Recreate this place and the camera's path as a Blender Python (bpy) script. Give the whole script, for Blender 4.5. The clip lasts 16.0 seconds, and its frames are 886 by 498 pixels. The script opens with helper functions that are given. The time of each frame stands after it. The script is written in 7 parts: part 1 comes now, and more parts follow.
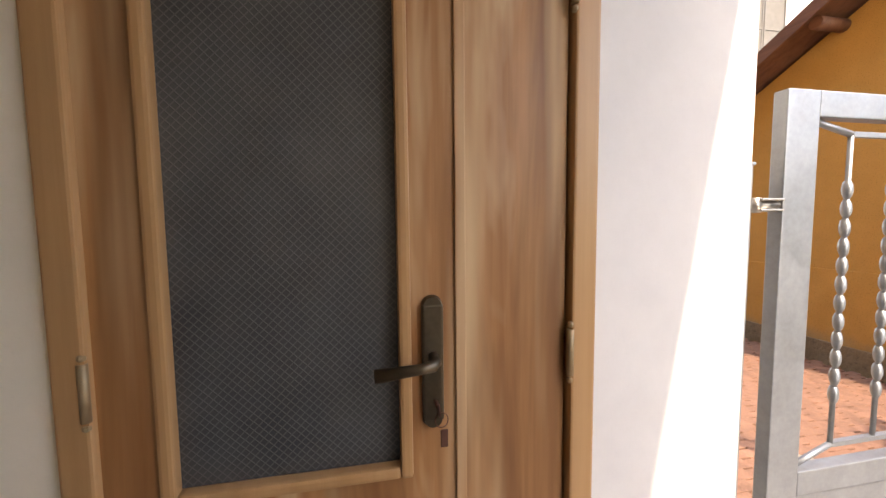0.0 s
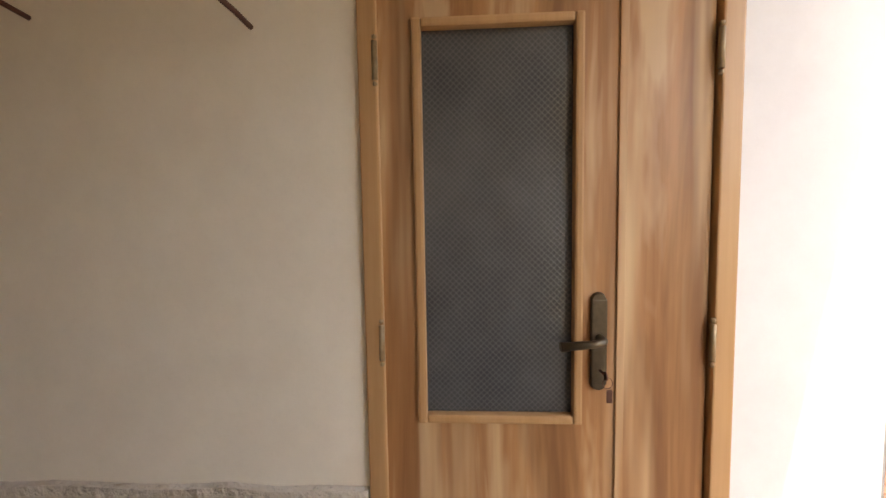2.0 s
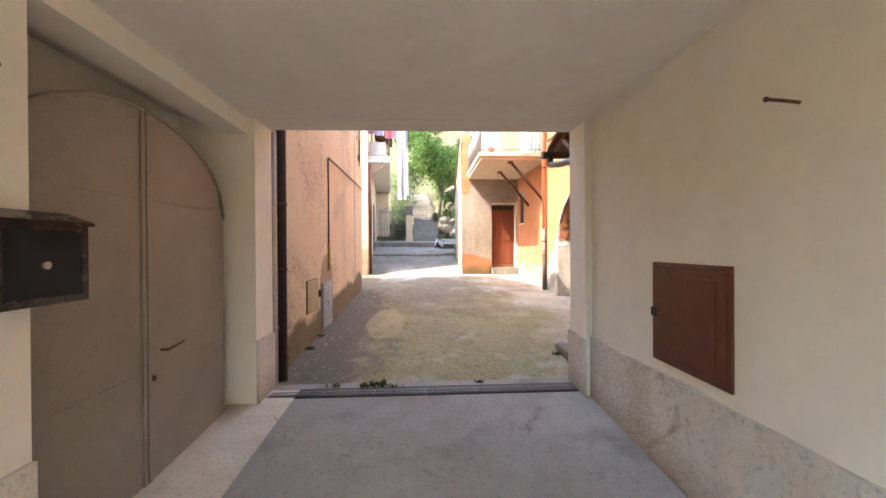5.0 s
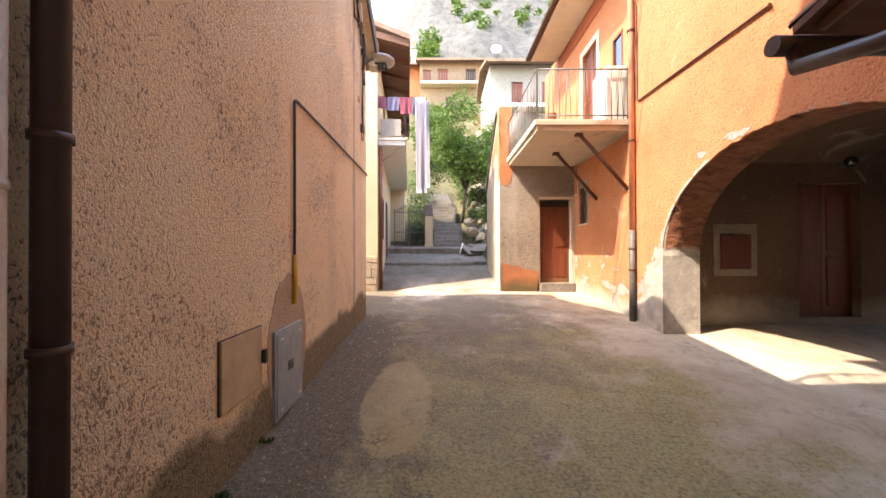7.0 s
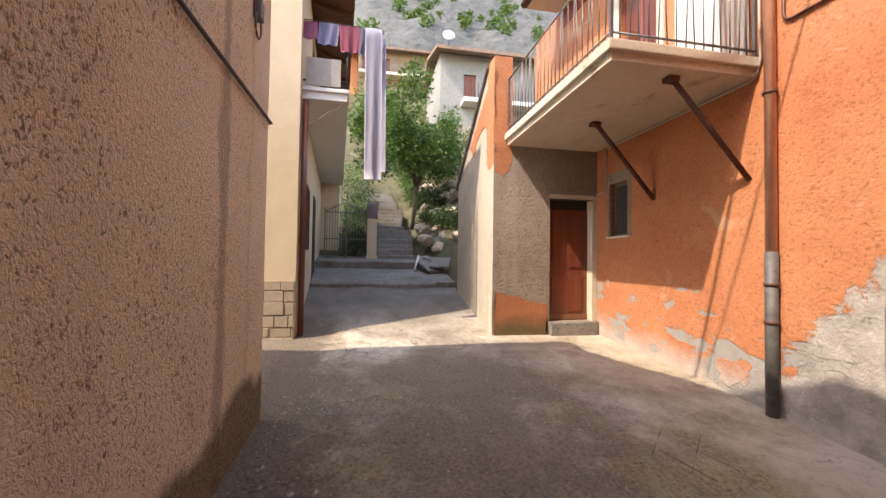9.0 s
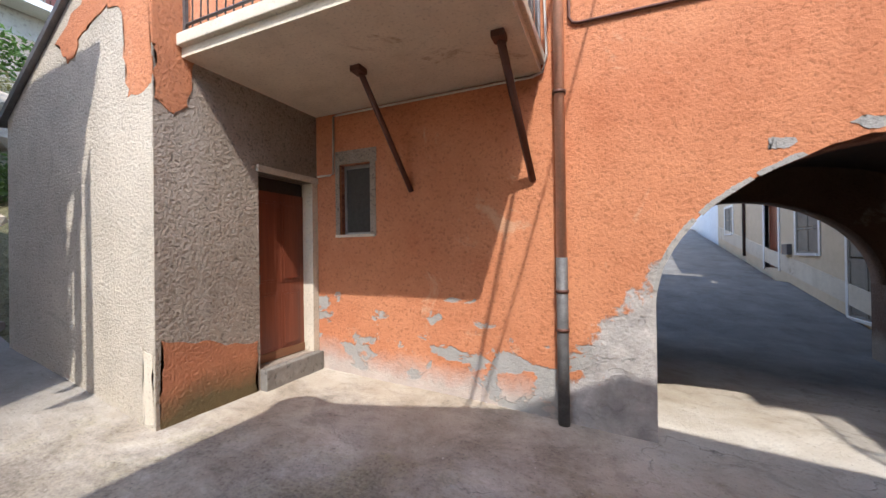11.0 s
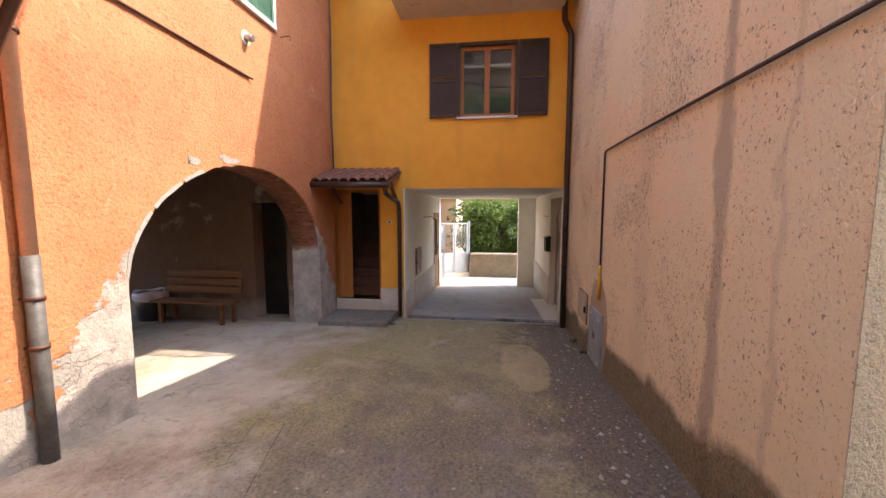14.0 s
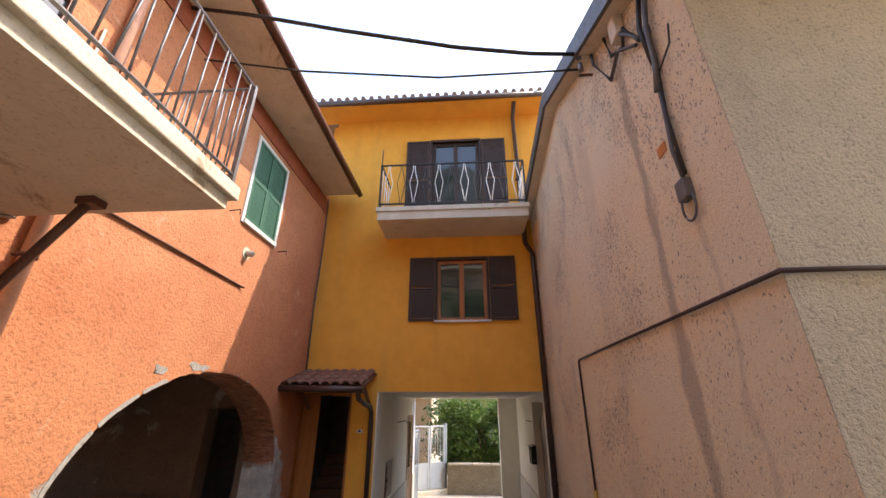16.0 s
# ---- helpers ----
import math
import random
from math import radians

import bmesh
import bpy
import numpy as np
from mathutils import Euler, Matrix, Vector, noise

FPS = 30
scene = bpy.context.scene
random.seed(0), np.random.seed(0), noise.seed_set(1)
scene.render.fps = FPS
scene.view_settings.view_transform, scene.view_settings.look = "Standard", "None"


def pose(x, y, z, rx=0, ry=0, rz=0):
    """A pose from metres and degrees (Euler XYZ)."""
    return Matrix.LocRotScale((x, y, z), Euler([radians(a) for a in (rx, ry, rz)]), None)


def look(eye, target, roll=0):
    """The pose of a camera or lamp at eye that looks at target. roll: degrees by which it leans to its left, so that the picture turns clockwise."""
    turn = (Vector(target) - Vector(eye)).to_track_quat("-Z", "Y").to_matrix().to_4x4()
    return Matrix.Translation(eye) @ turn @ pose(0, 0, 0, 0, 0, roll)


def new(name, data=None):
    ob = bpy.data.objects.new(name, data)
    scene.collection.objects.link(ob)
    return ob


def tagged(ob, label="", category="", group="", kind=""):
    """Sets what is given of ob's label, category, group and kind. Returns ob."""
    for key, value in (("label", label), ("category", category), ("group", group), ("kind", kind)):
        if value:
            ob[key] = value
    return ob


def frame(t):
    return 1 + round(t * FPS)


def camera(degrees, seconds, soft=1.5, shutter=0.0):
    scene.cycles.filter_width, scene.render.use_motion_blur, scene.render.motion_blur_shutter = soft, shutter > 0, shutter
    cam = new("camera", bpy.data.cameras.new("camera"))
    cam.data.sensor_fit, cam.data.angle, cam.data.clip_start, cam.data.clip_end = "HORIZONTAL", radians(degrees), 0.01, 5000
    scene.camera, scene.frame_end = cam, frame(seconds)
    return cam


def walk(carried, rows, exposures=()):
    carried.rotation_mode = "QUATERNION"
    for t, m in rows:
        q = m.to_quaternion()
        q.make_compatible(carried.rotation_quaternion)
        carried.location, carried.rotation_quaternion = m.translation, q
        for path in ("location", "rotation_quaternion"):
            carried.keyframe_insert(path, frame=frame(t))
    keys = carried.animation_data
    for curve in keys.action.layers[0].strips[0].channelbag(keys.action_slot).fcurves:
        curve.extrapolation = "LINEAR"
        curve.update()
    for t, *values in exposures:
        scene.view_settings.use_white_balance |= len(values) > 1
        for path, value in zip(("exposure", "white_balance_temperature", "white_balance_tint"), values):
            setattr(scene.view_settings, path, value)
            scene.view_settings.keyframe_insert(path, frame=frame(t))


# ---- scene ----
cam = camera(98.9, 16.0)
PATH = [
    (0, (-0.496, 1.449, 1.339), (-0.109, 3.405, 1.188), -0.6),
    (0.5, (-0.547, 1.466, 1.337), (-0.154, 3.422, 1.189), -0.7),
    (1, (-0.601, 1.302, 1.357), (-0.344, 3.283, 1.252), -1.4),
    (1.5, (-0.687, 1.175, 1.379), (-0.578, 3.167, 1.241), -0.9),
    (2, (-0.765, 1.118, 1.386), (-0.866, 3.111, 1.255), -0.9),
    (2.5, (-0.918, 1.015, 1.395), (-1.435, 2.945, 1.3), -0.8),
    (3, (-1.026, 0.921, 1.408), (-2.114, 2.597, 1.322), -0.6),
    (3.5, (-1.04, 0.807, 1.421), (-2.603, 2.053, 1.351), -0.4),
    (4, (-0.999, 0.683, 1.42), (-2.863, 1.407, 1.371), -0.3),
    (4.5, (-1.0, 0.638, 1.423), (-2.981, 0.906, 1.399), -0.6),
    (4.7, (-1.048, 0.633, 1.419), (-3.042, 0.787, 1.406), -0.6),
    (6.8, (-3.804, 0.462, 1.505), (-5.804, 0.466, 1.507), -0.1),
    (7, (-4.143, 0.376, 1.518), (-6.143, 0.391, 1.534), -0.2),
    (7.5, (-5.034, 0.245, 1.521), (-7.033, 0.299, 1.554), -0.3),
    (8, (-5.914, 0.106, 1.57), (-7.912, 0.173, 1.631), -0.3),
    (8.2, (-6.235, 0.031, 1.61), (-8.232, 0.121, 1.675), 0.0),
    (10.3, (-9.379, -0.091, 1.88), (-10.905, 1.203, 1.904), 0.1),
    (10.5, (-9.576, -0.038, 1.882), (-10.945, 1.419, 1.905), -0.2),
    (11, (-10.055, 0.009, 1.946), (-10.858, 1.841, 1.955), -0.8),
    (11.5, (-10.543, 0.033, 1.99), (-10.604, 2.032, 1.962), -0.7),
    (12, (-11.056, -0.11, 2.071), (-10.308, 1.741, 1.956), -0.5),
    (12.5, (-11.507, -0.121, 2.088), (-10.172, 1.356, 1.895), -0.3),
    (13, (-12.001, 0.031, 2.058), (-10.31, 1.085, 1.88), -0.2),
    (13.5, (-12.379, 0.172, 2.124), (-10.476, 0.753, 1.927), 0.1),
    (14, (-12.655, 0.401, 2.171), (-10.682, 0.666, 1.978), 0.1),
    (14.5, (-12.738, 0.467, 2.225), (-10.753, 0.646, 2.069), -0.0),
    (15, (-12.751, 0.425, 2.302), (-10.759, 0.603, 2.352), 0.3),
    (15.5, (-12.747, 0.408, 2.332), (-10.798, 0.557, 2.756), 0.5),
    (16, (-12.768, 0.426, 2.366), (-10.928, 0.556, 3.138), 0.1),
]
EXPOSURES = [(0.0, 2.65, 9000, 20), (1.0, 2.75, 9000, 20), (1.5, 2.8, 9000, 20), (2.0, 3.07, 9600, 20), (2.5, 3.63, 9500, 15), (3.0, 3.83, 8000, 11), (3.5, 3.73, 7800, 10), (4.7, 4.15, 7600, 10), (6.8, 3.52, 8500, 15), (8.2, 2.92, 8400, 16), (10.5, 2.22, 6700, 11), (11.5, 2.58, 6100, 10), (12.5, 2.82, 7200, 13), (14.0, 3.17, 7900, 17), (14.5, 3.2, 7900, 16), (16.0, 2.57, 7600, 14)]
walk(cam, [(t, look(eye, target, roll)) for t, eye, target, roll in PATH], EXPOSURES)

# ---- world, sun ----
SUN_TO = Vector((0.30, -0.74, 1.0)).normalized()
world = bpy.data.worlds.new("sky_world")
scene.world = world
world.use_nodes = True
wn = world.node_tree
sky = wn.nodes.new("ShaderNodeTexSky")
sky.sky_type, sky.sun_disc = "NISHITA", False
sky.sun_elevation = math.asin(SUN_TO.z)
sky.dust_density, sky.air_density = 0.8, 1.0
sky.sun_rotation = math.atan2(SUN_TO.x, SUN_TO.y)
wn.links.new(sky.outputs[0], wn.nodes["Background"].inputs[0])
wn.nodes["Background"].inputs[1].default_value = 0.15
sun = new("sun", bpy.data.lights.new("sun", "SUN"))
sun.data.energy, sun.data.angle, sun.data.color = 1.12, radians(0.53), (1.0, 0.96, 0.91)
sun.matrix_world = look(SUN_TO * 40, (0, 0, 0))


# ---- mesh helpers ----
def ground_z(x):
    """Height of the sloping yard, which climbs towards the steps."""
    return 0.068 * (-5.2 - x) if x > -13.4 else 0.5576 + (-13.4 - x) * 0.185


def part(name, bm, material, parent=None, label=""):
    me = bpy.data.meshes.new(name)
    bmesh.ops.recalc_face_normals(bm, faces=bm.faces)
    bm.to_mesh(me)
    bm.free()
    me.materials.append(material)
    ob = new(name, me)
    if parent is not None:
        ob.parent = parent
    if label:
        ob["label"] = label
    return ob


def empty(name, label="", category="", group="", kind="", at=(0, 0, 0)):
    ob = new(name)
    ob.location = at
    ob.empty_display_size = 0.1
    return tagged(ob, label, category, group, kind)


def thing(name, bm, material, label="", category="", group="", kind=""):
    return tagged(part(name, bm, material), label, category, group, kind)


def structure(name, bm, material, label="", category=""):
    return tagged(part(name, bm, material), label, category, "", "structure")


def box(bm, x0, x1, y0, y1, z0, z1, bevel=0.0):
    m = Matrix.LocRotScale(((x0 + x1) / 2, (y0 + y1) / 2, (z0 + z1) / 2), None, (abs(x1 - x0), abs(y1 - y0), abs(z1 - z0)))
    made = bmesh.ops.create_cube(bm, size=1, matrix=m)["verts"]
    if bevel:
        edges = list({e for v in made for e in v.link_edges})
        bmesh.ops.bevel(bm, geom=edges, offset=bevel, segments=2, profile=0.6, affect="EDGES")
    return bm


def boxes(*rows, bevel=0.0):
    bm = bmesh.new()
    for r in rows:
        box(bm, *r, bevel=bevel)
    return bm


def tube(bm, points, radius, sides=8, caps=True):
    """A round bar along a line of points."""
    pts = [Vector(p) for p in points]
    rings = []
    for i, p in enumerate(pts):
        way = (pts[min(i + 1, len(pts) - 1)] - pts[max(i - 1, 0)]).normalized()
        side = way.cross(Vector((0, 0, 1)) if abs(way.z) < 0.9 else Vector((1, 0, 0))).normalized()
        up = side.cross(way)
        r = radius[i] if isinstance(radius, (list, tuple)) else radius
        rings.append([bm.verts.new(p + r * (math.cos(a) * side + math.sin(a) * up)) for a in [2 * math.pi * k / sides for k in range(sides)]])
    for a, b in zip(rings, rings[1:]):
        for k in range(sides):
            bm.faces.new((a[k], a[(k + 1) % sides], b[(k + 1) % sides], b[k])).smooth = True
    if caps:
        bm.faces.new(rings[0])
        bm.faces.new(rings[-1])
    return bm


def tubes(*rows, sides=8):
    bm = bmesh.new()
    for points, radius in rows:
        tube(bm, points, radius, sides)
    return bm


def prism(bm, outline, axis, a, b):
    """An outline of (u, v) pairs pushed from a to b along the axis x, y or z."""
    def at(u, v, w):
        return {"x": (w, u, v), "y": (u, w, v), "z": (u, v, w)}[axis]
    lo = [bm.verts.new(at(u, v, a)) for u, v in outline]
    hi = [bm.verts.new(at(u, v, b)) for u, v in outline]
    n = len(outline)
    caps = [bm.faces.new(lo), bm.faces.new(hi)]
    for k in range(n):
        bm.faces.new((lo[k], lo[(k + 1) % n], hi[(k + 1) % n], hi[k]))
    bmesh.ops.triangulate(bm, faces=caps)
    return bm


def holed(axis, a, b, u0, u1, v0, v1, holes):
    """A wall slab with rectangular openings that go through it."""
    bm = bmesh.new()
    us = sorted({u0, u1, *[h[0] for h in holes], *[h[1] for h in holes]})
    vs = sorted({v0, v1, *[h[2] for h in holes], *[h[3] for h in holes]})
    grid = {}

    def vert(i, j, k):
        if (i, j, k) not in grid:
            u, v, w = us[i], vs[j], (a, b)[k]
            grid[i, j, k] = bm.verts.new({"x": (w, u, v), "y": (u, w, v)}[axis])
        return grid[i, j, k]

    solid = {(i, j) for i in range(len(us) - 1) for j in range(len(vs) - 1)
             if not any(h[0] <= us[i] < h[1] and h[2] <= vs[j] < h[3] for h in holes)}
    for i, j in solid:
        for k in (0, 1):
            bm.faces.new((vert(i, j, k), vert(i + 1, j, k), vert(i + 1, j + 1, k), vert(i, j + 1, k)))
        for (di, dj), (p, q) in {(-1, 0): ((i, j), (i, j + 1)), (1, 0): ((i + 1, j), (i + 1, j + 1)), (0, -1): ((i, j), (i + 1, j)), (0, 1): ((i, j + 1), (i + 1, j + 1))}.items():
            if (i + di, j + dj) not in solid:
                bm.faces.new((vert(*p, 0), vert(*q, 0), vert(*q, 1), vert(*p, 1)))
    return bm


def blob(bm, x, y, z, r, seed, squash=1.0, sub=2):
    """A lumpy stone or clod."""
    made = bmesh.ops.create_icosphere(bm, subdivisions=sub, radius=r, matrix=Matrix.Translation((x, y, z)))["verts"]
    for v in made:
        d = v.co - Vector((x, y, z))
        d *= 1 + 0.45 * noise.noise(d / r * 1.1 + Vector((seed, seed * 0.7, 0)))
        d.z *= squash
        v.co = Vector((x, y, z)) + d


def ragged(axis, plane, lift, outline, seed, amount=0.05, fine=14):
    """A thin coat of paint or plaster with a broken edge, lying on a wall plane."""
    pts = []
    for (u0, v0), (u1, v1) in zip(outline, outline[1:] + outline[:1]):
        for k in range(fine):
            t = k / fine
            u, v = u0 + (u1 - u0) * t, v0 + (v1 - v0) * t
            e = 0.0 if k == 0 else amount
            pts.append((u + e * noise.noise(Vector((u * 7, v * 7, seed))), v + e * noise.noise(Vector((u * 7, v * 7, seed + 9.3)))))
    bm = prism(bmesh.new(), pts, axis, plane, plane + lift)
    return bm


# ---- materials ----
def mat(name, rough=0.8, metal=0.0):
    m = bpy.data.materials.new(name)
    m.use_nodes = True
    b = m.node_tree.nodes["Principled BSDF"]
    b.inputs["Roughness"].default_value, b.inputs["Metallic"].default_value = rough, metal
    return m, m.node_tree, b


def node(nt, kind, **inputs):
    n = nt.nodes.new(kind)
    for k, v in inputs.items():
        n.inputs[k.replace("_", " ")].default_value = v
    return n


def coords(nt, scale=(1, 1, 1)):
    g = nt.nodes.new("ShaderNodeNewGeometry")
    m = nt.nodes.new("ShaderNodeMapping")
    m.inputs["Scale"].default_value = scale
    nt.links.new(g.outputs["Position"], m.inputs["Vector"])
    return m.outputs["Vector"]


def tex(nt, vec, scale, detail=6, rough=0.6, distort=0.0):
    n = node(nt, "ShaderNodeTexNoise", Scale=scale, Detail=detail, Roughness=rough, Distortion=distort)
    nt.links.new(vec, n.inputs["Vector"])
    return n.outputs["Fac"]


def ramp(nt, fac, stops, ease=False):
    n = nt.nodes.new("ShaderNodeValToRGB")
    if ease:
        n.color_ramp.interpolation = "EASE"
    el = n.color_ramp.elements
    while len(el) < len(stops):
        el.new(0.5)
    for e, (p, c) in zip(el, stops):
        e.position = p
        e.color = (*c, 1) if isinstance(c, tuple) else (c, c, c, 1)
    nt.links.new(fac, n.inputs["Fac"])
    return n.outputs["Color"]


def mix(nt, fac, a, b, how="MIX"):
    n = nt.nodes.new("ShaderNodeMix")
    n.data_type, n.blend_type = "RGBA", how
    for sock, v in ((n.inputs["Factor"], fac), (n.inputs["A"], a), (n.inputs["B"], b)):
        if isinstance(v, (int, float)):
            sock.default_value = v
        elif isinstance(v, tuple):
            sock.default_value = (*v, 1)
        else:
            nt.links.new(v, sock)
    return n.outputs["Result"]


def math_node(nt, op, a, b=0.0, clamp=False):
    n = nt.nodes.new("ShaderNodeMath")
    n.operation, n.use_clamp = op, clamp
    for sock, v in zip(n.inputs, (a, b)):
        if isinstance(v, (int, float)):
            sock.default_value = v
        else:
            nt.links.new(v, sock)
    return n.outputs[0]


def bump(nt, b, height, strength, distance):
    n = node(nt, "ShaderNodeBump", Strength=strength, Distance=distance)
    nt.links.new(height, n.inputs["Height"])
    nt.links.new(n.outputs[0], b.inputs["Normal"])


def split(nt, vec):
    n = nt.nodes.new("ShaderNodeSeparateXYZ")
    nt.links.new(vec, n.inputs[0])
    return n.outputs


def simple(name, colour, rough=0.6, metal=0.0, vary=0.25, scale=6.0, grain=60.0, relief=0.15, depth=0.003):
    """Paint, metal, plastic or wood with blotches and fine grain."""
    m, nt, b = mat(name, rough, metal)
    v = coords(nt)
    dark = tuple(c * (1 - vary) for c in colour)
    light = tuple(min(1, c * (1 + vary)) for c in colour)
    c = ramp(nt, tex(nt, v, scale), [(0.3, dark), (0.7, light)])
    g = tex(nt, v, grain, 3)
    c = mix(nt, 0.35, c, ramp(nt, g, [(0.3, tuple(x * 0.7 for x in colour)), (0.7, light)]))
    nt.links.new(c, b.inputs["Base Color"])
    bump(nt, b, g, relief, depth)
    nt.links.new(ramp(nt, tex(nt, v, scale * 3), [(0.3, max(0, rough - 0.12)), (0.75, min(1, rough + 0.12))]), b.inputs["Roughness"])
    return m


def wood(name, colour, dark, axis="z", rough=0.5, scale=1.0, wear=None):
    """Planks whose grain runs along the axis."""
    m, nt, b = mat(name, rough)
    s = {"x": (0.6, 14, 14), "y": (14, 0.6, 14), "z": (14, 14, 0.6)}[axis]
    v = coords(nt, tuple(k * scale for k in s))
    g = tex(nt, v, 1.0, 8, 0.65, 0.6)
    v2 = coords(nt, tuple(k * scale * (0.75 if k > 1 else 1.0) for k in s))
    h = tex(nt, v2, 0.8, 3)
    c = ramp(nt, g, [(0.3, dark), (0.62, colour)])
    if wear:
        broad = tex(nt, coords(nt, tuple(5.5 if k > 1 else 0.5 for k in s)), 1.3, 4, 0.6, 0.5)
        c = mix(nt, ramp(nt, broad, [(0.38, 0.8), (0.52, 0.0)]), c, tuple(k * 0.62 for k in dark))
        c = mix(nt, ramp(nt, broad, [(0.54, 0.0), (0.64, 0.7)]), c, wear)
        c = mix(nt, ramp(nt, h, [(0.48, 0.0), (0.7, 0.9)], True), c, wear)
    nt.links.new(c, b.inputs["Base Color"])
    bump(nt, b, g, 0.25, 0.002)
    nt.links.new(ramp(nt, h, [(0.3, rough - 0.1), (0.7, rough + 0.15)]), b.inputs["Roughness"])
    return m


def plaster(name, base, light, rough_grain=45.0, relief=0.5, depth=0.01, spots=None, low=None, low_z=0.8, streak=None, patches=None, arch=False, pit=0.4):
    """Rendered wall: blotches, coarse grain, streaks, and flaked patches or damp towards a height."""
    m, nt, b = mat(name, 0.92)
    v = coords(nt)
    big = tex(nt, v, 0.7, 5)
    mid = tex(nt, v, 4.0, 6, 0.65)
    g = tex(nt, v, rough_grain, 4, 0.6)
    c = ramp(nt, big, [(0.3, base), (0.7, light)])
    c = mix(nt, 0.3, c, ramp(nt, mid, [(0.3, tuple(k * 0.75 for k in base)), (0.7, light)]))
    # relief shading put into the colour: low grain darker, high grain lighter
    c = mix(nt, ramp(nt, g, [(0.35, pit), (0.43, 0.0)]), c, tuple(k * 0.42 for k in base))
    c = mix(nt, ramp(nt, g, [(0.55, 0.0), (0.7, pit * 0.5)]), c, tuple(min(1, k * 1.2) for k in light))
    if streak:
        s = tex(nt, coords(nt, (1.6, 1.6, 0.22)), 1.3, 5, 0.6)
        c = mix(nt, ramp(nt, s, [(0.55, 0.0), (0.75, 0.6)]), c, streak)
    if spots:
        c = mix(nt, ramp(nt, tex(nt, v, 1.1, 8, 0.7, 0.8), [(0.6, 0.0), (0.66, 0.9)]), c, spots)
    height = g
    if low or patches:
        x, y, z = split(nt, v)
        rise = math_node(nt, "ADD", z, math_node(nt, "MULTIPLY", x, 0.068))
        rise = math_node(nt, "ADD", rise, 0.354)
        wob = tex(nt, v, 1.6, 8, 0.68)
        if low:
            edge = math_node(nt, "SUBTRACT", rise, math_node(nt, "MULTIPLY", wob, low_z * 1.6))
            c = mix(nt, ramp(nt, math_node(nt, "ADD", edge, 0.5), [(0.32, 0.92), (0.6, 0.0)]), c, mix(nt, mid, tuple(k * 0.6 for k in low), tuple(min(1, k * 1.25) for k in low)))
        if patches:
            colour, reach = patches
            w2 = tex(nt, coords(nt, (1, 1, 1.5)), 2.1, 9, 0.62, 0.3)
            lift = math_node(nt, "SUBTRACT", w2, math_node(nt, "MULTIPLY", math_node(nt, "ABSOLUTE", math_node(nt, "SUBTRACT", rise, reach * 0.45)), 0.28 / reach))
            mask = ramp(nt, lift, [(0.475, 0.0), (0.495, 1.0)])
            c = mix(nt, mask, c, mix(nt, mid, tuple(k * 0.7 for k in colour), tuple(min(1, k * 1.3) for k in colour)))
            height = math_node(nt, "SUBTRACT", g, math_node(nt, "MULTIPLY", mask, 0.6))
    if arch:
        u = math_node(nt, "DIVIDE", math_node(nt, "ADD", x, 7.81), 1.89)
        w = math_node(nt, "DIVIDE", math_node(nt, "MAXIMUM", math_node(nt, "SUBTRACT", z, 1.45), 0.0), 1.33)
        e = math_node(nt, "SQRT", math_node(nt, "ADD", math_node(nt, "MULTIPLY", u, u), math_node(nt, "MULTIPLY", w, w)))
        foot = math_node(nt, "MULTIPLY", math_node(nt, "SUBTRACT", 2.0, z), 0.30, True)
        reach = math_node(nt, "ADD", math_node(nt, "MULTIPLY", tex(nt, v, 2.6, 8, 0.7), 0.55), math_node(nt, "ADD", foot, 0.695))
        chip = ramp(nt, math_node(nt, "SUBTRACT", reach, e), [(0.0, 0.0), (0.03, 1.0)])
        pale = ramp(nt, tex(nt, v, 5.0, 7, 0.7), [(0.35, (0.30, 0.275, 0.25)), (0.6, (0.46, 0.42, 0.38)), (0.72, (0.62, 0.58, 0.54))])
        c = mix(nt, chip, c, pale)
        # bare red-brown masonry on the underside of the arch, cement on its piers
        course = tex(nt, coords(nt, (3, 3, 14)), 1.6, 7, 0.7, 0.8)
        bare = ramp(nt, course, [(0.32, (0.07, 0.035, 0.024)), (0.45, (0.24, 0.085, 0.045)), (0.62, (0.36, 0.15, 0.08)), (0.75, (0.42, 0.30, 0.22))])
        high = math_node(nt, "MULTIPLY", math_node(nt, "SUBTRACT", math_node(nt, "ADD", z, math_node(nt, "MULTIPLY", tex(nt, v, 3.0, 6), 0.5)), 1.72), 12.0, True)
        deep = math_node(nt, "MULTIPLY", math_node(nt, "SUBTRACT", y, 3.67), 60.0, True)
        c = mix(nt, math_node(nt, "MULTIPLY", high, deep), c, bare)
        height = math_node(nt, "ADD", height, math_node(nt, "MULTIPLY", math_node(nt, "MULTIPLY", high, deep), math_node(nt, "MULTIPLY", course, 2.5)))
        height = math_node(nt, "SUBTRACT", height, math_node(nt, "MULTIPLY", chip, 0.5))
    nt.links.new(c, b.inputs["Base Color"])
    bump(nt, b, math_node(nt, "ADD", height, math_node(nt, "MULTIPLY", mid, 0.6)), relief, depth)
    return m


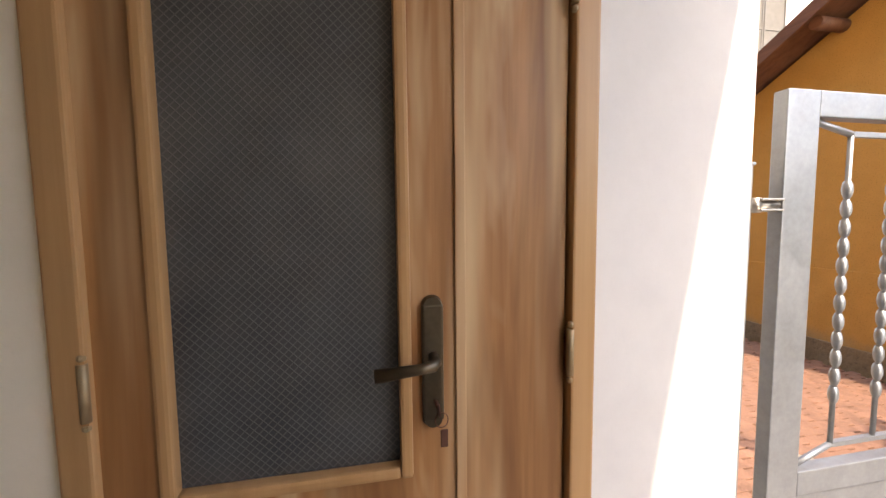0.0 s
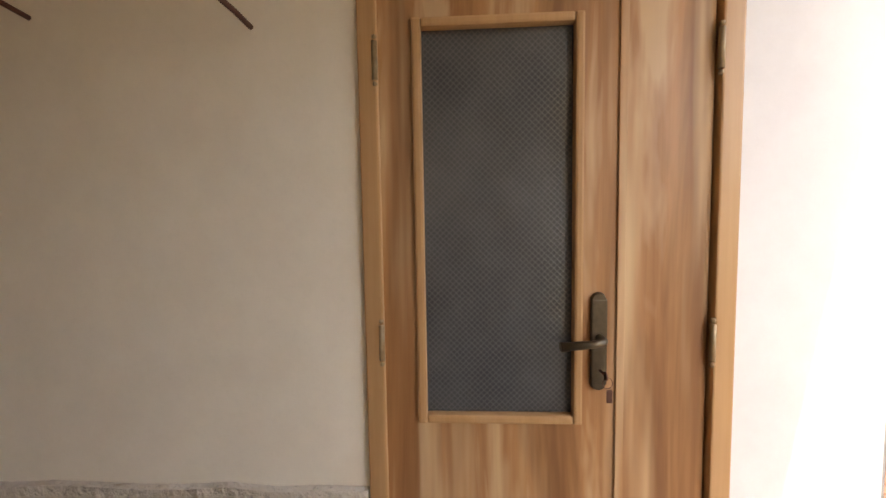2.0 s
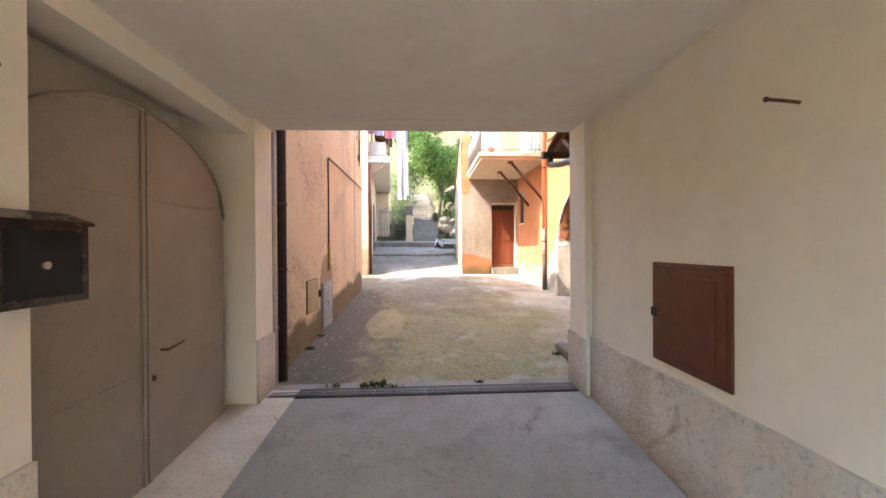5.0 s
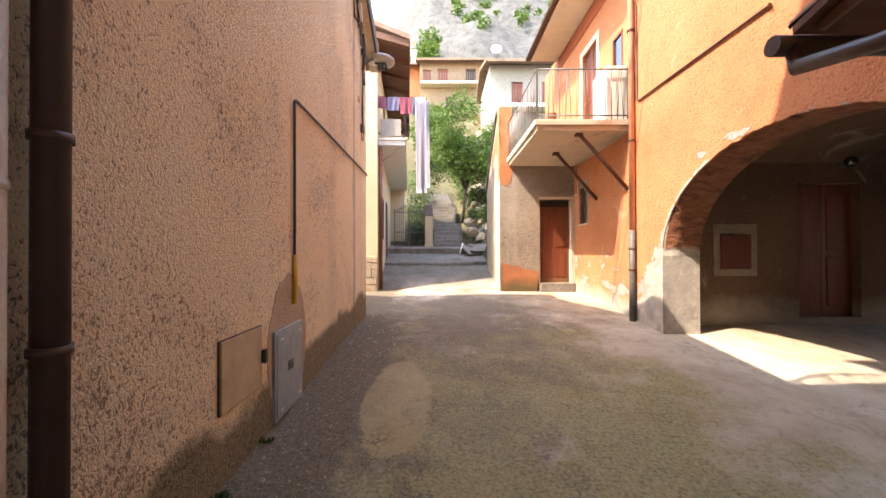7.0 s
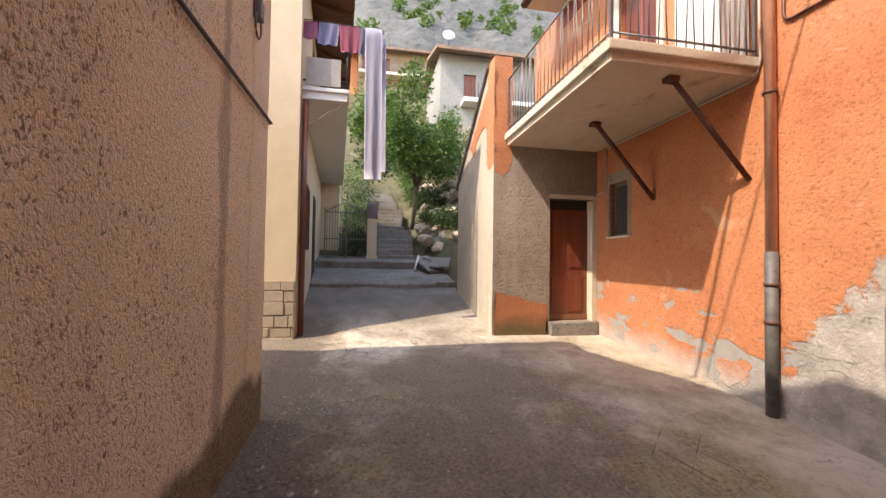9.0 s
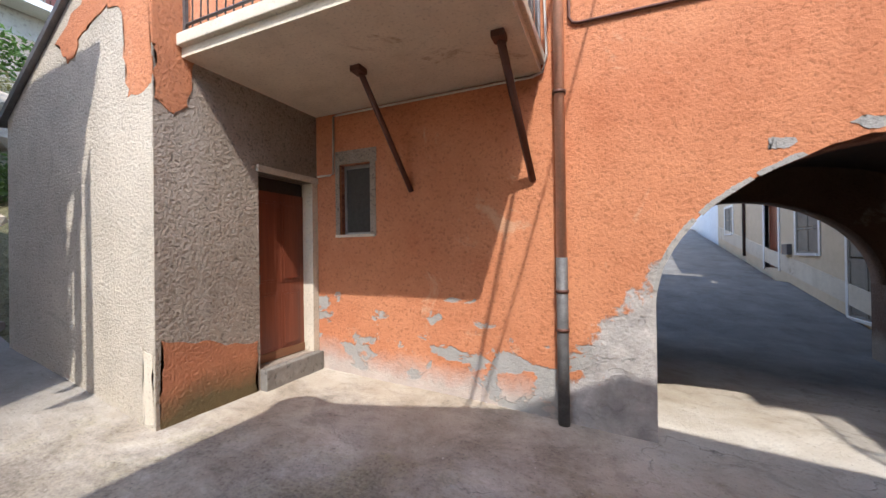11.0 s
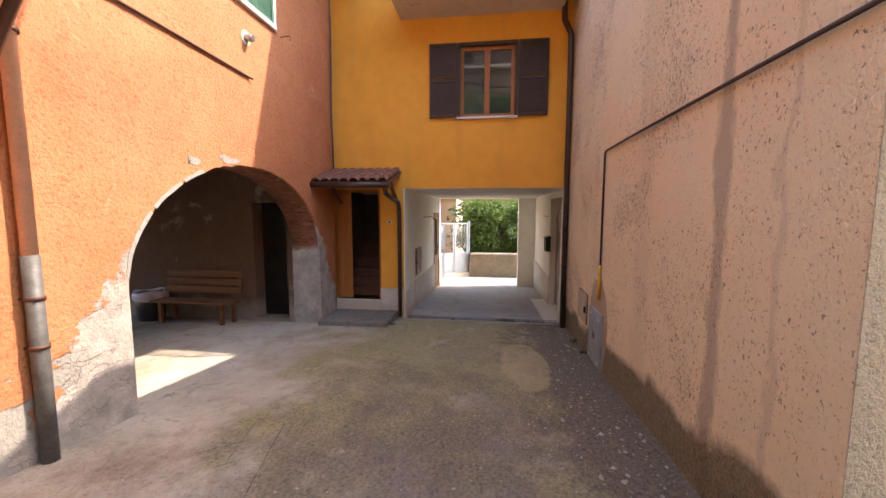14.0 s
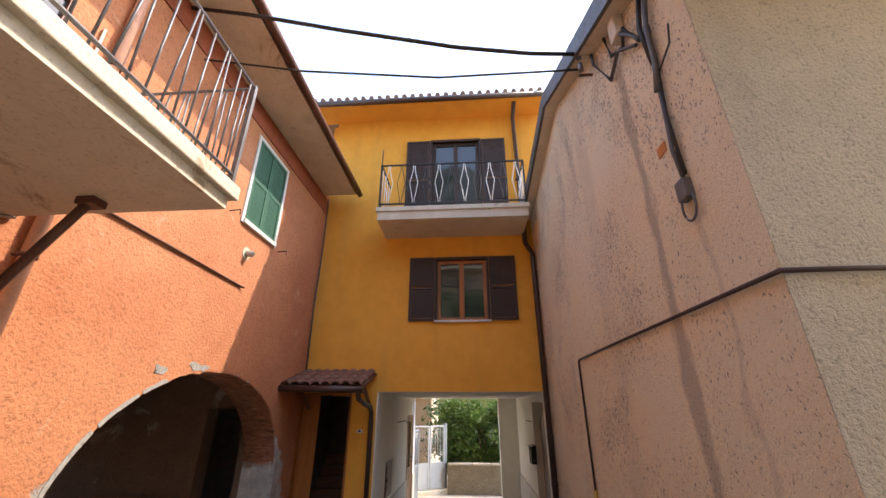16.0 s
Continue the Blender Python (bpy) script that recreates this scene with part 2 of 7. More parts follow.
def roughcast():
    """Thrown peach roughcast: crusty lumps, dark weathered pits, sooty clouds, water runs and a mossy foot."""
    m, nt, b = mat("peach_roughcast", 0.95)
    v = coords(nt)
    x, y, z = split(nt, v)
    lumps = tex(nt, coords(nt, (1, 1, 0.7)), 58, 4, 0.6, 0.8)
    fine = tex(nt, v, 120, 3, 0.6)
    cloud = tex(nt, coords(nt, (1, 1, 0.75)), 0.85, 7, 0.68, 0.5)
    wash = tex(nt, v, 0.5, 4)
    c = ramp(nt, wash, [(0.3, (0.92, 0.69, 0.43)), (0.7, (0.95, 0.79, 0.55))])
    c = mix(nt, ramp(nt, lumps, [(0.52, 0.0), (0.68, 0.55)]), c, (0.95, 0.80, 0.60))
    # the pits hold more soot where the wall has weathered, towards the passage
    soot = math_node(nt, "ADD", cloud, math_node(nt, "MULTIPLY", math_node(nt, "ADD", x, 8.3), 0.016))
    depth = math_node(nt, "SUBTRACT", math_node(nt, "ADD", math_node(nt, "MULTIPLY", soot, 0.46), 0.195), lumps)
    c = mix(nt, ramp(nt, depth, [(0.0, 0.0), (0.09, 0.85)]), c, (0.20, 0.12, 0.07))
    c = mix(nt, ramp(nt, soot, [(0.52, 0.0), (0.72, 0.32)]), c, (0.42, 0.28, 0.17))
    wig = math_node(nt, "MULTIPLY", math_node(nt, "SUBTRACT", tex(nt, coords(nt, (3, 3, 1.2)), 1.5, 6), 0.5), 0.35)
    for place, width, strength in ((10.10, 0.09, 0.5), (10.62, 0.04, 0.2), (8.9, 0.25, 0.12)):
        off = math_node(nt, "ABSOLUTE", math_node(nt, "ADD", math_node(nt, "ADD", x, place), wig))
        c = mix(nt, ramp(nt, math_node(nt, "DIVIDE", off, width), [(0.35, strength), (1.0, 0.0)]), c, (0.26, 0.17, 0.11))
    rise = math_node(nt, "ADD", math_node(nt, "ADD", z, math_node(nt, "MULTIPLY", x, 0.068)), 0.354)
    damp = math_node(nt, "SUBTRACT", rise, math_node(nt, "MULTIPLY", tex(nt, v, 1.1, 7, 0.6), 0.82))
    c = mix(nt, ramp(nt, math_node(nt, "ADD", damp, 0.5), [(0.40, 0.88), (0.52, 0.0)]), c, ramp(nt, lumps, [(0.35, (0.07, 0.055, 0.025)), (0.65, (0.24, 0.18, 0.09))]))
    nt.links.new(c, b.inputs["Base Color"])
    bump(nt, b, math_node(nt, "ADD", lumps, math_node(nt, "MULTIPLY", fine, 0.25)), 1.0, 0.03)
    return m


def ground_material():
    m, nt, b = mat("worn_concrete", 0.9)
    v = coords(nt)
    big = tex(nt, v, 0.35, 6, 0.6, 0.4)
    mid = tex(nt, v, 1.8, 7, 0.66)
    g = tex(nt, v, 38, 4, 0.65)
    c = ramp(nt, mid, [(0.28, (0.33, 0.265, 0.19)), (0.72, (0.50, 0.435, 0.345))])
    c = mix(nt, ramp(nt, big, [(0.46, 0.0), (0.6, 0.75)]), c, ramp(nt, mid, [(0.3, (0.48, 0.43, 0.36)), (0.7, (0.63, 0.585, 0.51))]))
    x, y, z = split(nt, v)
    # moss and dirt in the middle of the yard, dark earth along the roughcast wall
    side = math_node(nt, "ABSOLUTE", math_node(nt, "ADD", x, 7.2))
    mossy = math_node(nt, "SUBTRACT", tex(nt, v, 1.3, 8, 0.7), math_node(nt, "ADD", math_node(nt, "MULTIPLY", side, 0.05), math_node(nt, "MULTIPLY", math_node(nt, "MAXIMUM", math_node(nt, "SUBTRACT", y, 1.9), 0.0), 0.2)))
    c = mix(nt, ramp(nt, mossy, [(0.20, 0.0), (0.40, 0.85)]), c, ramp(nt, g, [(0.3, (0.13, 0.11, 0.035)), (0.7, (0.38, 0.33, 0.15))]))
    wall_side = math_node(nt, "ADD", math_node(nt, "MULTIPLY", y, -0.42), math_node(nt, "MULTIPLY", side, -0.045))
    dirt = math_node(nt, "ADD", wall_side, tex(nt, v, 2.4, 8, 0.75))
    c = mix(nt, ramp(nt, dirt, [(0.36, 0.0), (0.54, 0.9)]), c, ramp(nt, g, [(0.3, (0.06, 0.047, 0.033)), (0.7, (0.22, 0.17, 0.12))]))
    silt = math_node(nt, "ADD", math_node(nt, "POWER", math_node(nt, "MULTIPLY", math_node(nt, "ADD", x, 7.7), 0.95), 2.0), math_node(nt, "POWER", math_node(nt, "MULTIPLY", math_node(nt, "ADD", y, 0.02), 2.6), 2.0))
    silt = math_node(nt, "ADD", silt, math_node(nt, "MULTIPLY", math_node(nt, "SUBTRACT", mid, 0.5), 1.4))
    c = mix(nt, ramp(nt, silt, [(0.6, 0.85), (0.75, 0.0)]), c, ramp(nt, mid, [(0.3, (0.36, 0.28, 0.14)), (0.7, (0.44, 0.36, 0.21))]))
    # beyond the porch the alley's shade is put into the ground colour
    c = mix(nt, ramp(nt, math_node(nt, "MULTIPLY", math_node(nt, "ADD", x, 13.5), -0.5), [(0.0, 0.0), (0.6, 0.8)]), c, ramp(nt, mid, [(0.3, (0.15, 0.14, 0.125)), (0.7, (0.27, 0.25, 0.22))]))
    # brown soil patches, also deepening the shade of the yard's sunless middle
    mid_x = math_node(nt, "ABSOLUTE", math_node(nt, "ADD", x, 11.2))
    mid_y = math_node(nt, "ABSOLUTE", math_node(nt, "SUBTRACT", y, 0.9))
    soil_shade = math_node(nt, "SUBTRACT", tex(nt, v, 1.5, 9, 0.72, 0.3), math_node(nt, "ADD", math_node(nt, "MULTIPLY", mid_x, 0.075), math_node(nt, "MULTIPLY", mid_y, 0.12)))
    c = mix(nt, ramp(nt, soil_shade, [(0.14, 0.0), (0.40, 0.85)]), c, ramp(nt, g, [(0.3, (0.085, 0.066, 0.048)), (0.7, (0.24, 0.20, 0.155))]))
    # vault floor and lane: their shade mixed into the ground as a dark tone
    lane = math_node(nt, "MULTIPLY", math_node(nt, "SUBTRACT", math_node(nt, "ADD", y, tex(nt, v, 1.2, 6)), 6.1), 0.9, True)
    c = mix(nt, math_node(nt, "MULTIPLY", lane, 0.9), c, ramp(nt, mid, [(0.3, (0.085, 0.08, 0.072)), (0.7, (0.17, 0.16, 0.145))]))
    # a second, deeper tone for the same alley shade
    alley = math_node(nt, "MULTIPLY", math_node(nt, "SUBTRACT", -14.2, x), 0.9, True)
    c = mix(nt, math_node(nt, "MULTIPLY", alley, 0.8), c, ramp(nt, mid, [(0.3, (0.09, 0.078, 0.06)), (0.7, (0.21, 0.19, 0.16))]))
    c = mix(nt, ramp(nt, g, [(0.25, 0.6), (0.42, 0.0)]), c, (0.07, 0.055, 0.045))
    c = mix(nt, ramp(nt, tex(nt, v, 95, 2), [(0.7, 0.0), (0.76, 0.7)]), c, (0.55, 0.52, 0.48))
    vor = node(nt, "ShaderNodeTexVoronoi", Scale=0.55)
    vor.feature = "DISTANCE_TO_EDGE"
    vv = nt.nodes.new("ShaderNodeVectorMath")
    vv.operation = "ADD"
    nz = node(nt, "ShaderNodeTexNoise", Scale=2.2, Detail=6.0)
    nt.links.new(v, nz.inputs["Vector"])
    nt.links.new(v, vv.inputs[0])
    nt.links.new(nz.outputs["Color"], vv.inputs[1])
    nt.links.new(vv.outputs[0], vor.inputs["Vector"])
    crack = ramp(nt, vor.outputs["Distance"], [(0.0, 0.7), (0.006, 0.0)])
    crack = mix(nt, 1.0, crack, ramp(nt, big, [(0.5, 0.0), (0.6, 1.0)]), "MULTIPLY")
    c = mix(nt, crack, c, (0.06, 0.05, 0.04))
    nt.links.new(c, b.inputs["Base Color"])
    h = math_node(nt, "ADD", math_node(nt, "MULTIPLY", g, 0.5), mid)
    h = math_node(nt, "SUBTRACT", h, math_node(nt, "MULTIPLY", crack, 0.5))
    flakes = tex(nt, coords(nt, (1.6, 2.2, 1)), 2.2, 9, 0.72, 0.6)
    c2 = ramp(nt, flakes, [(0.36, 0.28), (0.46, 0.0)])
    nt.links.new(mix(nt, c2, c, (0.10, 0.08, 0.055)), b.inputs["Base Color"])
    bump(nt, b, math_node(nt, "ADD", h, flakes), 0.8, 0.025)
    return m


def glass_pattern():
    m, nt, b = mat("patterned_glass", 0.12)
    v = coords(nt, (170, 170, 170))
    x, y, z = split(nt, v)
    wave = [math_node(nt, "ABSOLUTE", math_node(nt, "SINE", math_node(nt, "ADD", math_node(nt, "MULTIPLY", x, p), math_node(nt, "MULTIPLY", z, q)))) for p, q in ((1.0, 1.0), (1.0, -1.0))]
    h = math_node(nt, "MINIMUM", *wave)
    star = math_node(nt, "MAXIMUM", *wave)
    cross = math_node(nt, "MINIMUM", math_node(nt, "ABSOLUTE", math_node(nt, "SINE", x)), math_node(nt, "ABSOLUTE", math_node(nt, "SINE", z)))
    h = math_node(nt, "MINIMUM", h, math_node(nt, "ADD", cross, math_node(nt, "MULTIPLY", star, 0.8)))
    lines = ramp(nt, h, [(0.0, 0.4), (0.5, 0.0)], True)
    c = mix(nt, lines, ramp(nt, tex(nt, coords(nt), 3, 4), [(0.3, (0.045, 0.05, 0.055)), (0.7, (0.085, 0.09, 0.09))]), (0.15, 0.155, 0.155))
    nt.links.new(c, b.inputs["Base Color"])
    b.inputs["Specular IOR Level"].default_value = 0.6
    bump(nt, b, lines, 0.4, 0.002)
    return m


def leaf_material(name, dark, light):
    m, nt, b = mat(name, 0.55)
    n = nt.nodes.new("ShaderNodeNewGeometry")
    c = ramp(nt, n.outputs["Random Per Island"], [(0.0, dark), (0.6, light), (1.0, tuple(k * 1.5 for k in light))])
    c = mix(nt, 0.3, c, ramp(nt, tex(nt, coords(nt), 1.2), [(0.35, dark), (0.65, light)]))
    nt.links.new(c, b.inputs["Base Color"])
    b.inputs["Subsurface Weight"].default_value = 0.0
    tr = nt.nodes.new("ShaderNodeBsdfTranslucent")
    nt.links.new(c, tr.inputs["Color"])
    add = nt.nodes.new("ShaderNodeMixShader")
    add.inputs[0].default_value = 0.35
    nt.links.new(b.outputs[0], add.inputs[1])
    nt.links.new(tr.outputs[0], add.inputs[2])
    nt.links.new(add.outputs[0], nt.nodes["Material Output"].inputs[0])
    return m


def clear_glass(name):
    m, nt, b = mat(name, 0.03)
    b.inputs["Base Color"].default_value = (0.03, 0.035, 0.04, 1)
    b.inputs["Specular IOR Level"].default_value = 0.9
    bump(nt, b, tex(nt, coords(nt), 3.0, 2), 0.05, 0.01)
    return m


GREY = (0.30, 0.28, 0.26)
M_ORANGE = plaster("orange_render", (0.45, 0.148, 0.062), (0.57, 0.24, 0.115), 36, 0.9, 0.014, spots=(0.53, 0.29, 0.17), low=(0.47, 0.41, 0.36), low_z=0.34, patches=((0.33, 0.31, 0.28), 0.95), arch=True, pit=0.5)
M_ROUGHCAST = roughcast()
M_ENDCAST = plaster("weathered_end_roughcast", (0.50, 0.435, 0.335), (0.64, 0.565, 0.44), 52, 1.0, 0.02, pit=0.5, streak=(0.42, 0.36, 0.28))
M_YELLOW = plaster("yellow_ochre_paint", (0.80, 0.36, 0.045), (0.88, 0.43, 0.07), 70, 0.15, 0.004, streak=(0.66, 0.33, 0.06), pit=0.08)
M_OCHRE = plaster("aged_ochre_paint", (0.44, 0.235, 0.055), (0.52, 0.29, 0.08), 60, 0.2, 0.004, low=(0.30, 0.22, 0.12), low_z=0.5)
M_CREAM = plaster("cream_passage_paint", (0.83, 0.76, 0.62), (0.89, 0.83, 0.70), 90, 0.12, 0.003, pit=0.03)
M_CEIL = plaster("passage_ceiling_paint", (0.74, 0.68, 0.60), (0.81, 0.76, 0.68), 60, 0.15, 0.004, pit=0.03)
M_PLINTH = plaster("rough_pale_plinth", (0.63, 0.56, 0.46), (0.78, 0.71, 0.61), 30, 1.0, 0.03, spots=(0.38, 0.26, 0.165), low=(0.44, 0.34, 0.24), low_z=0.22, pit=0.35, streak=(0.36, 0.25, 0.155))
M_WHITE = plaster("white_wall_paint", (0.74, 0.74, 0.75), (0.80, 0.80, 0.80), 120, 0.06, 0.001, pit=0.02)
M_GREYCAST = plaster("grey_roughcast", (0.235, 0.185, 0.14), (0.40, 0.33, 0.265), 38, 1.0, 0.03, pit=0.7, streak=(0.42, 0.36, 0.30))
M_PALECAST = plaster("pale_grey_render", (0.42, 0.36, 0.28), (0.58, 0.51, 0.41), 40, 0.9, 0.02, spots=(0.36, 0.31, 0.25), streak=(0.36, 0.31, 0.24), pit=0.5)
# brown vault render, its colour lowered to carry the shade behind the arch
M_VAULT = plaster("shade_toned_vault_render", (0.12, 0.066, 0.042), (0.19, 0.115, 0.075), 24, 0.8, 0.02, spots=(0.30, 0.25, 0.20), low=(0.34, 0.29, 0.235), low_z=0.45)
M_HOUSE2 = plaster("cream_house_render", (0.56, 0.44, 0.29), (0.66, 0.54, 0.38), 80, 0.2, 0.004)
M_CONCRETE = plaster("weathered_concrete", (0.56, 0.48, 0.37), (0.70, 0.62, 0.49), 40, 0.4, 0.008, streak=(0.42, 0.34, 0.24), spots=(0.34, 0.25, 0.16))
M_CEMENT = plaster("pale_cement_repair", (0.24, 0.225, 0.205), (0.40, 0.38, 0.35), 35, 0.8, 0.012, pit=0.5)
M_GROUND = ground_material()
M_FLOOR = plaster("passage_screed", (0.26, 0.228, 0.20), (0.40, 0.36, 0.32), 30, 0.6, 0.010, spots=(0.17, 0.145, 0.125), streak=(0.15, 0.13, 0.11), pit=0.3)
M_PALEWOOD = wood("sanded_pine", (0.44, 0.215, 0.085), (0.29, 0.12, 0.042), "z", 0.5, 0.9, (0.62, 0.43, 0.25))
M_FRAMEWOOD = wood("pale_varnished_frame", (0.50, 0.29, 0.135), (0.40, 0.215, 0.09), "z", 0.45)
M_REDWOOD = wood("red_brown_door_wood", (0.21, 0.058, 0.028), (0.13, 0.032, 0.016), "z", 0.4)
M_DARKWOOD = wood("dark_brown_shutter_wood", (0.052, 0.028, 0.02), (0.03, 0.015, 0.011), "x", 0.55)
M_BENCH = wood("weathered_bench_wood", (0.24, 0.11, 0.05), (0.14, 0.06, 0.03), "y", 0.6)
M_WINWOOD = wood("orange_window_wood", (0.42, 0.15, 0.045), (0.30, 0.095, 0.025), "z", 0.35)
M_RAFTER = wood("brown_eave_wood", (0.17, 0.075, 0.04), (0.10, 0.04, 0.022), "y", 0.65)
M_GREEN = simple("green_shutter_paint", (0.05, 0.15, 0.10), 0.5, 0.0, 0.2)
M_REDSTEEL = simple("brown_red_steel_paint", (0.13, 0.036, 0.02), 0.4, 0.0, 0.2)
M_RUST = simple("rust_brown_iron", (0.11, 0.045, 0.03), 0.6, 0.3, 0.35)
M_IRON = simple("grey_iron", (0.16, 0.15, 0.15), 0.5, 0.6, 0.3)
M_GALV = simple("galvanised_steel", (0.30, 0.33, 0.36), 0.5, 0.75, 0.15, 5)
M_GATEGREY = simple("pale_grey_gate_paint", (0.45, 0.48, 0.50), 0.45, 0.1, 0.1)
M_TAUPE = simple("taupe_steel_gate_paint", (0.27, 0.24, 0.195), 0.5, 0.0, 0.12, 3)
M_BRONZE = simple("aged_bronze", (0.10, 0.08, 0.055), 0.4, 0.8, 0.3)
M_STEEL = simple("dull_steel", (0.45, 0.43, 0.40), 0.4, 0.9, 0.2)
M_BRASS = simple("worn_brass", (0.33, 0.24, 0.14), 0.5, 0.5, 0.35)
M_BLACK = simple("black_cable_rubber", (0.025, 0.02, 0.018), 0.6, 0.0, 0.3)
M_DARKPIPE = simple("dark_brown_downpipe", (0.06, 0.032, 0.026), 0.4, 0.1, 0.2)
M_ORANGEPIPE = simple("orange_painted_pipe", (0.74, 0.40, 0.27), 0.5, 0.0, 0.2)
M_GREYPIPE = simple("worn_grey_pipe", (0.10, 0.095, 0.092), 0.6, 0.15, 0.55, 9)
M_PALEPIPE = simple("pale_conduit", (0.55, 0.50, 0.44), 0.5, 0.0, 0.2)
M_MAILBLACK = simple("glossy_black_box", (0.02, 0.018, 0.017), 0.25, 0.1, 0.2)
M_SMOKE = clear_glass("smoked_glass")
M_PANE = clear_glass("window_glass")
M_PATTERN = glass_pattern()
M_TILE = simple("terracotta_tile", (0.21, 0.10, 0.068), 0.85, 0.0, 0.4, 7)
M_OLDTILE = simple("weathered_roof_tile", (0.23, 0.15, 0.11), 0.9, 0.0, 0.45, 4)
M_LEAF = leaf_material("bright_leaf", (0.035, 0.08, 0.010), (0.095, 0.165, 0.028))
M_LEAF2 = leaf_material("dark_leaf", (0.018, 0.04, 0.008), (0.045, 0.085, 0.016))
M_DRYGRASS = leaf_material("dry_grass", (0.09, 0.09, 0.025), (0.19, 0.17, 0.06))
M_BARK = wood("grey_bark", (0.14, 0.11, 0.08), (0.07, 0.055, 0.04), "z", 0.9)
M_ROCK = plaster("grey_cliff_rock", (0.06, 0.063, 0.06), (0.15, 0.15, 0.145), 1.2, 1.0, 0.5, spots=(0.07, 0.085, 0.03))
M_LAWN = plaster("sunlit_grass_bank", (0.12, 0.15, 0.03), (0.22, 0.22, 0.06), 9, 0.8, 0.1)
M_HILL = plaster("dry_hillside", (0.06, 0.06, 0.025), (0.15, 0.13, 0.065), 6, 1.0, 0.15, spots=(0.24, 0.22, 0.19), streak=(0.05, 0.065, 0.02))
M_STONE = simple("pale_facing_stone", (0.38, 0.30, 0.215), 0.85, 0.0, 0.3, 5, 30, 0.6, 0.01)
M_GREYWHITE = plaster("grey_white_render", (0.22, 0.212, 0.20), (0.31, 0.30, 0.28), 8, 0.4, 0.01, streak=(0.24, 0.22, 0.2))
M_FARPINK = plaster("pinkish_old_render", (0.22, 0.15, 0.10), (0.31, 0.215, 0.145), 6, 0.4, 0.01, streak=(0.20, 0.15, 0.11))
M_STEPS = plaster("worn_step_concrete", (0.12, 0.108, 0.09), (0.28, 0.255, 0.225), 14, 0.8, 0.02, spots=(0.10, 0.09, 0.05), pit=0.6)
M_LINEN = simple("pale_lilac_linen", (0.66, 0.63, 0.70), 0.9, 0.0, 0.06, 2, 300, 0.1)
M_WHITEPAINT = simple("white_paint", (0.72, 0.70, 0.66), 0.5, 0.0, 0.08)
M_SHUTGREY = simple("grey_louvre_paint", (0.22, 0.20, 0.17), 0.6, 0.0, 0.15)
M_DOORWOOD = wood("orange_slatted_door_wood", (0.45, 0.17, 0.045), (0.32, 0.10, 0.025), "z", 0.4)
# near-black plaster: indoor shade put into the colour of unseen rooms
M_ROOMSHADE = simple("interior_shade_plaster", (0.10, 0.08, 0.065), 0.9)
M_YPIPE = simple("yellow_gas_hose", (0.55, 0.33, 0.03), 0.5)
M_BRICKPAVE = simple("brick_paving", (0.25, 0.135, 0.09), 0.85, 0.0, 0.45, 5)
M_CLAY = simple("flowerpot_clay", (0.40, 0.17, 0.09), 0.8)
M_BLUEPLASTIC = simple("dark_grey_bin_plastic", (0.05, 0.05, 0.055), 0.4)
M_DISH = simple("satellite_dish_paint", (0.42, 0.41, 0.39), 0.5)


# ---- ground ----
def strip(bm, xs, ys, height):
    rows = [[bm.verts.new((x, y, height(x, y))) for y in ys] for x in xs]
    for a, b in zip(rows, rows[1:]):
        for k in range(len(ys) - 1):
            bm.faces.new((a[k], a[k + 1], b[k + 1], b[k])).smooth = True


def yard_height(x, y):
    z = ground_z(x) if x < -5.2 else 0.068 * (-5.2 - min(x, 8))
    if x < -5.3:
        z += 0.03 * (noise.noise(Vector((x * 0.6, y * 0.6, 3.1)))) + 0.008 * noise.noise(Vector((x * 3, y * 3, 1)))
    z += 0.17 * max(0.0, y - 8.7) * (x < -5.3)
    return z - 0.03 * max(0, 1 - abs(y + 0.75) / 0.5) * (x < -5.3)


bm = bmesh.new()
def steps_of(a, b, n):
    return [a + (b - a) * k / n for k in range(n + 1)]
strip(bm, steps_of(-20.2, -5.25, 150), steps_of(-6, 14, 130), yard_height)
strip(bm, steps_of(-16, -5.25, 30), steps_of(14, 40, 40), yard_height)
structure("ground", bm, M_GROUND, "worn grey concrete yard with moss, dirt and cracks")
bm = bmesh.new()
strip(bm, steps_of(-5.25, 9, 20), steps_of(-3.5, 2.3, 8), yard_height)
structure("floor", bm, M_FLOOR, "grey screed floor of the covered passage")
bm = bmesh.new()
strip(bm, steps_of(-5.25, 60, 20), steps_of(2.3, 60, 12), lambda x, y: yard_height(x, y) - 0.01)
strip(bm, steps_of(9, 60, 4), steps_of(-60, 2.3, 4), lambda x, y: yard_height(x, y) - 0.01)
strip(bm, steps_of(-5.25, 9, 4), steps_of(-60, -3.5, 4), lambda x, y: yard_height(x, y) - 0.01)
strip(bm, steps_of(-20.2, -5.25, 4), steps_of(-60, -6, 3), lambda x, y: -0.2)
strip(bm, steps_of(-130, -20.1, 6), steps_of(-70, 90, 6), lambda x, y: 0.9)
structure("ground_beyond", bm, M_GROUND, "dusty grey ground around the houses")

# ---- yellow house with the covered passage ----
FX = -5.2
CEIL = 2.64
WIN1 = (0.05, 1.08, 3.98, 5.28)
WIN2 = (0.10, 1.22, 6.12, 8.38)
DOOR2 = (2.70, 3.62, 0.38, 2.62)
bm = holed("x", FX, FX + 0.35, -1.6, 2.2, CEIL, 9.3, [WIN1, WIN2])
structure("wall_yellow_front", bm, M_YELLOW, "bright ochre yellow painted house front")
bm = holed("x", FX, FX + 0.35, 2.2, 3.66, -0.2, 9.3, [DOOR2])
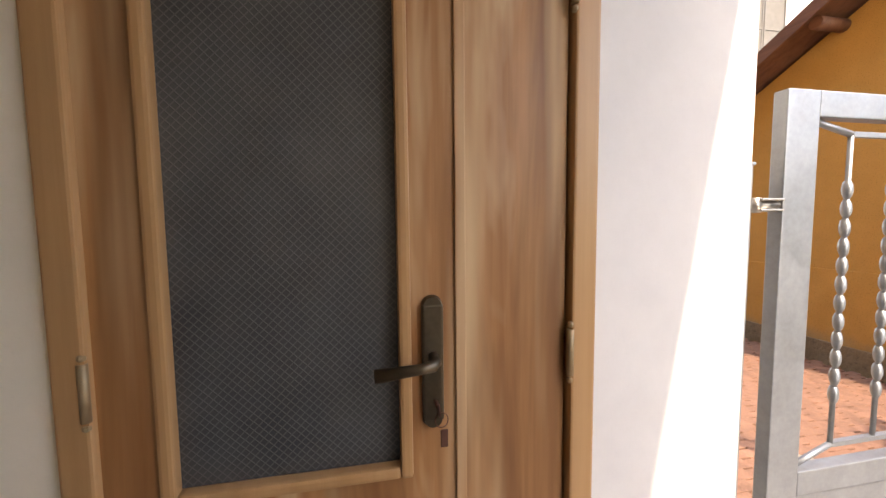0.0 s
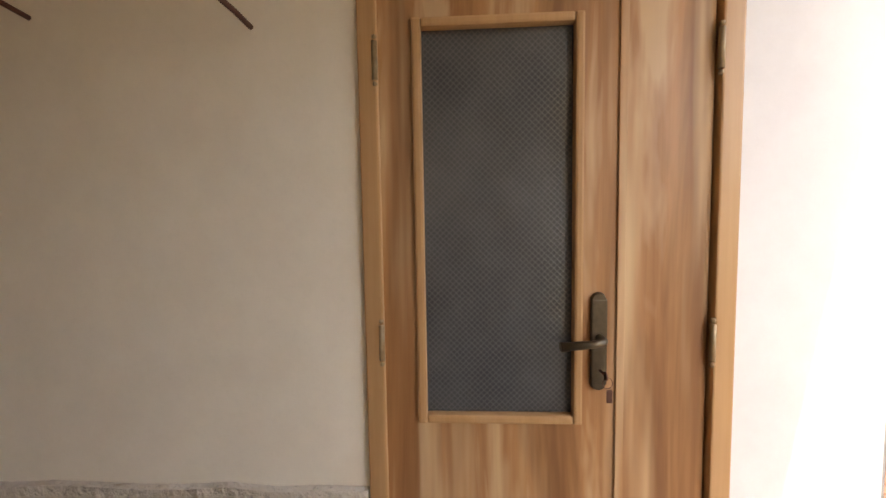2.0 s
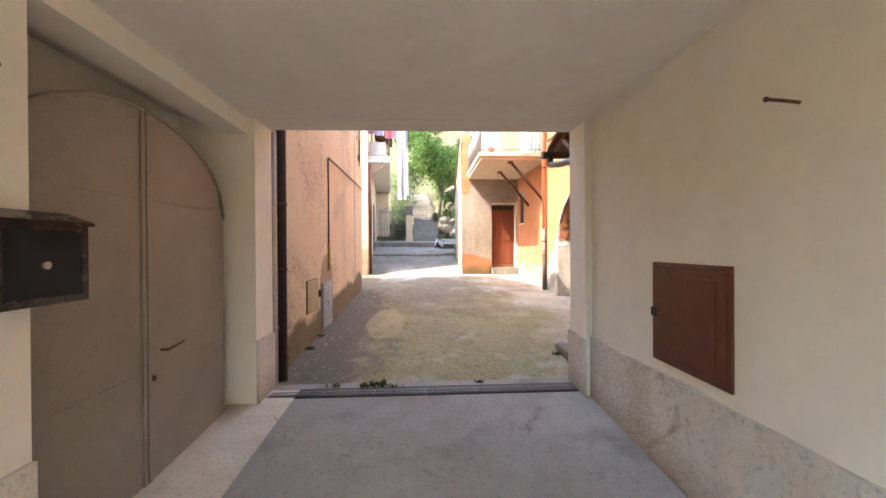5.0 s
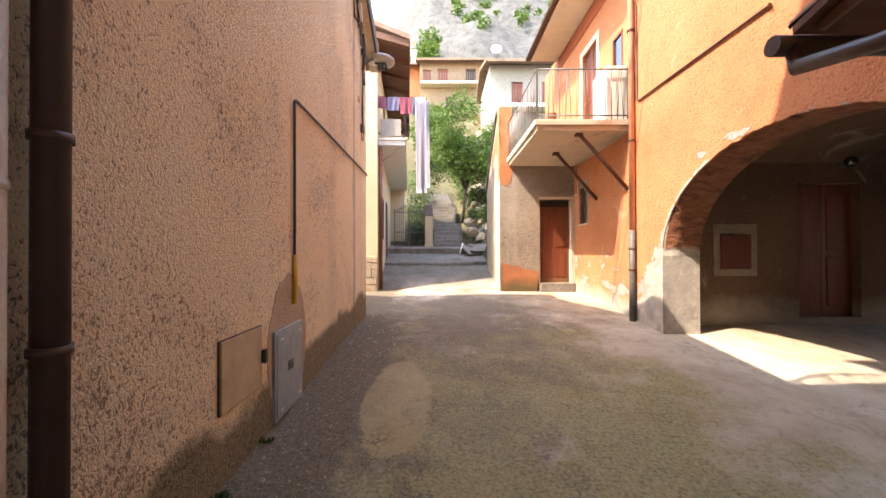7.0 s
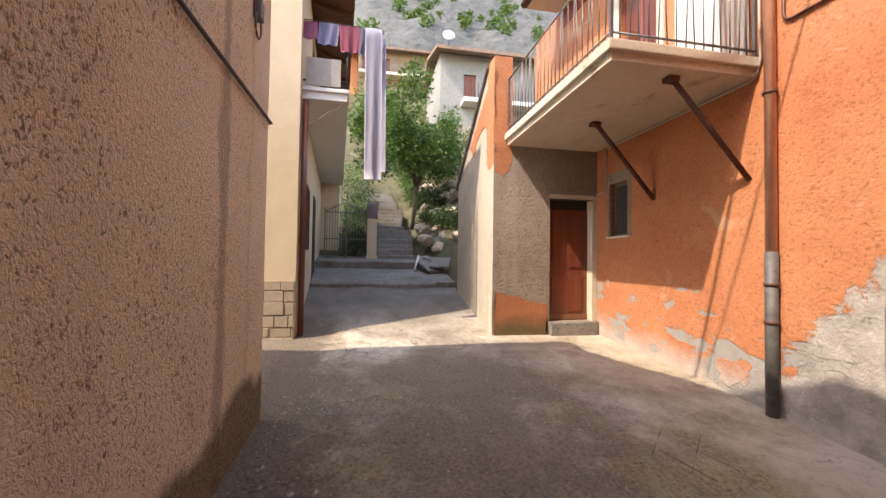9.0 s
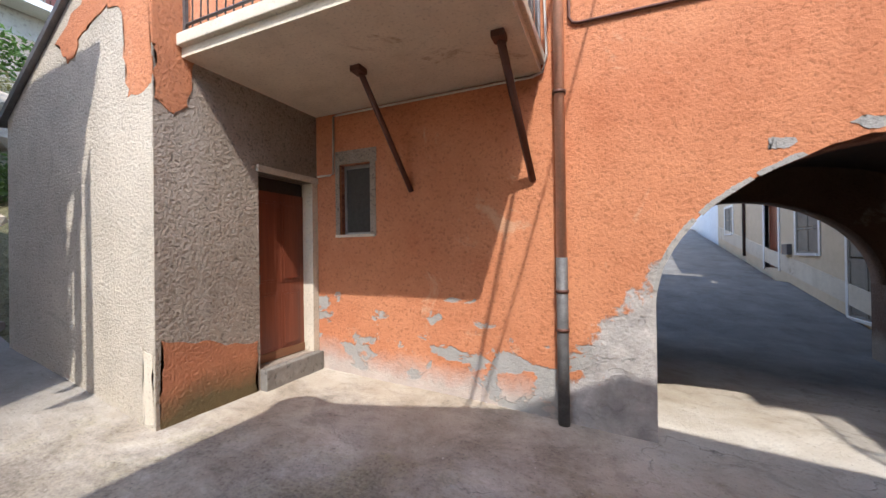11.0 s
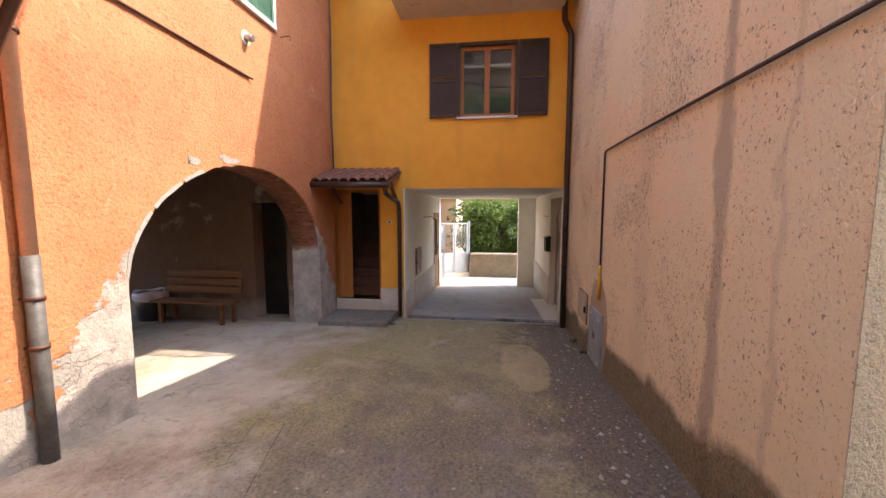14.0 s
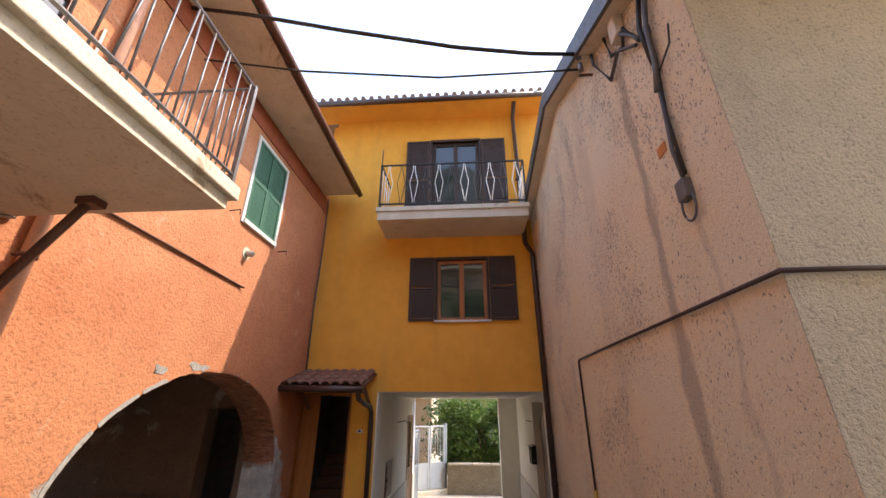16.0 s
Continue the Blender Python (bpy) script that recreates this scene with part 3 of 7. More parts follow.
structure("wall_yellow_side", bm, M_YELLOW, "ochre yellow wall beside the passage with a doorway")
structure("plinth_yellow", boxes((FX - 0.012, FX, 2.21, 2.69, -0.1, 0.62)), M_PLINTH, "pale rough plinth under the yellow wall")
structure("wall_yellow_end", boxes((0.0, 0.3, -1.6, 3.6, 2.85, 9.3), (FX + 0.35, 0.3, 3.6, 3.9, -0.6, 9.3), (FX + 0.35, 0.3, -2.2, -1.9, 2.85, 9.3)), M_YELLOW, "ochre yellow outer walls of the house")
bm = prism(bmesh.new(), [(FX + 0.35, 3.6), (FX + 0.35, -2.2), (1.35, -2.2), (0.27, 3.6)], "z", CEIL, 2.85)
structure("ceiling", bm, M_CEIL, "flat off-white painted passage ceiling")
structure("ceiling_lip", boxes((FX + 0.003, FX + 0.35, -1.0, 2.19, CEIL - 0.004, CEIL)), M_CEIL, "painted lintel soffit of the passage")
structure("ceiling_upper", boxes((FX + 0.35, 0.0, -1.9, 3.6, 5.7, 5.9)), M_ROOMSHADE, "plain upper floor slab")
structure("wall_stairwell", boxes((FX + 1.6, FX + 1.75, 2.62, 3.6, -0.5, 2.6)), M_ROOMSHADE, "stairwell wall in a dark shade colour")

# north wall of the passage with the glazed door
DX0, DX1, DTOP, DBOT = -1.062, 0.02, 2.16, -0.29
bm = holed("y", 2.25, 2.6, -4.82, 0.448, -0.6, CEIL, [(DX0, DX1, DBOT, DTOP)])
structure("wall_passage_north", bm, M_CREAM, "cream painted passage wall")
structure("wall_door_back", boxes((-1.4, 0.4, 2.6, 2.7, -0.6, CEIL)), M_ROOMSHADE, "shade-coloured wall behind the glazed door")
structure("pilaster", boxes((FX + 0.003, -4.82, 2.18, 2.2, -0.3, CEIL), (FX + 0.35, -4.82, 2.2, 2.6, -0.3, CEIL)), M_CREAM, "cream painted corner pier of the passage")
bm = boxes((-4.82, DX0 - 0.004, 2.222, 2.25, -0.5, 0.56), (DX1 + 0.004, 0.462, 2.222, 2.25, -0.6, 0.54), (FX - 0.004, -4.80, 2.155, 2.18, -0.3, 0.54))
bmesh.ops.subdivide_edges(bm, edges=[e for e in bm.edges if e.calc_length() > 0.4], cuts=24, use_grid_fill=True)
for v in bm.verts:
    if v.co.z > 0.5:
        v.co.z += 0.02 * noise.noise(v.co * 5)
structure("plinth_north", bm, M_PLINTH, "rough pale plaster plinth with damp stains")
structure("wall_passage_white", boxes((DX1 + 0.002, 0.454, 2.244, 2.25, 0.5, CEIL)), M_WHITE, "white painted wall strip beside the glazed door")

# south wall of the passage with the niche of the steel gate
NX0, NX1 = -4.82, -2.88
bm = boxes((NX1, 0.75, -1.6, -1.0, -0.6, CEIL), (FX, NX0, -1.6, -0.93, -0.3, CEIL), (NX0, NX1, -1.25, -1.0, 2.49, CEIL))
structure("wall_passage_south", bm, M_CREAM, "cream painted passage wall with a deep niche")
structure("wall_niche_back", boxes((-5.2, -2.6, -2.0, -1.6, -0.5, CEIL)), M_CREAM, "cream painted niche behind the steel gate")
structure("pier_east", boxes((0.6, 0.96, -1.0, -0.43, -0.6, CEIL)), M_CREAM, "cream painted pier at the passage mouth")
structure("plinth_south", boxes((NX1 + 0.003, 0.6, -1.0, -0.975, -0.6, 0.55), (FX, NX0 + 0.003, -0.93, -0.905, -0.3, 0.57)), M_PLINTH, "rough pale plinth of the passage")
bm = bmesh.new()
strip(bm, steps_of(-5.1, -2.2, 6), steps_of(-1.6, -0.62, 3), lambda x, y: yard_height(x, y) + 0.012)
structure("pavement_niche", bm, M_CONCRETE, "pale concrete strip before the steel gate")

# ---- orange house with the vaulted archway ----
OY, OT = 3.65, 0.55
AX0, AX1, ASPRING, ATOP = -9.70, -5.92, 1.45, 2.78


def arch_wall(x0, x1, a0, a1, spring, top, z0, z1, y0, y1, ragged=0.0):
    """A wall pierced by a round arch, in upright strips."""
    n = 110
    xs = [a0 + (a1 - a0) * (1 - math.cos(math.pi * k / n)) / 2 for k in range(n + 1)]
    under = [spring + (top - spring) * max(0.0, 1 - ((2 * x - a0 - a1) / (a1 - a0)) ** 2) ** 0.5 + ragged * (noise.noise(Vector((x * 6, 2.0, 0))) + 0.7 * noise.noise(Vector((x * 19, 5.0, 0)))) for x in xs]
    bm = bmesh.new()
    front, back = [], []
    for y, store in ((y0, front), (y1, back)):
        smooth = [spring + (top - spring) * max(0.0, 1 - ((2 * x - a0 - a1) / (a1 - a0)) ** 2) ** 0.5 for x in xs]
        store.append([(bm.verts.new((x, y, u)), bm.verts.new((x, y, z1))) for x, u in zip(xs, under if y == y0 else smooth)])
        store.append([bm.verts.new(p) for p in ((x0, y, z0), (a0, y, z0), (x0, y, z1), (a1, y, z0), (x1, y, z0), (x1, y, z1))])
    for store in (front, back):
        cols, c = store
        for p, q in zip(cols, cols[1:]):
            bm.faces.new((p[0], q[0], q[1], p[1]))
        bm.faces.new((c[0], c[1], cols[0][0], cols[0][1], c[2]))
        bm.faces.new((c[3], c[4], c[5], cols[-1][1], cols[-1][0]))
    f, b = front[0], back[0]
    for k in range(n):
        bm.faces.new((f[k][0], f[k + 1][0], b[k + 1][0], b[k][0])).smooth = True
    for i in (1, 3):
        end = 0 if i == 1 else -1
        bm.faces.new((front[1][i], f[end][0], b[end][0], back[1][i]))
    for i, j in ((0, 2), (4, 5)):
        bm.faces.new((front[1][i], front[1][j], back[1][j], back[1][i]))
    return bm


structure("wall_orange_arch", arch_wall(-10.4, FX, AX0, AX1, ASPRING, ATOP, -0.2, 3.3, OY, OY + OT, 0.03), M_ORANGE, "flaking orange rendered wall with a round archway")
GSH = (-8.10, -7.20, 4.88, 6.28)
WW = (-12.98, -12.55, 2.15, 2.98)
BDOOR = (-12.75, -11.95, 3.78, 5.95)
BWIN = (-11.25, -10.85, 4.75, 5.5)
structure("wall_orange_low", holed("y", OY, OY + 0.5, -13.68, -10.4, 0.2, 3.3, [WW]), M_ORANGE, "orange rendered wall with grey flaked patches along the foot")
structure("wall_orange_upper", holed("y", OY, OY + 0.5, -14.5, FX, 3.3, 7.0, [GSH, BDOOR, BWIN]), M_ORANGE, "orange rendered upper wall in full sun")
structure("wall_orange_back", boxes((-14.5, -10.5, 6.5, 6.8, 0.2, 7.0), (-14.5, -14.2, 4.15, 6.5, 0.6, 7.0), (-10.45, -5.9, 8.7, 9.0, 3.4, 7.0), (-10.5, -10.2, 4.2, 6.5, 3.4, 7.0), (-5.6, FX, 4.2, 8.7, -0.5, 7.0)), M_ORANGE, "orange rendered outer walls")
structure("ceiling_orange", boxes((-14.2, -5.6, 4.15, 6.5, 3.42, 3.6), (-14.2, -5.6, 4.15, 8.7, 6.9, 7.0)), M_ROOMSHADE, "plain floor slabs of the orange house")
structure("wall_behind_balcony", boxes((-13.4, -10.4, 4.9, 5.0, 3.6, 6.9), (-9, -6.4, 4.9, 5.0, 3.6, 6.9), (-13.6, -12.0, 4.6, 4.7, 0.3, 3.4)), M_ROOMSHADE, "shade-coloured room walls behind the openings")

def arch_z(x):
    return ASPRING + (ATOP - ASPRING) * max(0.0, 1 - ((2 * x - AX0 - AX1) / (AX1 - AX0)) ** 2) ** 0.5


for k, (x, z, w, h) in enumerate(((-8.27, 2.80, 0.17, 0.06), (-8.86, 2.72, 0.08, 0.06))):
    outline = [(x + w * math.cos(a) * (1 + 0.3 * math.sin(3 * a + k)), z + h * math.sin(a) * (1 + 0.3 * math.cos(2 * a))) for a in steps_of(0, 5.6, 10)]
    structure("wall_cement_repair", ragged("y", OY + 0.003, -0.008, outline, 20.0 + k, 0.05, 5), M_CEMENT, "pale cement repair on the rim of the arch")
# a broken lip of old plaster along the rising side of the arch
for k, (xa, xb) in enumerate(((-9.69, -9.40), (-9.36, -9.02), (-8.98, -8.70))):
    xs = steps_of(xa, xb, 9)
    rim = [(x, arch_z(x) - 0.012) for x in xs]
    crest = [(x - 0.03, arch_z(x) + 0.012 + 0.10 * abs(noise.noise(Vector((x * 4.3, 7.0 + k, 0)))) * math.sin(math.pi * (j + 0.3) / 9.6)) for j, x in enumerate(xs)]
    structure("wall_cement_rim", ragged("y", OY + 0.003, -0.009, rim + crest[::-1], 31.0 + k, 0.012, 3), M_CEMENT, "broken pale plaster lip along the arch")

# vault behind the arch
VX0, VX1, VY1 = -10.15, -5.9, 8.3
structure("wall_vault_west", holed("x", VX0 - 0.3, VX0, OY + OT, VY1, -0.2, 3.42, [(6.1, 7.1, 0.45, 2.6)]), M_VAULT, "flaking vault wall with shade in its colour")
structure("wall_vault_east", holed("x", VX1, VX1 + 0.3, OY + OT, VY1, -0.3, 3.42, [(4.32, 5.0, 0.1, 2.35)]), M_VAULT, "flaking vault wall with shade in its colour")
bm = bmesh.new()
prof = [(VX0 + (VX1 - VX0) * k / 24, 2.92 + 0.40 * max(0, 1 - ((k - 12) / 12) ** 2) ** 0.5) for k in range(25)]
lo = [[bm.verts.new((x, y, z)) for x, z in prof] for y in (OY + OT, VY1)]
hi = [[bm.verts.new((x, y, 3.42)) for x, z in prof] for y in (OY + OT, VY1)]
for k in range(24):
    bm.faces.new((lo[0][k], lo[0][k + 1], lo[1][k + 1], lo[1][k])).smooth = True
    for e in (0, 1):
        bm.faces.new((lo[e][k], lo[e][k + 1], hi[e][k + 1], hi[e][k]))
    bm.faces.new((hi[0][k], hi[0][k + 1], hi[1][k + 1], hi[1][k]))
structure("ceiling_vault", bm, M_VAULT, "rendered barrel vault with shade in its colour")
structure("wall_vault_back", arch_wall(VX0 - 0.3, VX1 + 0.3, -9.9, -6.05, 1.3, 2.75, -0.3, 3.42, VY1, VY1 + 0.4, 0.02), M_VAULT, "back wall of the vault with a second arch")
# black sheets close the doorways in place of the recess's shade
structure("wall_vault_doors", boxes((VX0 - 0.55, VX0 - 0.3, 5.9, 7.3, 0.3, 2.8), (VX1 + 0.3, VX1 + 0.4, 4.1, 5.2, 0.0, 2.5)), M_BLACK, "black sheet for the shade of a doorway recess")

# ---- grey rendered porch volume with the red door ----
GX, GY = -13.33, 1.83
RD = (2.80, 3.56, 0.76, 2.78)
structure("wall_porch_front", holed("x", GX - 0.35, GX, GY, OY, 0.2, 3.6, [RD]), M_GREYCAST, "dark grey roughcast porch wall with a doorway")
structure("wall_porch_post", boxes((GX - 0.35, GX + 0.004, GY - 0.004, GY + 0.30, 3.62, 5.05)), M_ORANGE, "orange rendered parapet post")
M_FOOTPATCH = plaster("orange_foot_patch", (0.36, 0.13, 0.06), (0.50, 0.20, 0.09), 40, 1.0, 0.02, low=(0.10, 0.08, 0.03), low_z=0.3)
structure("wall_porch_patch", ragged("x", GX, 0.006, [(GY + 0.04, 0.5), (RD[0] - 0.03, 0.5), (RD[0] - 0.03, 1.06), (GY + 0.55, 1.12), (GY + 0.04, 1.26)], 2.0, 0.06), M_FOOTPATCH, "orange and moss-stained foot of the porch wall")
structure("wall_porch_collar", ragged("x", GX, 0.005, [(GY + 0.01, 3.60), (GY + 0.01, 3.18), (GY + 0.15, 3.10), (GY + 0.27, 3.20), (GY + 0.33, 3.60)], 4.0, 0.05), M_ORANGE, "orange band on the porch corner")
structure("wall_porch_scrape", ragged("y", GY - 0.006, -0.004, [(GX - 0.13, 0.62), (GX - 0.02, 0.62), (GX - 0.03, 1.15), (GX - 0.16, 1.2)], 6.0, 0.05), M_CONCRETE, "pale scraped paint on the porch corner")
structure("wall_porch_back", boxes((GX - 1.6, GX - 1.5, GY + 0.3, OY, 0.4, 3.6)), M_ROOMSHADE, "shade-coloured room wall behind the red door")
bm = prism(bmesh.new(), [(GX - 0.35, 0.3), (GX - 0.35, 4.95), (-15.85, 3.38), (-15.85, 0.6)], "y", GY, GY + 0.3)
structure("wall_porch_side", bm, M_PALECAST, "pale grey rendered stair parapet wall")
bm = prism(bmesh.new(), [(GX - 0.3, 4.98), (GX - 0.3, 5.04), (-15.95, 3.40), (-15.95, 3.32)], "y", GY - 0.05, GY + 0.36)
structure("trim_parapet", bm, M_IRON, "dark sheet coping on the sloping parapet")
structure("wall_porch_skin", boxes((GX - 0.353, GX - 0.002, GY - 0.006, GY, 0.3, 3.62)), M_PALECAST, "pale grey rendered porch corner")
def slope_top(x):
    return 4.95 - (GX - 0.35 - x) * 0.724
structure("wall_porch_paint", ragged("y", GY - 0.001, -0.007, [(GX - 0.01, 4.9), (GX - 0.01, 3.30), (GX - 0.33, 3.24), (GX - 0.40, 3.95), (GX - 0.62, 4.10), (GX - 0.95, 3.95), (GX - 1.28, 3.72), (GX - 1.5, 3.95)], 8.0, 0.07), M_ORANGE, "remains of orange paint on the sloping parapet")
structure("wall_porch_orange", boxes((-15.85, -14.5, OY, OY + 0.3, 0.6, 6.9)), M_ORANGE, "orange rendered wall end")

# ---- left house with roughcast wall ----
LY, LEND = -0.975, -11.06
bm = prism(bmesh.new(), [(FX, -0.3), (FX, 6.2), (-8.17, 6.62), (LEND, 5.35), (LEND, -0.3)], "y", LY - 0.35, LY)
structure("wall_roughcast", bm, M_ROUGHCAST, "peach roughcast gable wall stained along the foot")
structure("wall_roughcast_end", boxes((LEND - 0.006, LEND + 0.35, -6, LY - 0.352, -0.2, 5.3), (LEND - 0.006, LEND - 0.001, LY - 0.352, LY - 0.002, -0.2, 5.3)), M_ENDCAST, "pale grey-beige weathered roughcast end wall")
structure("wall_roughcast_far", boxes((LEND, FX, -6.3, -6, -0.2, 5.1), (FX - 0.3, FX, -6, -1.6, -0.2, 5.1)), M_ROUGHCAST, "peach roughcast outer wall")
bm = bmesh.new()
for (xa, za), (xb, zb) in (((FX - 0.02, 6.2), (-8.17, 6.63)), ((-8.17, 6.63), (LEND - 0.44, 5.05))):
    prism(bm, [(xa, za), (xa, za + 0.16), (xb, zb + 0.16), (xb, zb)], "y", -6.5, LY + 0.16)
structure("roof_roughcast", bm, M_OLDTILE, "weathered tiled gable roof with a broad verge")
structure("trim_verge", prism(prism(bmesh.new(), [(FX - 0.02, 6.17), (FX - 0.02, 6.40), (-8.17, 6.83), (-8.17, 6.60)], "y", LY + 0.16, LY + 0.20), [(-8.17, 6.60), (-8.17, 6.83), (LEND - 0.46, 5.27), (LEND - 0.46, 5.02)], "y", LY + 0.16, LY + 0.20), M_GREYPIPE, "grey metal verge trim")
structure("trim_verge_soffit", prism(prism(bmesh.new(), [(FX - 0.03, 6.165), (FX - 0.03, 6.19), (-8.17, 6.62), (-8.17, 6.595)], "y", LY, LY + 0.16), [(-8.17, 6.595), (-8.17, 6.62), (LEND - 0.44, 5.04), (LEND - 0.44, 5.015)], "y", LY, LY + 0.16), M_CONCRETE, "weathered pale board under the verge")

# roofs of the yellow and orange houses
bm = prism(bmesh.new(), [(FX - 0.62, 9.15), (FX - 0.62, 9.28), (-2.3, 10.3), (0.9, 9.4), (0.9, 9.27), (-2.3, 10.15), (FX, 9.3)], "y", -1.45, 4.4)
structure("roof_yellow", bm, M_OLDTILE, "weathered tile roof of the yellow house")
structure("trim_soffit_yellow", boxes((FX - 0.6, FX, -1.42, 4.3, 9.10, 9.15)), M_YELLOW, "yellow painted eave soffit")
bm = prism(bmesh.new(), [(2.85, 6.86), (2.85, 6.98), (6.4, 8.1), (9.4, 7.1), (9.4, 6.98), (6.4, 7.95), (OY, 7.02)], "x", -14.7, -5.45)
structure("roof_orange", bm, M_OLDTILE, "weathered tile roof of the orange house")
structure("trim_soffit_orange", boxes((-14.6, -5.5, 2.9, OY, 6.80, 6.86)), M_CONCRETE, "cream boarded eave soffit")
structure("trim_cornice_orange", boxes((-14.5, FX - 0.003, OY - 0.02, OY, 6.45, 6.80)), simple("dark_red_cornice_paint", (0.30, 0.075, 0.035), 0.8), "dark red painted band under the eave")


# ---- things in the passage ----
def glazed_door():
    d = empty("glazed_door", "closed sanded pine door with a patterned glass pane", "door", at=(-0.5, 2.25, DBOT))
    def P(name, bm, m, parent=d, label=""):
        ob = part(name, bm, m, parent, label)
        ob.matrix_parent_inverse = Matrix.Translation((0.5, -2.25, -DBOT)) if parent is d else Matrix()
        return ob
    P("casing", boxes((DX0, DX0 + 0.057, 2.232, 2.33, DBOT, DTOP), (DX1 - 0.06, DX1, 2.232, 2.33, DBOT, DTOP), (DX0 + 0.057, DX1 - 0.06, 2.232, 2.33, DTOP - 0.08, DTOP), bevel=0.006), M_FRAMEWOOD, d, "pale varnished door casing")
    leaf = P("leaf", holed("y", 2.252, 2.297, -1.006, -0.302, DBOT + 0.01, DTOP - 0.09, [(-0.885, -0.43, 0.80, 1.955)]), M_PALEWOOD)
    P("narrow_leaf", boxes((-0.294, DX1 - 0.066, 2.254, 2.297, DBOT + 0.01, DTOP - 0.09), bevel=0.004), M_PALEWOOD, d, "narrow fixed leaf of sanded pine")
    P("cover_strip", boxes((-0.312, -0.288, 2.244, 2.256, DBOT + 0.01, DTOP - 0.09), bevel=0.003), M_PALEWOOD)
    g = part("glass_pane", boxes((-0.885, -0.43, 2.272, 2.278, 0.80, 1.955)), M_PATTERN, leaf, "dark star-patterned frosted glass")
    bead = bmesh.new()
    for row in ((-0.905, -0.878, 0.775, 1.98), (-0.437, -0.41, 0.775, 1.98)):
        box(bead, row[0], row[1], 2.238, 2.275, row[2], row[3], bevel=0.008)
    for z0, z1 in ((0.775, 0.802), (1.953, 1.98)):
        box(bead, -0.878, -0.437, 2.240, 2.274, z0, z1, bevel=0.008)
    part("glazing_bead", bead, M_FRAMEWOOD, leaf)
    h = bmesh.new()
    box(h, -0.388, -0.340, 2.238, 2.254, 0.90, 1.16, bevel=0.006)
    for z in (0.905, 1.155):
        bmesh.ops.create_cone(h, cap_ends=True, segments=20, radius1=0.024, radius2=0.02, depth=0.014, matrix=pose(-0.364, 2.246, z, 90, 0, 0))
    plate = part("handle_plate", h, M_BRONZE, leaf, "aged bronze handle plate")
    part("lever", tubes((((-0.364, 2.24, 1.045), (-0.364, 2.20, 1.045), (-0.372, 2.188, 1.044), (-0.40, 2.186, 1.04), (-0.49, 2.188, 1.032)), [0.011, 0.011, 0.012, 0.011, 0.014]), sides=12), M_BRONZE, leaf, "bronze lever handle")
    key = tubes((((-0.360, 2.24, 0.945), (-0.360, 2.205, 0.945)), 0.004))
    bmesh.ops.create_cone(key, cap_ends=True, segments=16, radius1=0.013, radius2=0.013, depth=0.003, matrix=pose(-0.36, 2.196, 0.945, 0, 90, 0))
    tube(key, [(-0.355 + 0.014 * math.cos(a), 2.195, 0.925 + 0.016 * math.sin(a)) for a in steps_of(0, 6.28, 14)], 0.0012, 5)
    box(key, -0.358, -0.342, 2.19, 2.196, 0.868, 0.905, bevel=0.002)
    part("key", key, M_RUST, leaf, "steel key with a tag in the lock")
    for x, zs in ((-1.012, (1.03, 1.86, 0.05)), (DX1 - 0.062, (1.03, 1.86, 0.05))):
        for z in zs:
            hb = tubes((((x, 2.236, z - 0.055), (x, 2.236, z + 0.055)), 0.009))
            for k in (-0.066, 0.066):
                bmesh.ops.create_uvsphere(hb, u_segments=8, v_segments=6, radius=0.008, matrix=Matrix.Translation((x, 2.236, z + k)))
            P("hinge", hb, M_BRASS)
    P("threshold", boxes((DX0, DX1, 2.23, 2.36, DBOT - 0.05, DBOT), bevel=0.005), M_CONCRETE)


glazed_door()


def meter_hatch():
    d = empty("meter_hatch", "brown-red painted steel hatch in the passage wall", "hatch", at=(-3.485, 2.25, 0.64))
    fr = bmesh.new()
    for r in ((-3.83, -3.795, 0.635, 1.31), (-3.175, -3.14, 0.635, 1.31)):
        box(fr, r[0], r[1], 2.236, 2.254, r[2], r[3], bevel=0.003)
    for z0, z1 in ((0.635, 0.665), (1.28, 1.31)):
        box(fr, -3.795, -3.175, 2.236, 2.254, z0, z1, bevel=0.003)
    m = Matrix.Translation((3.485, -2.25, -0.64))
    part("frame", fr, M_REDSTEEL, d).matrix_parent_inverse = m
    dr = boxes((-3.79, -3.18, 2.229, 2.25, 0.668, 1.277), bevel=0.004)
    box(dr, -3.74, -3.24, 2.223, 2.229, 0.72, 1.225, bevel=0.003)
    door = part("door", dr, M_REDSTEEL, d)
    door.matrix_parent_inverse = m
    part("latch", boxes((-3.805, -3.775, 2.205, 2.232, 0.94, 1.0), bevel=0.006), M_BLACK, door, "black latch")


meter_hatch()


def wall_nail(x, y, z, way):
    bm = tubes((((x, y, z), (x - 0.01, y + way * 0.07, z + 0.012), (x - 0.022, y + way * 0.13, z + 0.02)), 0.008))
    bmesh.ops.create_cone(bm, cap_ends=True, segments=10, radius1=0.012, radius2=0.012, depth=0.008, matrix=pose(x - 0.022, y + way * 0.132, z + 0.02, 90, 0, 0))
    return thing("wall_nail", bm, M_RUST, "rusty thick nail driven into the cream wall", "nail", "nails in the passage walls")


for x, z in ((-2.79, 2.035), (-2.07, 2.03), (-1.38, 1.975)):
    wall_nail(x, 2.25, z, -1)
wall_nail(-2.62, -1.0, 2.06, 1)


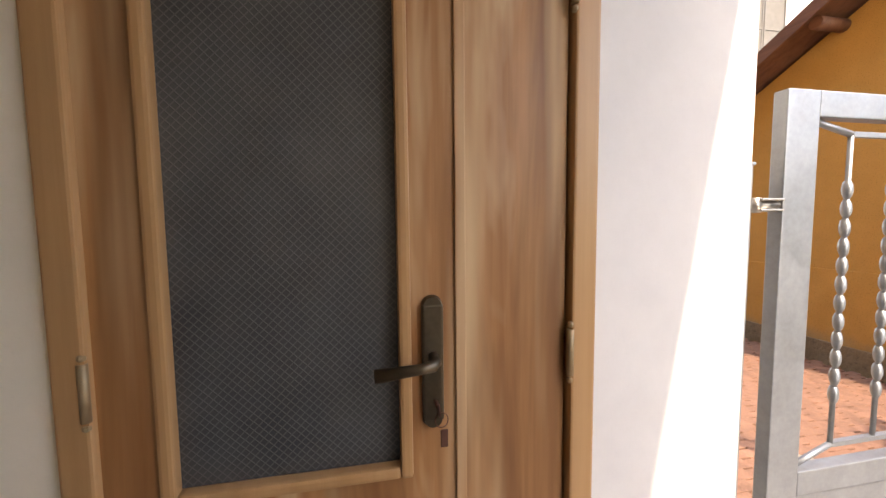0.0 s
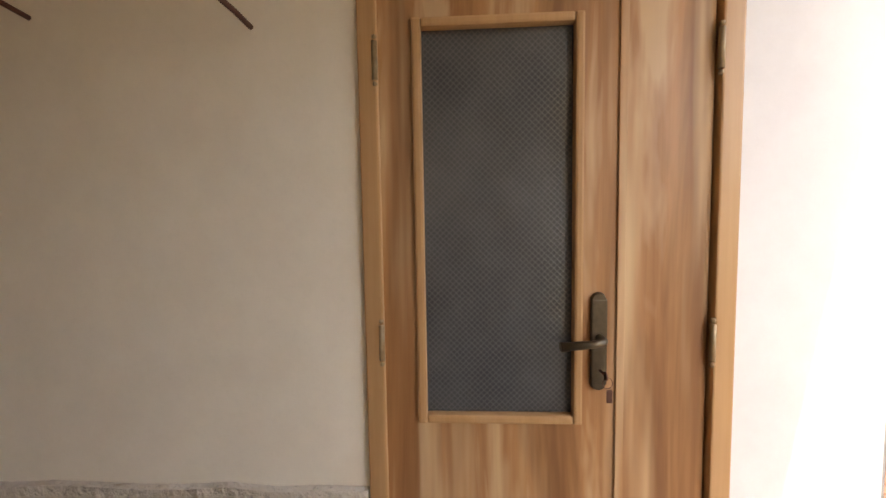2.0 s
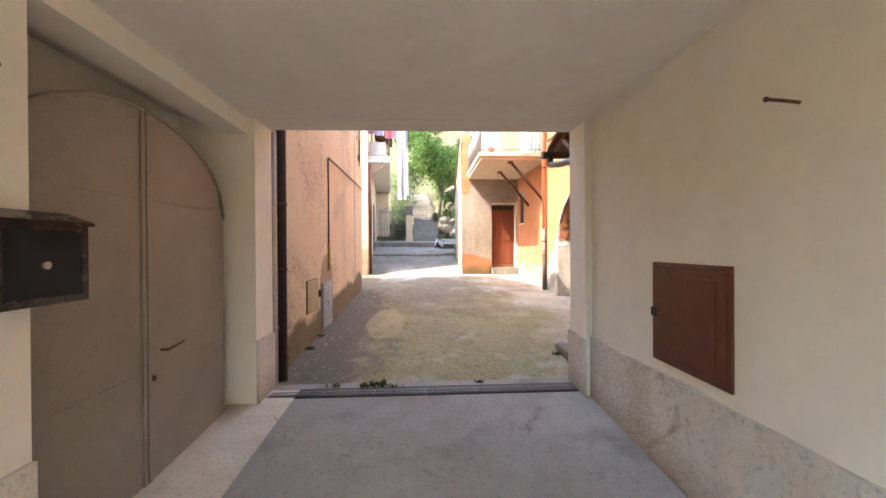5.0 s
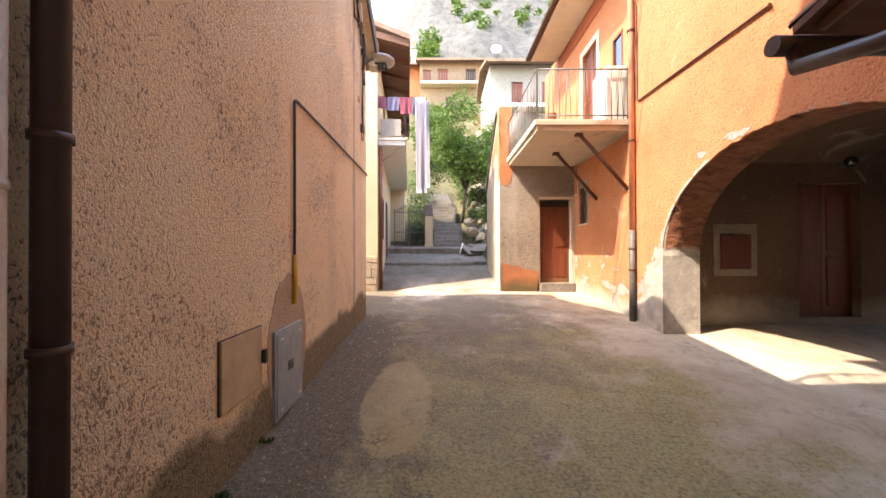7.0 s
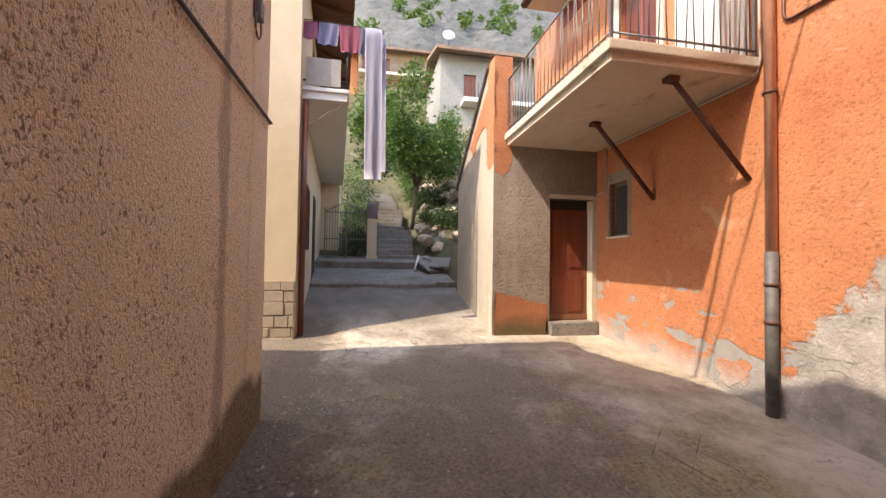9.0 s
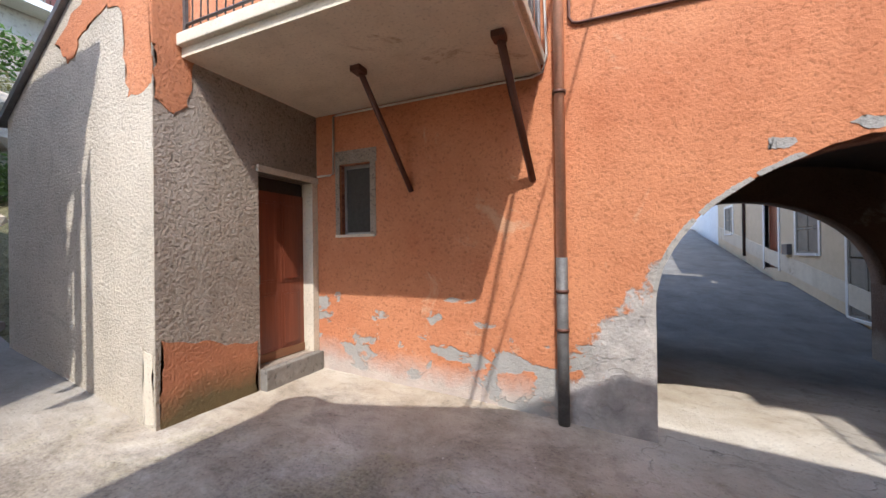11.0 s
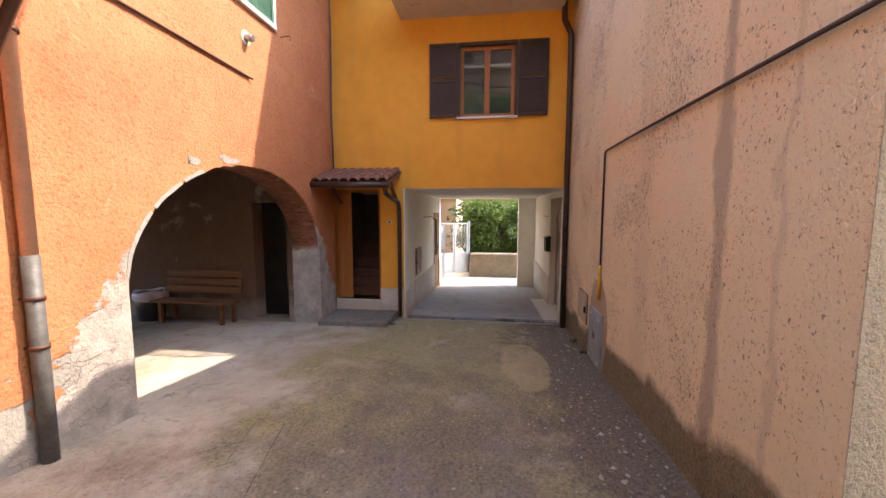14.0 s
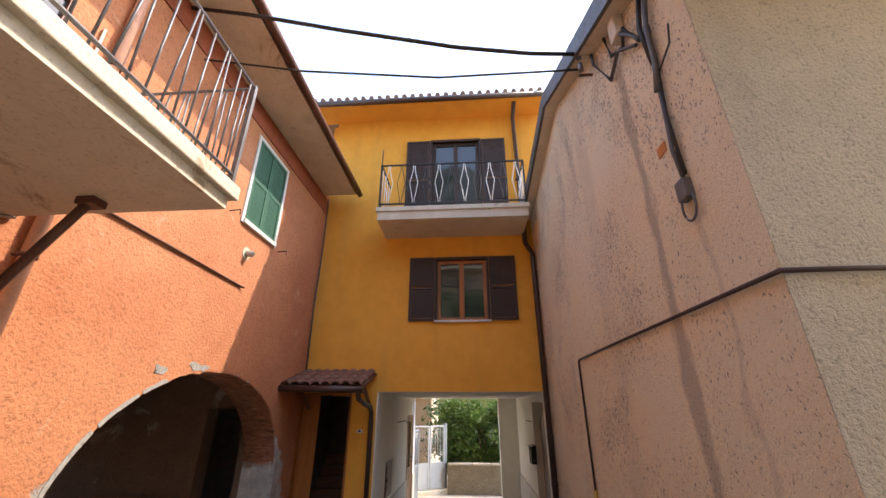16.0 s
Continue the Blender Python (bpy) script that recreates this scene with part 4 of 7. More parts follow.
def letter_box():
    d = empty("letter_box", "glossy black letter box with a glazed front on the cream wall", "letter box", at=(-2.83, -1.0, 1.23))
    m = Matrix.Translation((2.83, 1.0, -1.23))
    bm = holed("y", -0.90, -0.885, -3.02, -2.64, 1.23, 1.56, [(-2.99, -2.67, 1.26, 1.53)])
    box(bm, -3.02, -2.64, -1.0, -0.90, 1.23, 1.56, bevel=0.004)
    part("body", bm, M_MAILBLACK, d).matrix_parent_inverse = m
    lid = prism(bmesh.new(), [(-1.0, 1.56), (-1.0, 1.61), (-0.985, 1.615), (-0.865, 1.57), (-0.865, 1.555)], "x", -3.03, -2.63)
    part("lid", lid, M_MAILBLACK, d).matrix_parent_inverse = m
    part("window", boxes((-2.99, -2.67, -0.897, -0.892, 1.26, 1.53)), M_SMOKE, d, "smoky reflecting pane").matrix_parent_inverse = m
    bm = bmesh.new()
    bmesh.ops.create_cone(bm, cap_ends=True, segments=16, radius1=0.016, radius2=0.013, depth=0.012, matrix=pose(-2.83, -0.886, 1.39, 90, 0, 0))
    part("lock", bm, M_STEEL, d, "steel lock").matrix_parent_inverse = m


letter_box()
bpy.data.objects["letter_box"].location += Vector((0.0, 0, -0.03))


def steel_gate():
    gy = -1.15
    d = empty("steel_gate", "closed arched double-leaf gate of taupe painted steel", "gate", at=(-3.74, gy, -0.09))
    m = Matrix.Translation((3.74, -gy, 0.09))
    c, half, top, spring = -3.74, 0.94, 2.32, 1.70

    def crown(x):
        return spring + (top - spring) * max(0, 1 - ((x - c) / half) ** 2) ** 0.5
    for a, b in ((c - half, c - 0.008), (c + 0.008, c + half)):
        out = [(a, -0.08), (b, -0.08)] + [(x, crown(x)) for x in steps_of(b, a, 16)]
        bm = bmesh.new()
        cols = steps_of(a, b, 16)
        lo = [[bm.verts.new((x, y, -0.08)) for x in cols] for y in (gy, gy - 0.03)]
        hi = [[bm.verts.new((x, y, crown(x))) for x in cols] for y in (gy, gy - 0.03)]
        for k in range(16):
            for e in (0, 1):
                bm.faces.new((lo[e][k], lo[e][k + 1], hi[e][k + 1], hi[e][k]))
            bm.faces.new((hi[0][k], hi[0][k + 1], hi[1][k + 1], hi[1][k]))
        leaf = part("leaf", bm, M_TAUPE, d)
        leaf.matrix_parent_inverse = m
        rim = bmesh.new()
        for z in (0.62, 1.74):
            box(rim, a + 0.02, b - 0.02, gy, gy + 0.006, z, z + 0.02, bevel=0.002)
        edge = b - 0.03 if a < c - 0.1 else a
        box(rim, edge, edge + 0.03, gy, gy + 0.012, -0.08, crown(edge + 0.015) - 0.02, bevel=0.003)
        tube(rim, [(x, gy + 0.004, crown(x) - 0.012) for x in cols], 0.014, 6)
        part("rib", rim, M_TAUPE, leaf)
    lk = tubes((((-3.86, gy + 0.012, 0.75), (-3.86, gy + 0.06, 0.75), (-4.02, gy + 0.065, 0.77)), 0.009))
    part("lever", lk, M_RUST, d, "rusty iron lever").matrix_parent_inverse = m
    lo = bmesh.new()
    bmesh.ops.create_cone(lo, cap_ends=True, segments=14, radius1=0.02, radius2=0.018, depth=0.012, matrix=pose(-3.80, gy + 0.006, 0.58, 90, 0, 0))
    part("lock", lo, M_RUST, d).matrix_parent_inverse = m


steel_gate()


def drain_grate(y0, y1):
    bm = bmesh.new()
    x0, x1 = -5.10, -4.95
    z = 0.004
    box(bm, x0, x0 + 0.012, y0, y1, -0.03, z)
    box(bm, x1 - 0.012, x1, y0, y1, -0.03, z)
    n = int((y1 - y0) / 0.03)
    for k in range(n + 1):
        y = y0 + (y1 - y0 - 0.012) * k / n
        box(bm, x0 + 0.012, x1 - 0.012, y, y + 0.012, -0.025, z - 0.002)
    box(bm, (x0 + x1) / 2 - 0.006, (x0 + x1) / 2 + 0.006, y0, y1, -0.026, z - 0.001)
    return thing("drain_grate", bm, M_IRON, "dark iron drain grate set into the floor", "drain", "drain grates across the passage mouth")


for k in range(6):
    drain_grate(-0.88 + k * 0.505, -0.88 + k * 0.505 + 0.495)
structure("drain_channel", boxes((-5.12, -4.93, -0.9, 2.16, -0.16, -0.028), (-5.125, -5.105, -0.9, 2.16, -0.1, 0.0), (-4.945, -4.925, -0.9, 2.16, -0.1, -0.005)), M_BLACK, "dark drain channel")


def downpipe(name, points, r, m, label, clips=(), axis="y", wall=0.0):
    d = empty(name, label, "pipe", at=points[0])
    inv = Matrix.Translation(-Vector(points[0]))
    part("pipe", tubes((points, r), sides=14), m, d).matrix_parent_inverse = inv
    for x, y, z in clips:
        bm = tubes((((x, y, z - 0.015), (x, y, z + 0.015)), r * 1.18), sides=14)
        part("bracket", bm, m, d).matrix_parent_inverse = inv
    return d


downpipe("downpipe", [(-5.40, -0.905, 0.0), (-5.40, -0.905, 5.3), (-5.28, -0.80, 5.6), (-5.27, -0.76, 8.95), (-5.7, -0.76, 9.1)], 0.05, M_DARKPIPE, "dark brown metal downpipe in the wall corner", [(-5.40, -0.905, 1.2), (-5.40, -0.905, 1.9), (-5.40, -0.905, 4.1), (-5.27, -0.76, 7.2)])
downpipe("downpipe", [(-5.255, -0.935, 0.0), (-5.255, -0.935, 2.62)], 0.035, M_PALEPIPE, "pale grey plastic pipe beside the brown downpipe", [(-5.255, -0.935, 1.72), (-5.255, -0.935, 0.6)])

# ---- yellow front ----
def louvred_leaf(name, u0, u1, z0, z1, at, axis, m, parent, inv, tilt=0.03):
    """A shutter leaf: frame and slats, standing proud of a wall."""
    fr = bmesh.new()
    w = 0.05
    def put(bm, a, b, c, d, p, q):
        if axis == "x":
            box(bm, p, q, a, b, c, d)
        else:
            box(bm, a, b, p, q, c, d)
    p, q = at
    put(fr, u0, u0 + w, z0, z1, p, q)
    put(fr, u1 - w, u1, z0, z1, p, q)
    for z in (z0, (z0 + z1) / 2 - w / 2, z1 - w):
        put(fr, u0 + w, u1 - w, z, z + w, p, q)
    leaf = part(name, fr, m, parent)
    leaf.matrix_parent_inverse = inv
    sl = bmesh.new()
    mid = (p + q) / 2
    z = z0 + w + 0.012
    while z < z1 - w - 0.02:
        if abs(z + 0.01 - (z0 + z1) / 2) > w / 2 + 0.01:
            put(sl, u0 + w, u1 - w, z, z + 0.026, mid - 0.008, mid + 0.010)
            put(sl, u0 + w, u1 - w, z + 0.022, z + 0.044, mid - 0.001, mid + 0.003)
        z += 0.042
    part("slats", sl, m, leaf)
    return leaf


def yellow_window():
    d = empty("window_shuttered", "orange wood window with open dark brown louvred shutters", "window", at=(FX, 0.55, 3.98))
    inv = Matrix.Translation((-FX, -0.55, -3.98))
    y0, y1, z0, z1 = WIN1
    fr = boxes((FX + 0.05, FX + 0.12, y0, y0 + 0.07, z0, z1), (FX + 0.05, FX + 0.12, y1 - 0.07, y1, z0, z1), (FX + 0.05, FX + 0.12, y0 + 0.07, y1 - 0.07, z1 - 0.07, z1), (FX + 0.05, FX + 0.12, y0 + 0.07, y1 - 0.07, z0, z0 + 0.07), (FX + 0.04, FX + 0.13, 0.52, 0.62, z0 + 0.07, z1 - 0.07), bevel=0.006)
    part("window_frame", fr, M_WINWOOD, d).matrix_parent_inverse = inv
    for a, b in ((y0 + 0.07, 0.52), (0.62, y1 - 0.07)):
        part("pane", boxes((FX + 0.08, FX + 0.09, a, b, z0 + 0.07, z1 - 0.07)), M_PANE, d).matrix_parent_inverse = inv
    part("casing", boxes((FX - 0.03, FX + 0.05, y0 - 0.05, y0, z0, z1 + 0.06), (FX - 0.03, FX + 0.05, y1, y1 + 0.05, z0, z1 + 0.06), (FX - 0.03, FX + 0.05, y0, y1, z1, z1 + 0.06)), M_DARKWOOD, d, "dark brown shutter frame").matrix_parent_inverse = inv
    part("window_sill", boxes((FX - 0.06, FX + 0.06, y0 - 0.06, y1 + 0.06, z0 - 0.04, z0), bevel=0.005), M_WHITEPAINT, d, "pale stone sill").matrix_parent_inverse = inv
    louvred_leaf("shutter", y1 + 0.06, y1 + 0.58, z0 - 0.01, z1 + 0.05, (FX - 0.055, FX - 0.015), "x", M_DARKWOOD, d, inv)
    louvred_leaf("shutter", y0 - 0.60, y0 - 0.06, z0 - 0.01, z1 + 0.05, (FX - 0.055, FX - 0.015), "x", M_DARKWOOD, d, inv)


yellow_window()


def yellow_balcony_door():
    d = empty("window_balcony", "glazed balcony door with open dark brown shutters", "window", at=(FX, 0.65, 6.12))
    inv = Matrix.Translation((-FX, -0.65, -6.12))
    y0, y1, z0, z1 = WIN2
    part("window_frame", boxes((FX + 0.05, FX + 0.12, y0, y0 + 0.08, z0, z1), (FX + 0.05, FX + 0.12, y1 - 0.08, y1, z0, z1), (FX + 0.05, FX + 0.12, y0 + 0.08, y1 - 0.08, z1 - 0.08, z1), (FX + 0.05, FX + 0.12, 0.61, 0.71, z0, z1 - 0.08)), M_DARKWOOD, d).matrix_parent_inverse = inv
    for a, b in ((y0 + 0.08, 0.61), (0.71, y1 - 0.08)):
        part("pane", boxes((FX + 0.08, FX + 0.09, a, b, z0, z1 - 0.08)), M_PANE, d).matrix_parent_inverse = inv
    part("casing", boxes((FX - 0.03, FX + 0.05, y0 - 0.05, y0, z0, z1 + 0.06), (FX - 0.03, FX + 0.05, y1, y1 + 0.05, z0, z1 + 0.06), (FX - 0.03, FX + 0.05, y0, y1, z1, z1 + 0.06)), M_DARKWOOD, d).matrix_parent_inverse = inv
    louvred_leaf("shutter", y1 + 0.06, y1 + 0.62, z0, z1 + 0.02, (FX - 0.055, FX - 0.015), "x", M_DARKWOOD, d, inv)
    louvred_leaf("shutter", y0 - 0.62, y0 - 0.06, z0, z1 + 0.02, (FX - 0.055, FX - 0.015), "x", M_DARKWOOD, d, inv)


yellow_balcony_door()


def yellow_balcony():
    d = empty("balcony", "concrete balcony with a black iron rail of diamond bars", "balcony", at=(FX, 0.7, 5.8))
    inv = Matrix.Translation((-FX, -0.7, -5.8))
    x0, y0, y1 = FX - 0.92, -0.78, 2.22
    bm = boxes((x0, FX, y0, y1, 5.82, 6.0))
    box(bm, x0 - 0.03, FX, y0 - 0.03, y1 + 0.03, 6.0, 6.1, bevel=0.01)
    part("slab", bm, M_CONCRETE, d, "weathered grey concrete slab").matrix_parent_inverse = inv
    rl = bmesh.new()
    for z in (6.18, 7.12):
        box(rl, x0 + 0.03, x0 + 0.06, y0, y1, z, z + 0.03)
        for y in (y0, y1 - 0.03):
            box(rl, x0 + 0.06, FX, y, y + 0.03, z, z + 0.03)
    for y in (y0, y1 - 0.03):
        box(rl, x0 + 0.03, x0 + 0.065, y, y + 0.035, 6.1, 7.15)
    tube(rl, [(x0 + 0.045, y1 - 0.015, 7.15), (x0 + 0.045, y1 - 0.015, 7.55)], 0.012)
    rail = part("rail", rl, M_BLACK, d)
    rail.matrix_parent_inverse = inv
    ys = steps_of(y0 + 0.18, y1 - 0.18, 10)
    for k, y in enumerate(ys):
        b = bmesh.new()
        for s in (-1, 1):
            tube(b, [(x0 + 0.045, y + s * 0.018, 6.2), (x0 + 0.045, y + s * 0.02, 6.3), (x0 + 0.045, y + s * 0.085, 6.68), (x0 + 0.045, y + s * 0.02, 7.0), (x0 + 0.045, y + s * 0.018, 7.12)], 0.008, 6)
        part("baluster", b, M_BLACK if k % 2 else M_WHITEPAINT, rail)
    for y in (y0 + 0.015, y1 - 0.015):
        for k in range(4):
            x = x0 + 0.2 + k * 0.2
            part("baluster", tubes((((x, y, 6.2), (x, y, 7.12)), 0.008), sides=6), M_WHITEPAINT, rail)


yellow_balcony()
thing("roof_gutter", tubes((((-5.86, -1.45, 9.14), (-5.86, 4.3, 9.14)), 0.06)), M_DARKPIPE, "dark brown metal gutter along the tiled eave", "gutter")
thing("roof_gutter", tubes((((-14.6, 2.82, 6.86), (-5.48, 2.82, 6.80)), 0.06)), M_RUST, "rust-brown metal gutter along the orange house eave", "gutter")


def eave_tiles(x, y0, y1, z):
    bm = bmesh.new()
    n = int((y1 - y0) / 0.2)
    for k in range(n):
        y = y0 + (k + 0.5) * 0.2
        tube(bm, [(x, y, z), (x + 0.5, y, z + 0.14)], [0.055, 0.05], 10)
    return bm


structure("trim_eave_tiles", eave_tiles(-5.88, -1.45, 4.3, 9.255), M_OLDTILE, "row of rounded eave tiles")


def tiled_canopy():
    d = empty("door_canopy", "small terracotta tiled canopy on timber brackets above a doorway", "canopy", at=(FX, 3.0, 2.6))
    inv = Matrix.Translation((-FX, -3.0, -2.6))
    bm = prism(bmesh.new(), [(FX, 2.98), (FX, 2.94), (-6.12, 2.66), (-6.12, 2.70)], "y", 2.24, 3.64)
    # the outline above runs in x and z
    part("board", bm, M_RAFTER, d, "brown timber boarding").matrix_parent_inverse = inv
    n = 8
    for r in range(4):
        for k in range(n):
            y = 2.26 + (k + 0.5) * (1.40 / n)
            a, b = r / 4, (r + 1.18) / 4
            xa, xb = -6.17 + a * 0.98, -6.17 + min(1.0, b) * 0.98
            za, zb = 2.70 + a * 0.30, 2.70 + min(1.0, b) * 0.30
            bm = bmesh.new()
            jig = 0.008 * noise.noise(Vector((r * 3.1, k * 2.3, 1)))
            prof = [math.pi * j / 6 for j in range(7)]
            rings = []
            for x, z, w in ((xa, za + 0.03 + jig, 0.088), (xb, zb + 0.012, 0.074)):
                rings.append([bm.verts.new((x, y + jig + w * math.cos(p), z + 0.055 * math.sin(p))) for p in prof])
                rings.append([bm.verts.new((x, y + jig + (w - 0.014) * math.cos(p), z - 0.014 + 0.055 * math.sin(p))) for p in prof])
            for j in range(6):
                bm.faces.new((rings[0][j], rings[0][j + 1], rings[2][j + 1], rings[2][j])).smooth = True
                bm.faces.new((rings[1][j], rings[1][j + 1], rings[3][j + 1], rings[3][j])).smooth = True
                bm.faces.new((rings[0][j], rings[0][j + 1], rings[1][j + 1], rings[1][j]))
            part("tile", bm, M_TILE, d).matrix_parent_inverse = inv
    for y in (2.32, 3.5):
        part("bracket", tubes((((FX, y, 2.35), (-5.75, y, 2.72)), 0.035), (((FX, y, 2.86), (-6.05, y, 2.66)), 0.03), sides=6), M_RAFTER, d).matrix_parent_inverse = inv
    part("gutter", tubes((((-6.20, 2.2, 2.64), (-6.20, 3.64, 2.66)), 0.055), sides=12), M_DARKPIPE, d, "dark brown metal gutter").matrix_parent_inverse = inv
    part("spout", tubes((((-6.18, 2.30, 2.62), (-6.15, 2.29, 2.50), (-5.75, 2.28, 2.42), (-5.40, 2.27, 2.38), (-5.29, 2.27, 2.28), (-5.27, 2.27, 2.1), (-5.27, 2.27, 0.06)), 0.042), sides=12), M_DARKPIPE, d, "dark brown rainwater pipe").matrix_parent_inverse = inv
    for z in (1.75, 0.7):
        part("clip", tubes((((-5.27, 2.27, z), (-5.27, 2.27, z + 0.03)), 0.05), sides=12), M_DARKPIPE, d).matrix_parent_inverse = inv


tiled_canopy()


def stair_door():
    d = empty("stair_door", "open doorway with a slatted orange wood leaf folded aside", "door", at=(FX, 3.2, 0.38))
    inv = Matrix.Translation((-FX, -3.2, -0.38))
    part("casing", boxes((FX + 0.0, FX + 0.2, 3.60, 3.645, 0.38, 2.62), (FX - 0.006, FX + 0.2, 2.68, 2.715, 0.38, 2.62), (FX - 0.006, FX + 0.2, 2.715, 3.60, 2.58, 2.62)), M_WINWOOD, d).matrix_parent_inverse = inv
    bm = boxes((FX + 0.03, FX + 0.06, 3.30, 3.60, 0.40, 2.58))
    leaf = part("leaf", bm, M_DOORWOOD, d)
    leaf.matrix_parent_inverse = inv
    for k in range(6):
        y = 3.31 + k * 0.049
        part("slat", boxes((FX + 0.012, FX + 0.03, y, y + 0.036, 0.55, 2.52), bevel=0.006), M_DOORWOOD, leaf)
    part("kick_board", boxes((FX + 0.015, FX + 0.03, 3.30, 3.60, 0.40, 0.54)), M_DOORWOOD, leaf)


stair_door()
st = empty("indoor_stair", "dim wooden stair rising behind the open doorway", "stair", at=(FX + 0.4, 3.1, 0.36))
for k in range(6):
    part("step", boxes((FX + 0.45 + 0.2 * k, FX + 0.75 + 0.2 * k, 2.66, 3.58, 0.36 + 0.18 * k, 0.54 + 0.18 * k), bevel=0.01), M_RAFTER, st).matrix_parent_inverse = Matrix.Translation((-FX - 0.4, -3.1, -0.36))
# dark panels added over the yellow walls to darken the stairwell
structure("wall_stairwell_lining", boxes((FX + 0.352, FX + 1.6, 3.585, 3.598, 0.3, 2.62), (FX + 0.352, FX + 1.6, 2.622, 2.635, 0.3, 2.62)), M_ROOMSHADE, "added dark lining for the stairwell's shade")
structure("floor_stairwell", boxes((FX + 0.35, FX + 1.6, 2.62, 3.6, 0.2, 0.36)), M_STEPS, "dim floor of the stairwell")
structure("doorstep", boxes((FX - 0.03, FX + 0.35, 2.66, 3.645, 0.10, 0.38), bevel=0.012), M_CONCRETE, "pale concrete doorstep")
bm = boxes((-6.12, FX, 2.33, 3.64, -0.1, 0.16), bevel=0.02)
structure("platform", bm, M_STEPS, "low worn concrete slab before the doorway")
pl = empty("house_number_plate", "small white plate with a dark rim on the yellow wall", "sign", at=(FX, 2.5, 1.97))
part("plate", boxes((FX - 0.012, FX, 2.44, 2.54, 1.94, 2.00), bevel=0.003), M_WHITEPAINT, pl).matrix_parent_inverse = Matrix.Translation((-FX, -2.5, -1.97))
part("mark", boxes((FX - 0.015, FX - 0.0125, 2.465, 2.515, 1.955, 1.985)), M_RUST, pl).matrix_parent_inverse = Matrix.Translation((-FX, -2.5, -1.97))

# ---- orange wall ----
def orange_downpipe():
    d = empty("wall_downpipe", "round downpipe, orange above and worn grey below", "pipe", at=(-10.45, 3.58, 0.29))
    inv = Matrix.Translation((10.45, -3.58, -0.29))
    part("upper_pipe", tubes((((-10.45, 3.585, 1.85), (-10.45, 3.585, 6.3), (-10.45, 3.3, 6.6), (-10.45, 2.84, 6.8)), 0.045), sides=14), M_ORANGEPIPE, d, "orange painted pipe").matrix_parent_inverse = inv
    part("lower_pipe", tubes((((-10.45, 3.585, 0.26), (-10.45, 3.585, 1.87)), 0.052), sides=14), M_GREYPIPE, d, "scuffed grey metal pipe").matrix_parent_inverse = inv
    for z in (1.2, 1.55, 3.35, 5.2):
        part("clip", tubes((((-10.45, 3.585, z), (-10.45, 3.585, z + 0.03)), 0.06), (((-10.45, 3.6, z + 0.015), (-10.5, 3.66, z + 0.015)), 0.008), sides=12), M_RUST, d).matrix_parent_inverse = inv


orange_downpipe()


def front_balcony():
    d = empty("balcony", "cream concrete balcony on iron struts with a thin iron rail", "balcony", at=(-11.8, OY, 3.6))
    inv = Matrix.Translation((11.8, -OY, -3.6))
    x0, x1, y0 = -13.32, -10.58, 2.0
    bm = boxes((x0 - 0.008, x1 - 0.04, y0 + 0.05, OY, 3.60, 3.68))
    box(bm, x0, x1, y0, OY, 3.68, 3.78, bevel=0.012)
    part("slab", bm, M_CONCRETE, d, "stained cream concrete slab").matrix_parent_inverse = inv
    rl = bmesh.new()
    for z in (3.86, 4.66):
        tube(rl, [(x0 + 0.05, y0 + 0.05, z), (x1 - 0.05, y0 + 0.05, z), (x1 - 0.05, OY, z)], 0.013, 6)
    for x, y in ((x1 - 0.05, y0 + 0.05), (x0 + 0.05, y0 + 0.05), (x1 - 0.05, OY - 0.02)):
        box(rl, x - 0.015, x + 0.015, y - 0.015, y + 0.015, 3.78, 4.68)
    rail = part("rail", rl, M_IRON, d)
    rail.matrix_parent_inverse = inv
    lean = (0.0, 0.035, -0.035)
    for k in range(26):
        x = x0 + 0.14 + k * (x1 - x0 - 0.28) / 25
        part("bar", tubes((((x, y0 + 0.05, 3.78), (x + lean[k % 3], y0 + 0.05, 4.66)), 0.007), sides=6), M_IRON, rail)
    for k in range(15):
        y = y0 + 0.14 + k * 0.1
        part("bar", tubes((((x1 - 0.05, y, 3.78), (x1 - 0.05, y + lean[k % 3], 4.66)), 0.007), sides=6), M_IRON, rail)
    for xt, yt, xb in ((-10.80, 2.83, -10.71), (-12.09, 2.82, -12.02)):
        bm = tubes((((xt, yt, 3.60), (xb, 3.65, 2.60)), 0.035), sides=4)
        box(bm, xt - 0.05, xt + 0.05, yt - 0.06, yt + 0.06, 3.55, 3.605)
        part("strut", bm, M_RUST, d, "rust-brown iron strut").matrix_parent_inverse = inv


front_balcony()
pot = bmesh.new()
bmesh.ops.create_cone(pot, cap_ends=True, segments=16, radius1=0.07, radius2=0.1, depth=0.16, matrix=Matrix.Translation((-10.8, 2.35, 3.86)))
thing("flower_pot", pot, M_CLAY, "small clay flower pot on the balcony slab", "pot")
def balcony_cabinet():
    d = empty("balcony_cabinet", "white metal cabinet on the balcony", "cabinet", at=(-11.0, 3.4, 3.78))
    inv = Matrix.Translation((11.0, -3.4, -3.78))
    part("body", boxes((-11.25, -10.68, 3.28, 3.63, 3.78, 4.75), bevel=0.01), M_WHITEPAINT, d).matrix_parent_inverse = inv
    part("door", boxes((-11.23, -10.70, 3.262, 3.28, 3.81, 4.72), bevel=0.004), M_WHITEPAINT, d).matrix_parent_inverse = inv
balcony_cabinet()


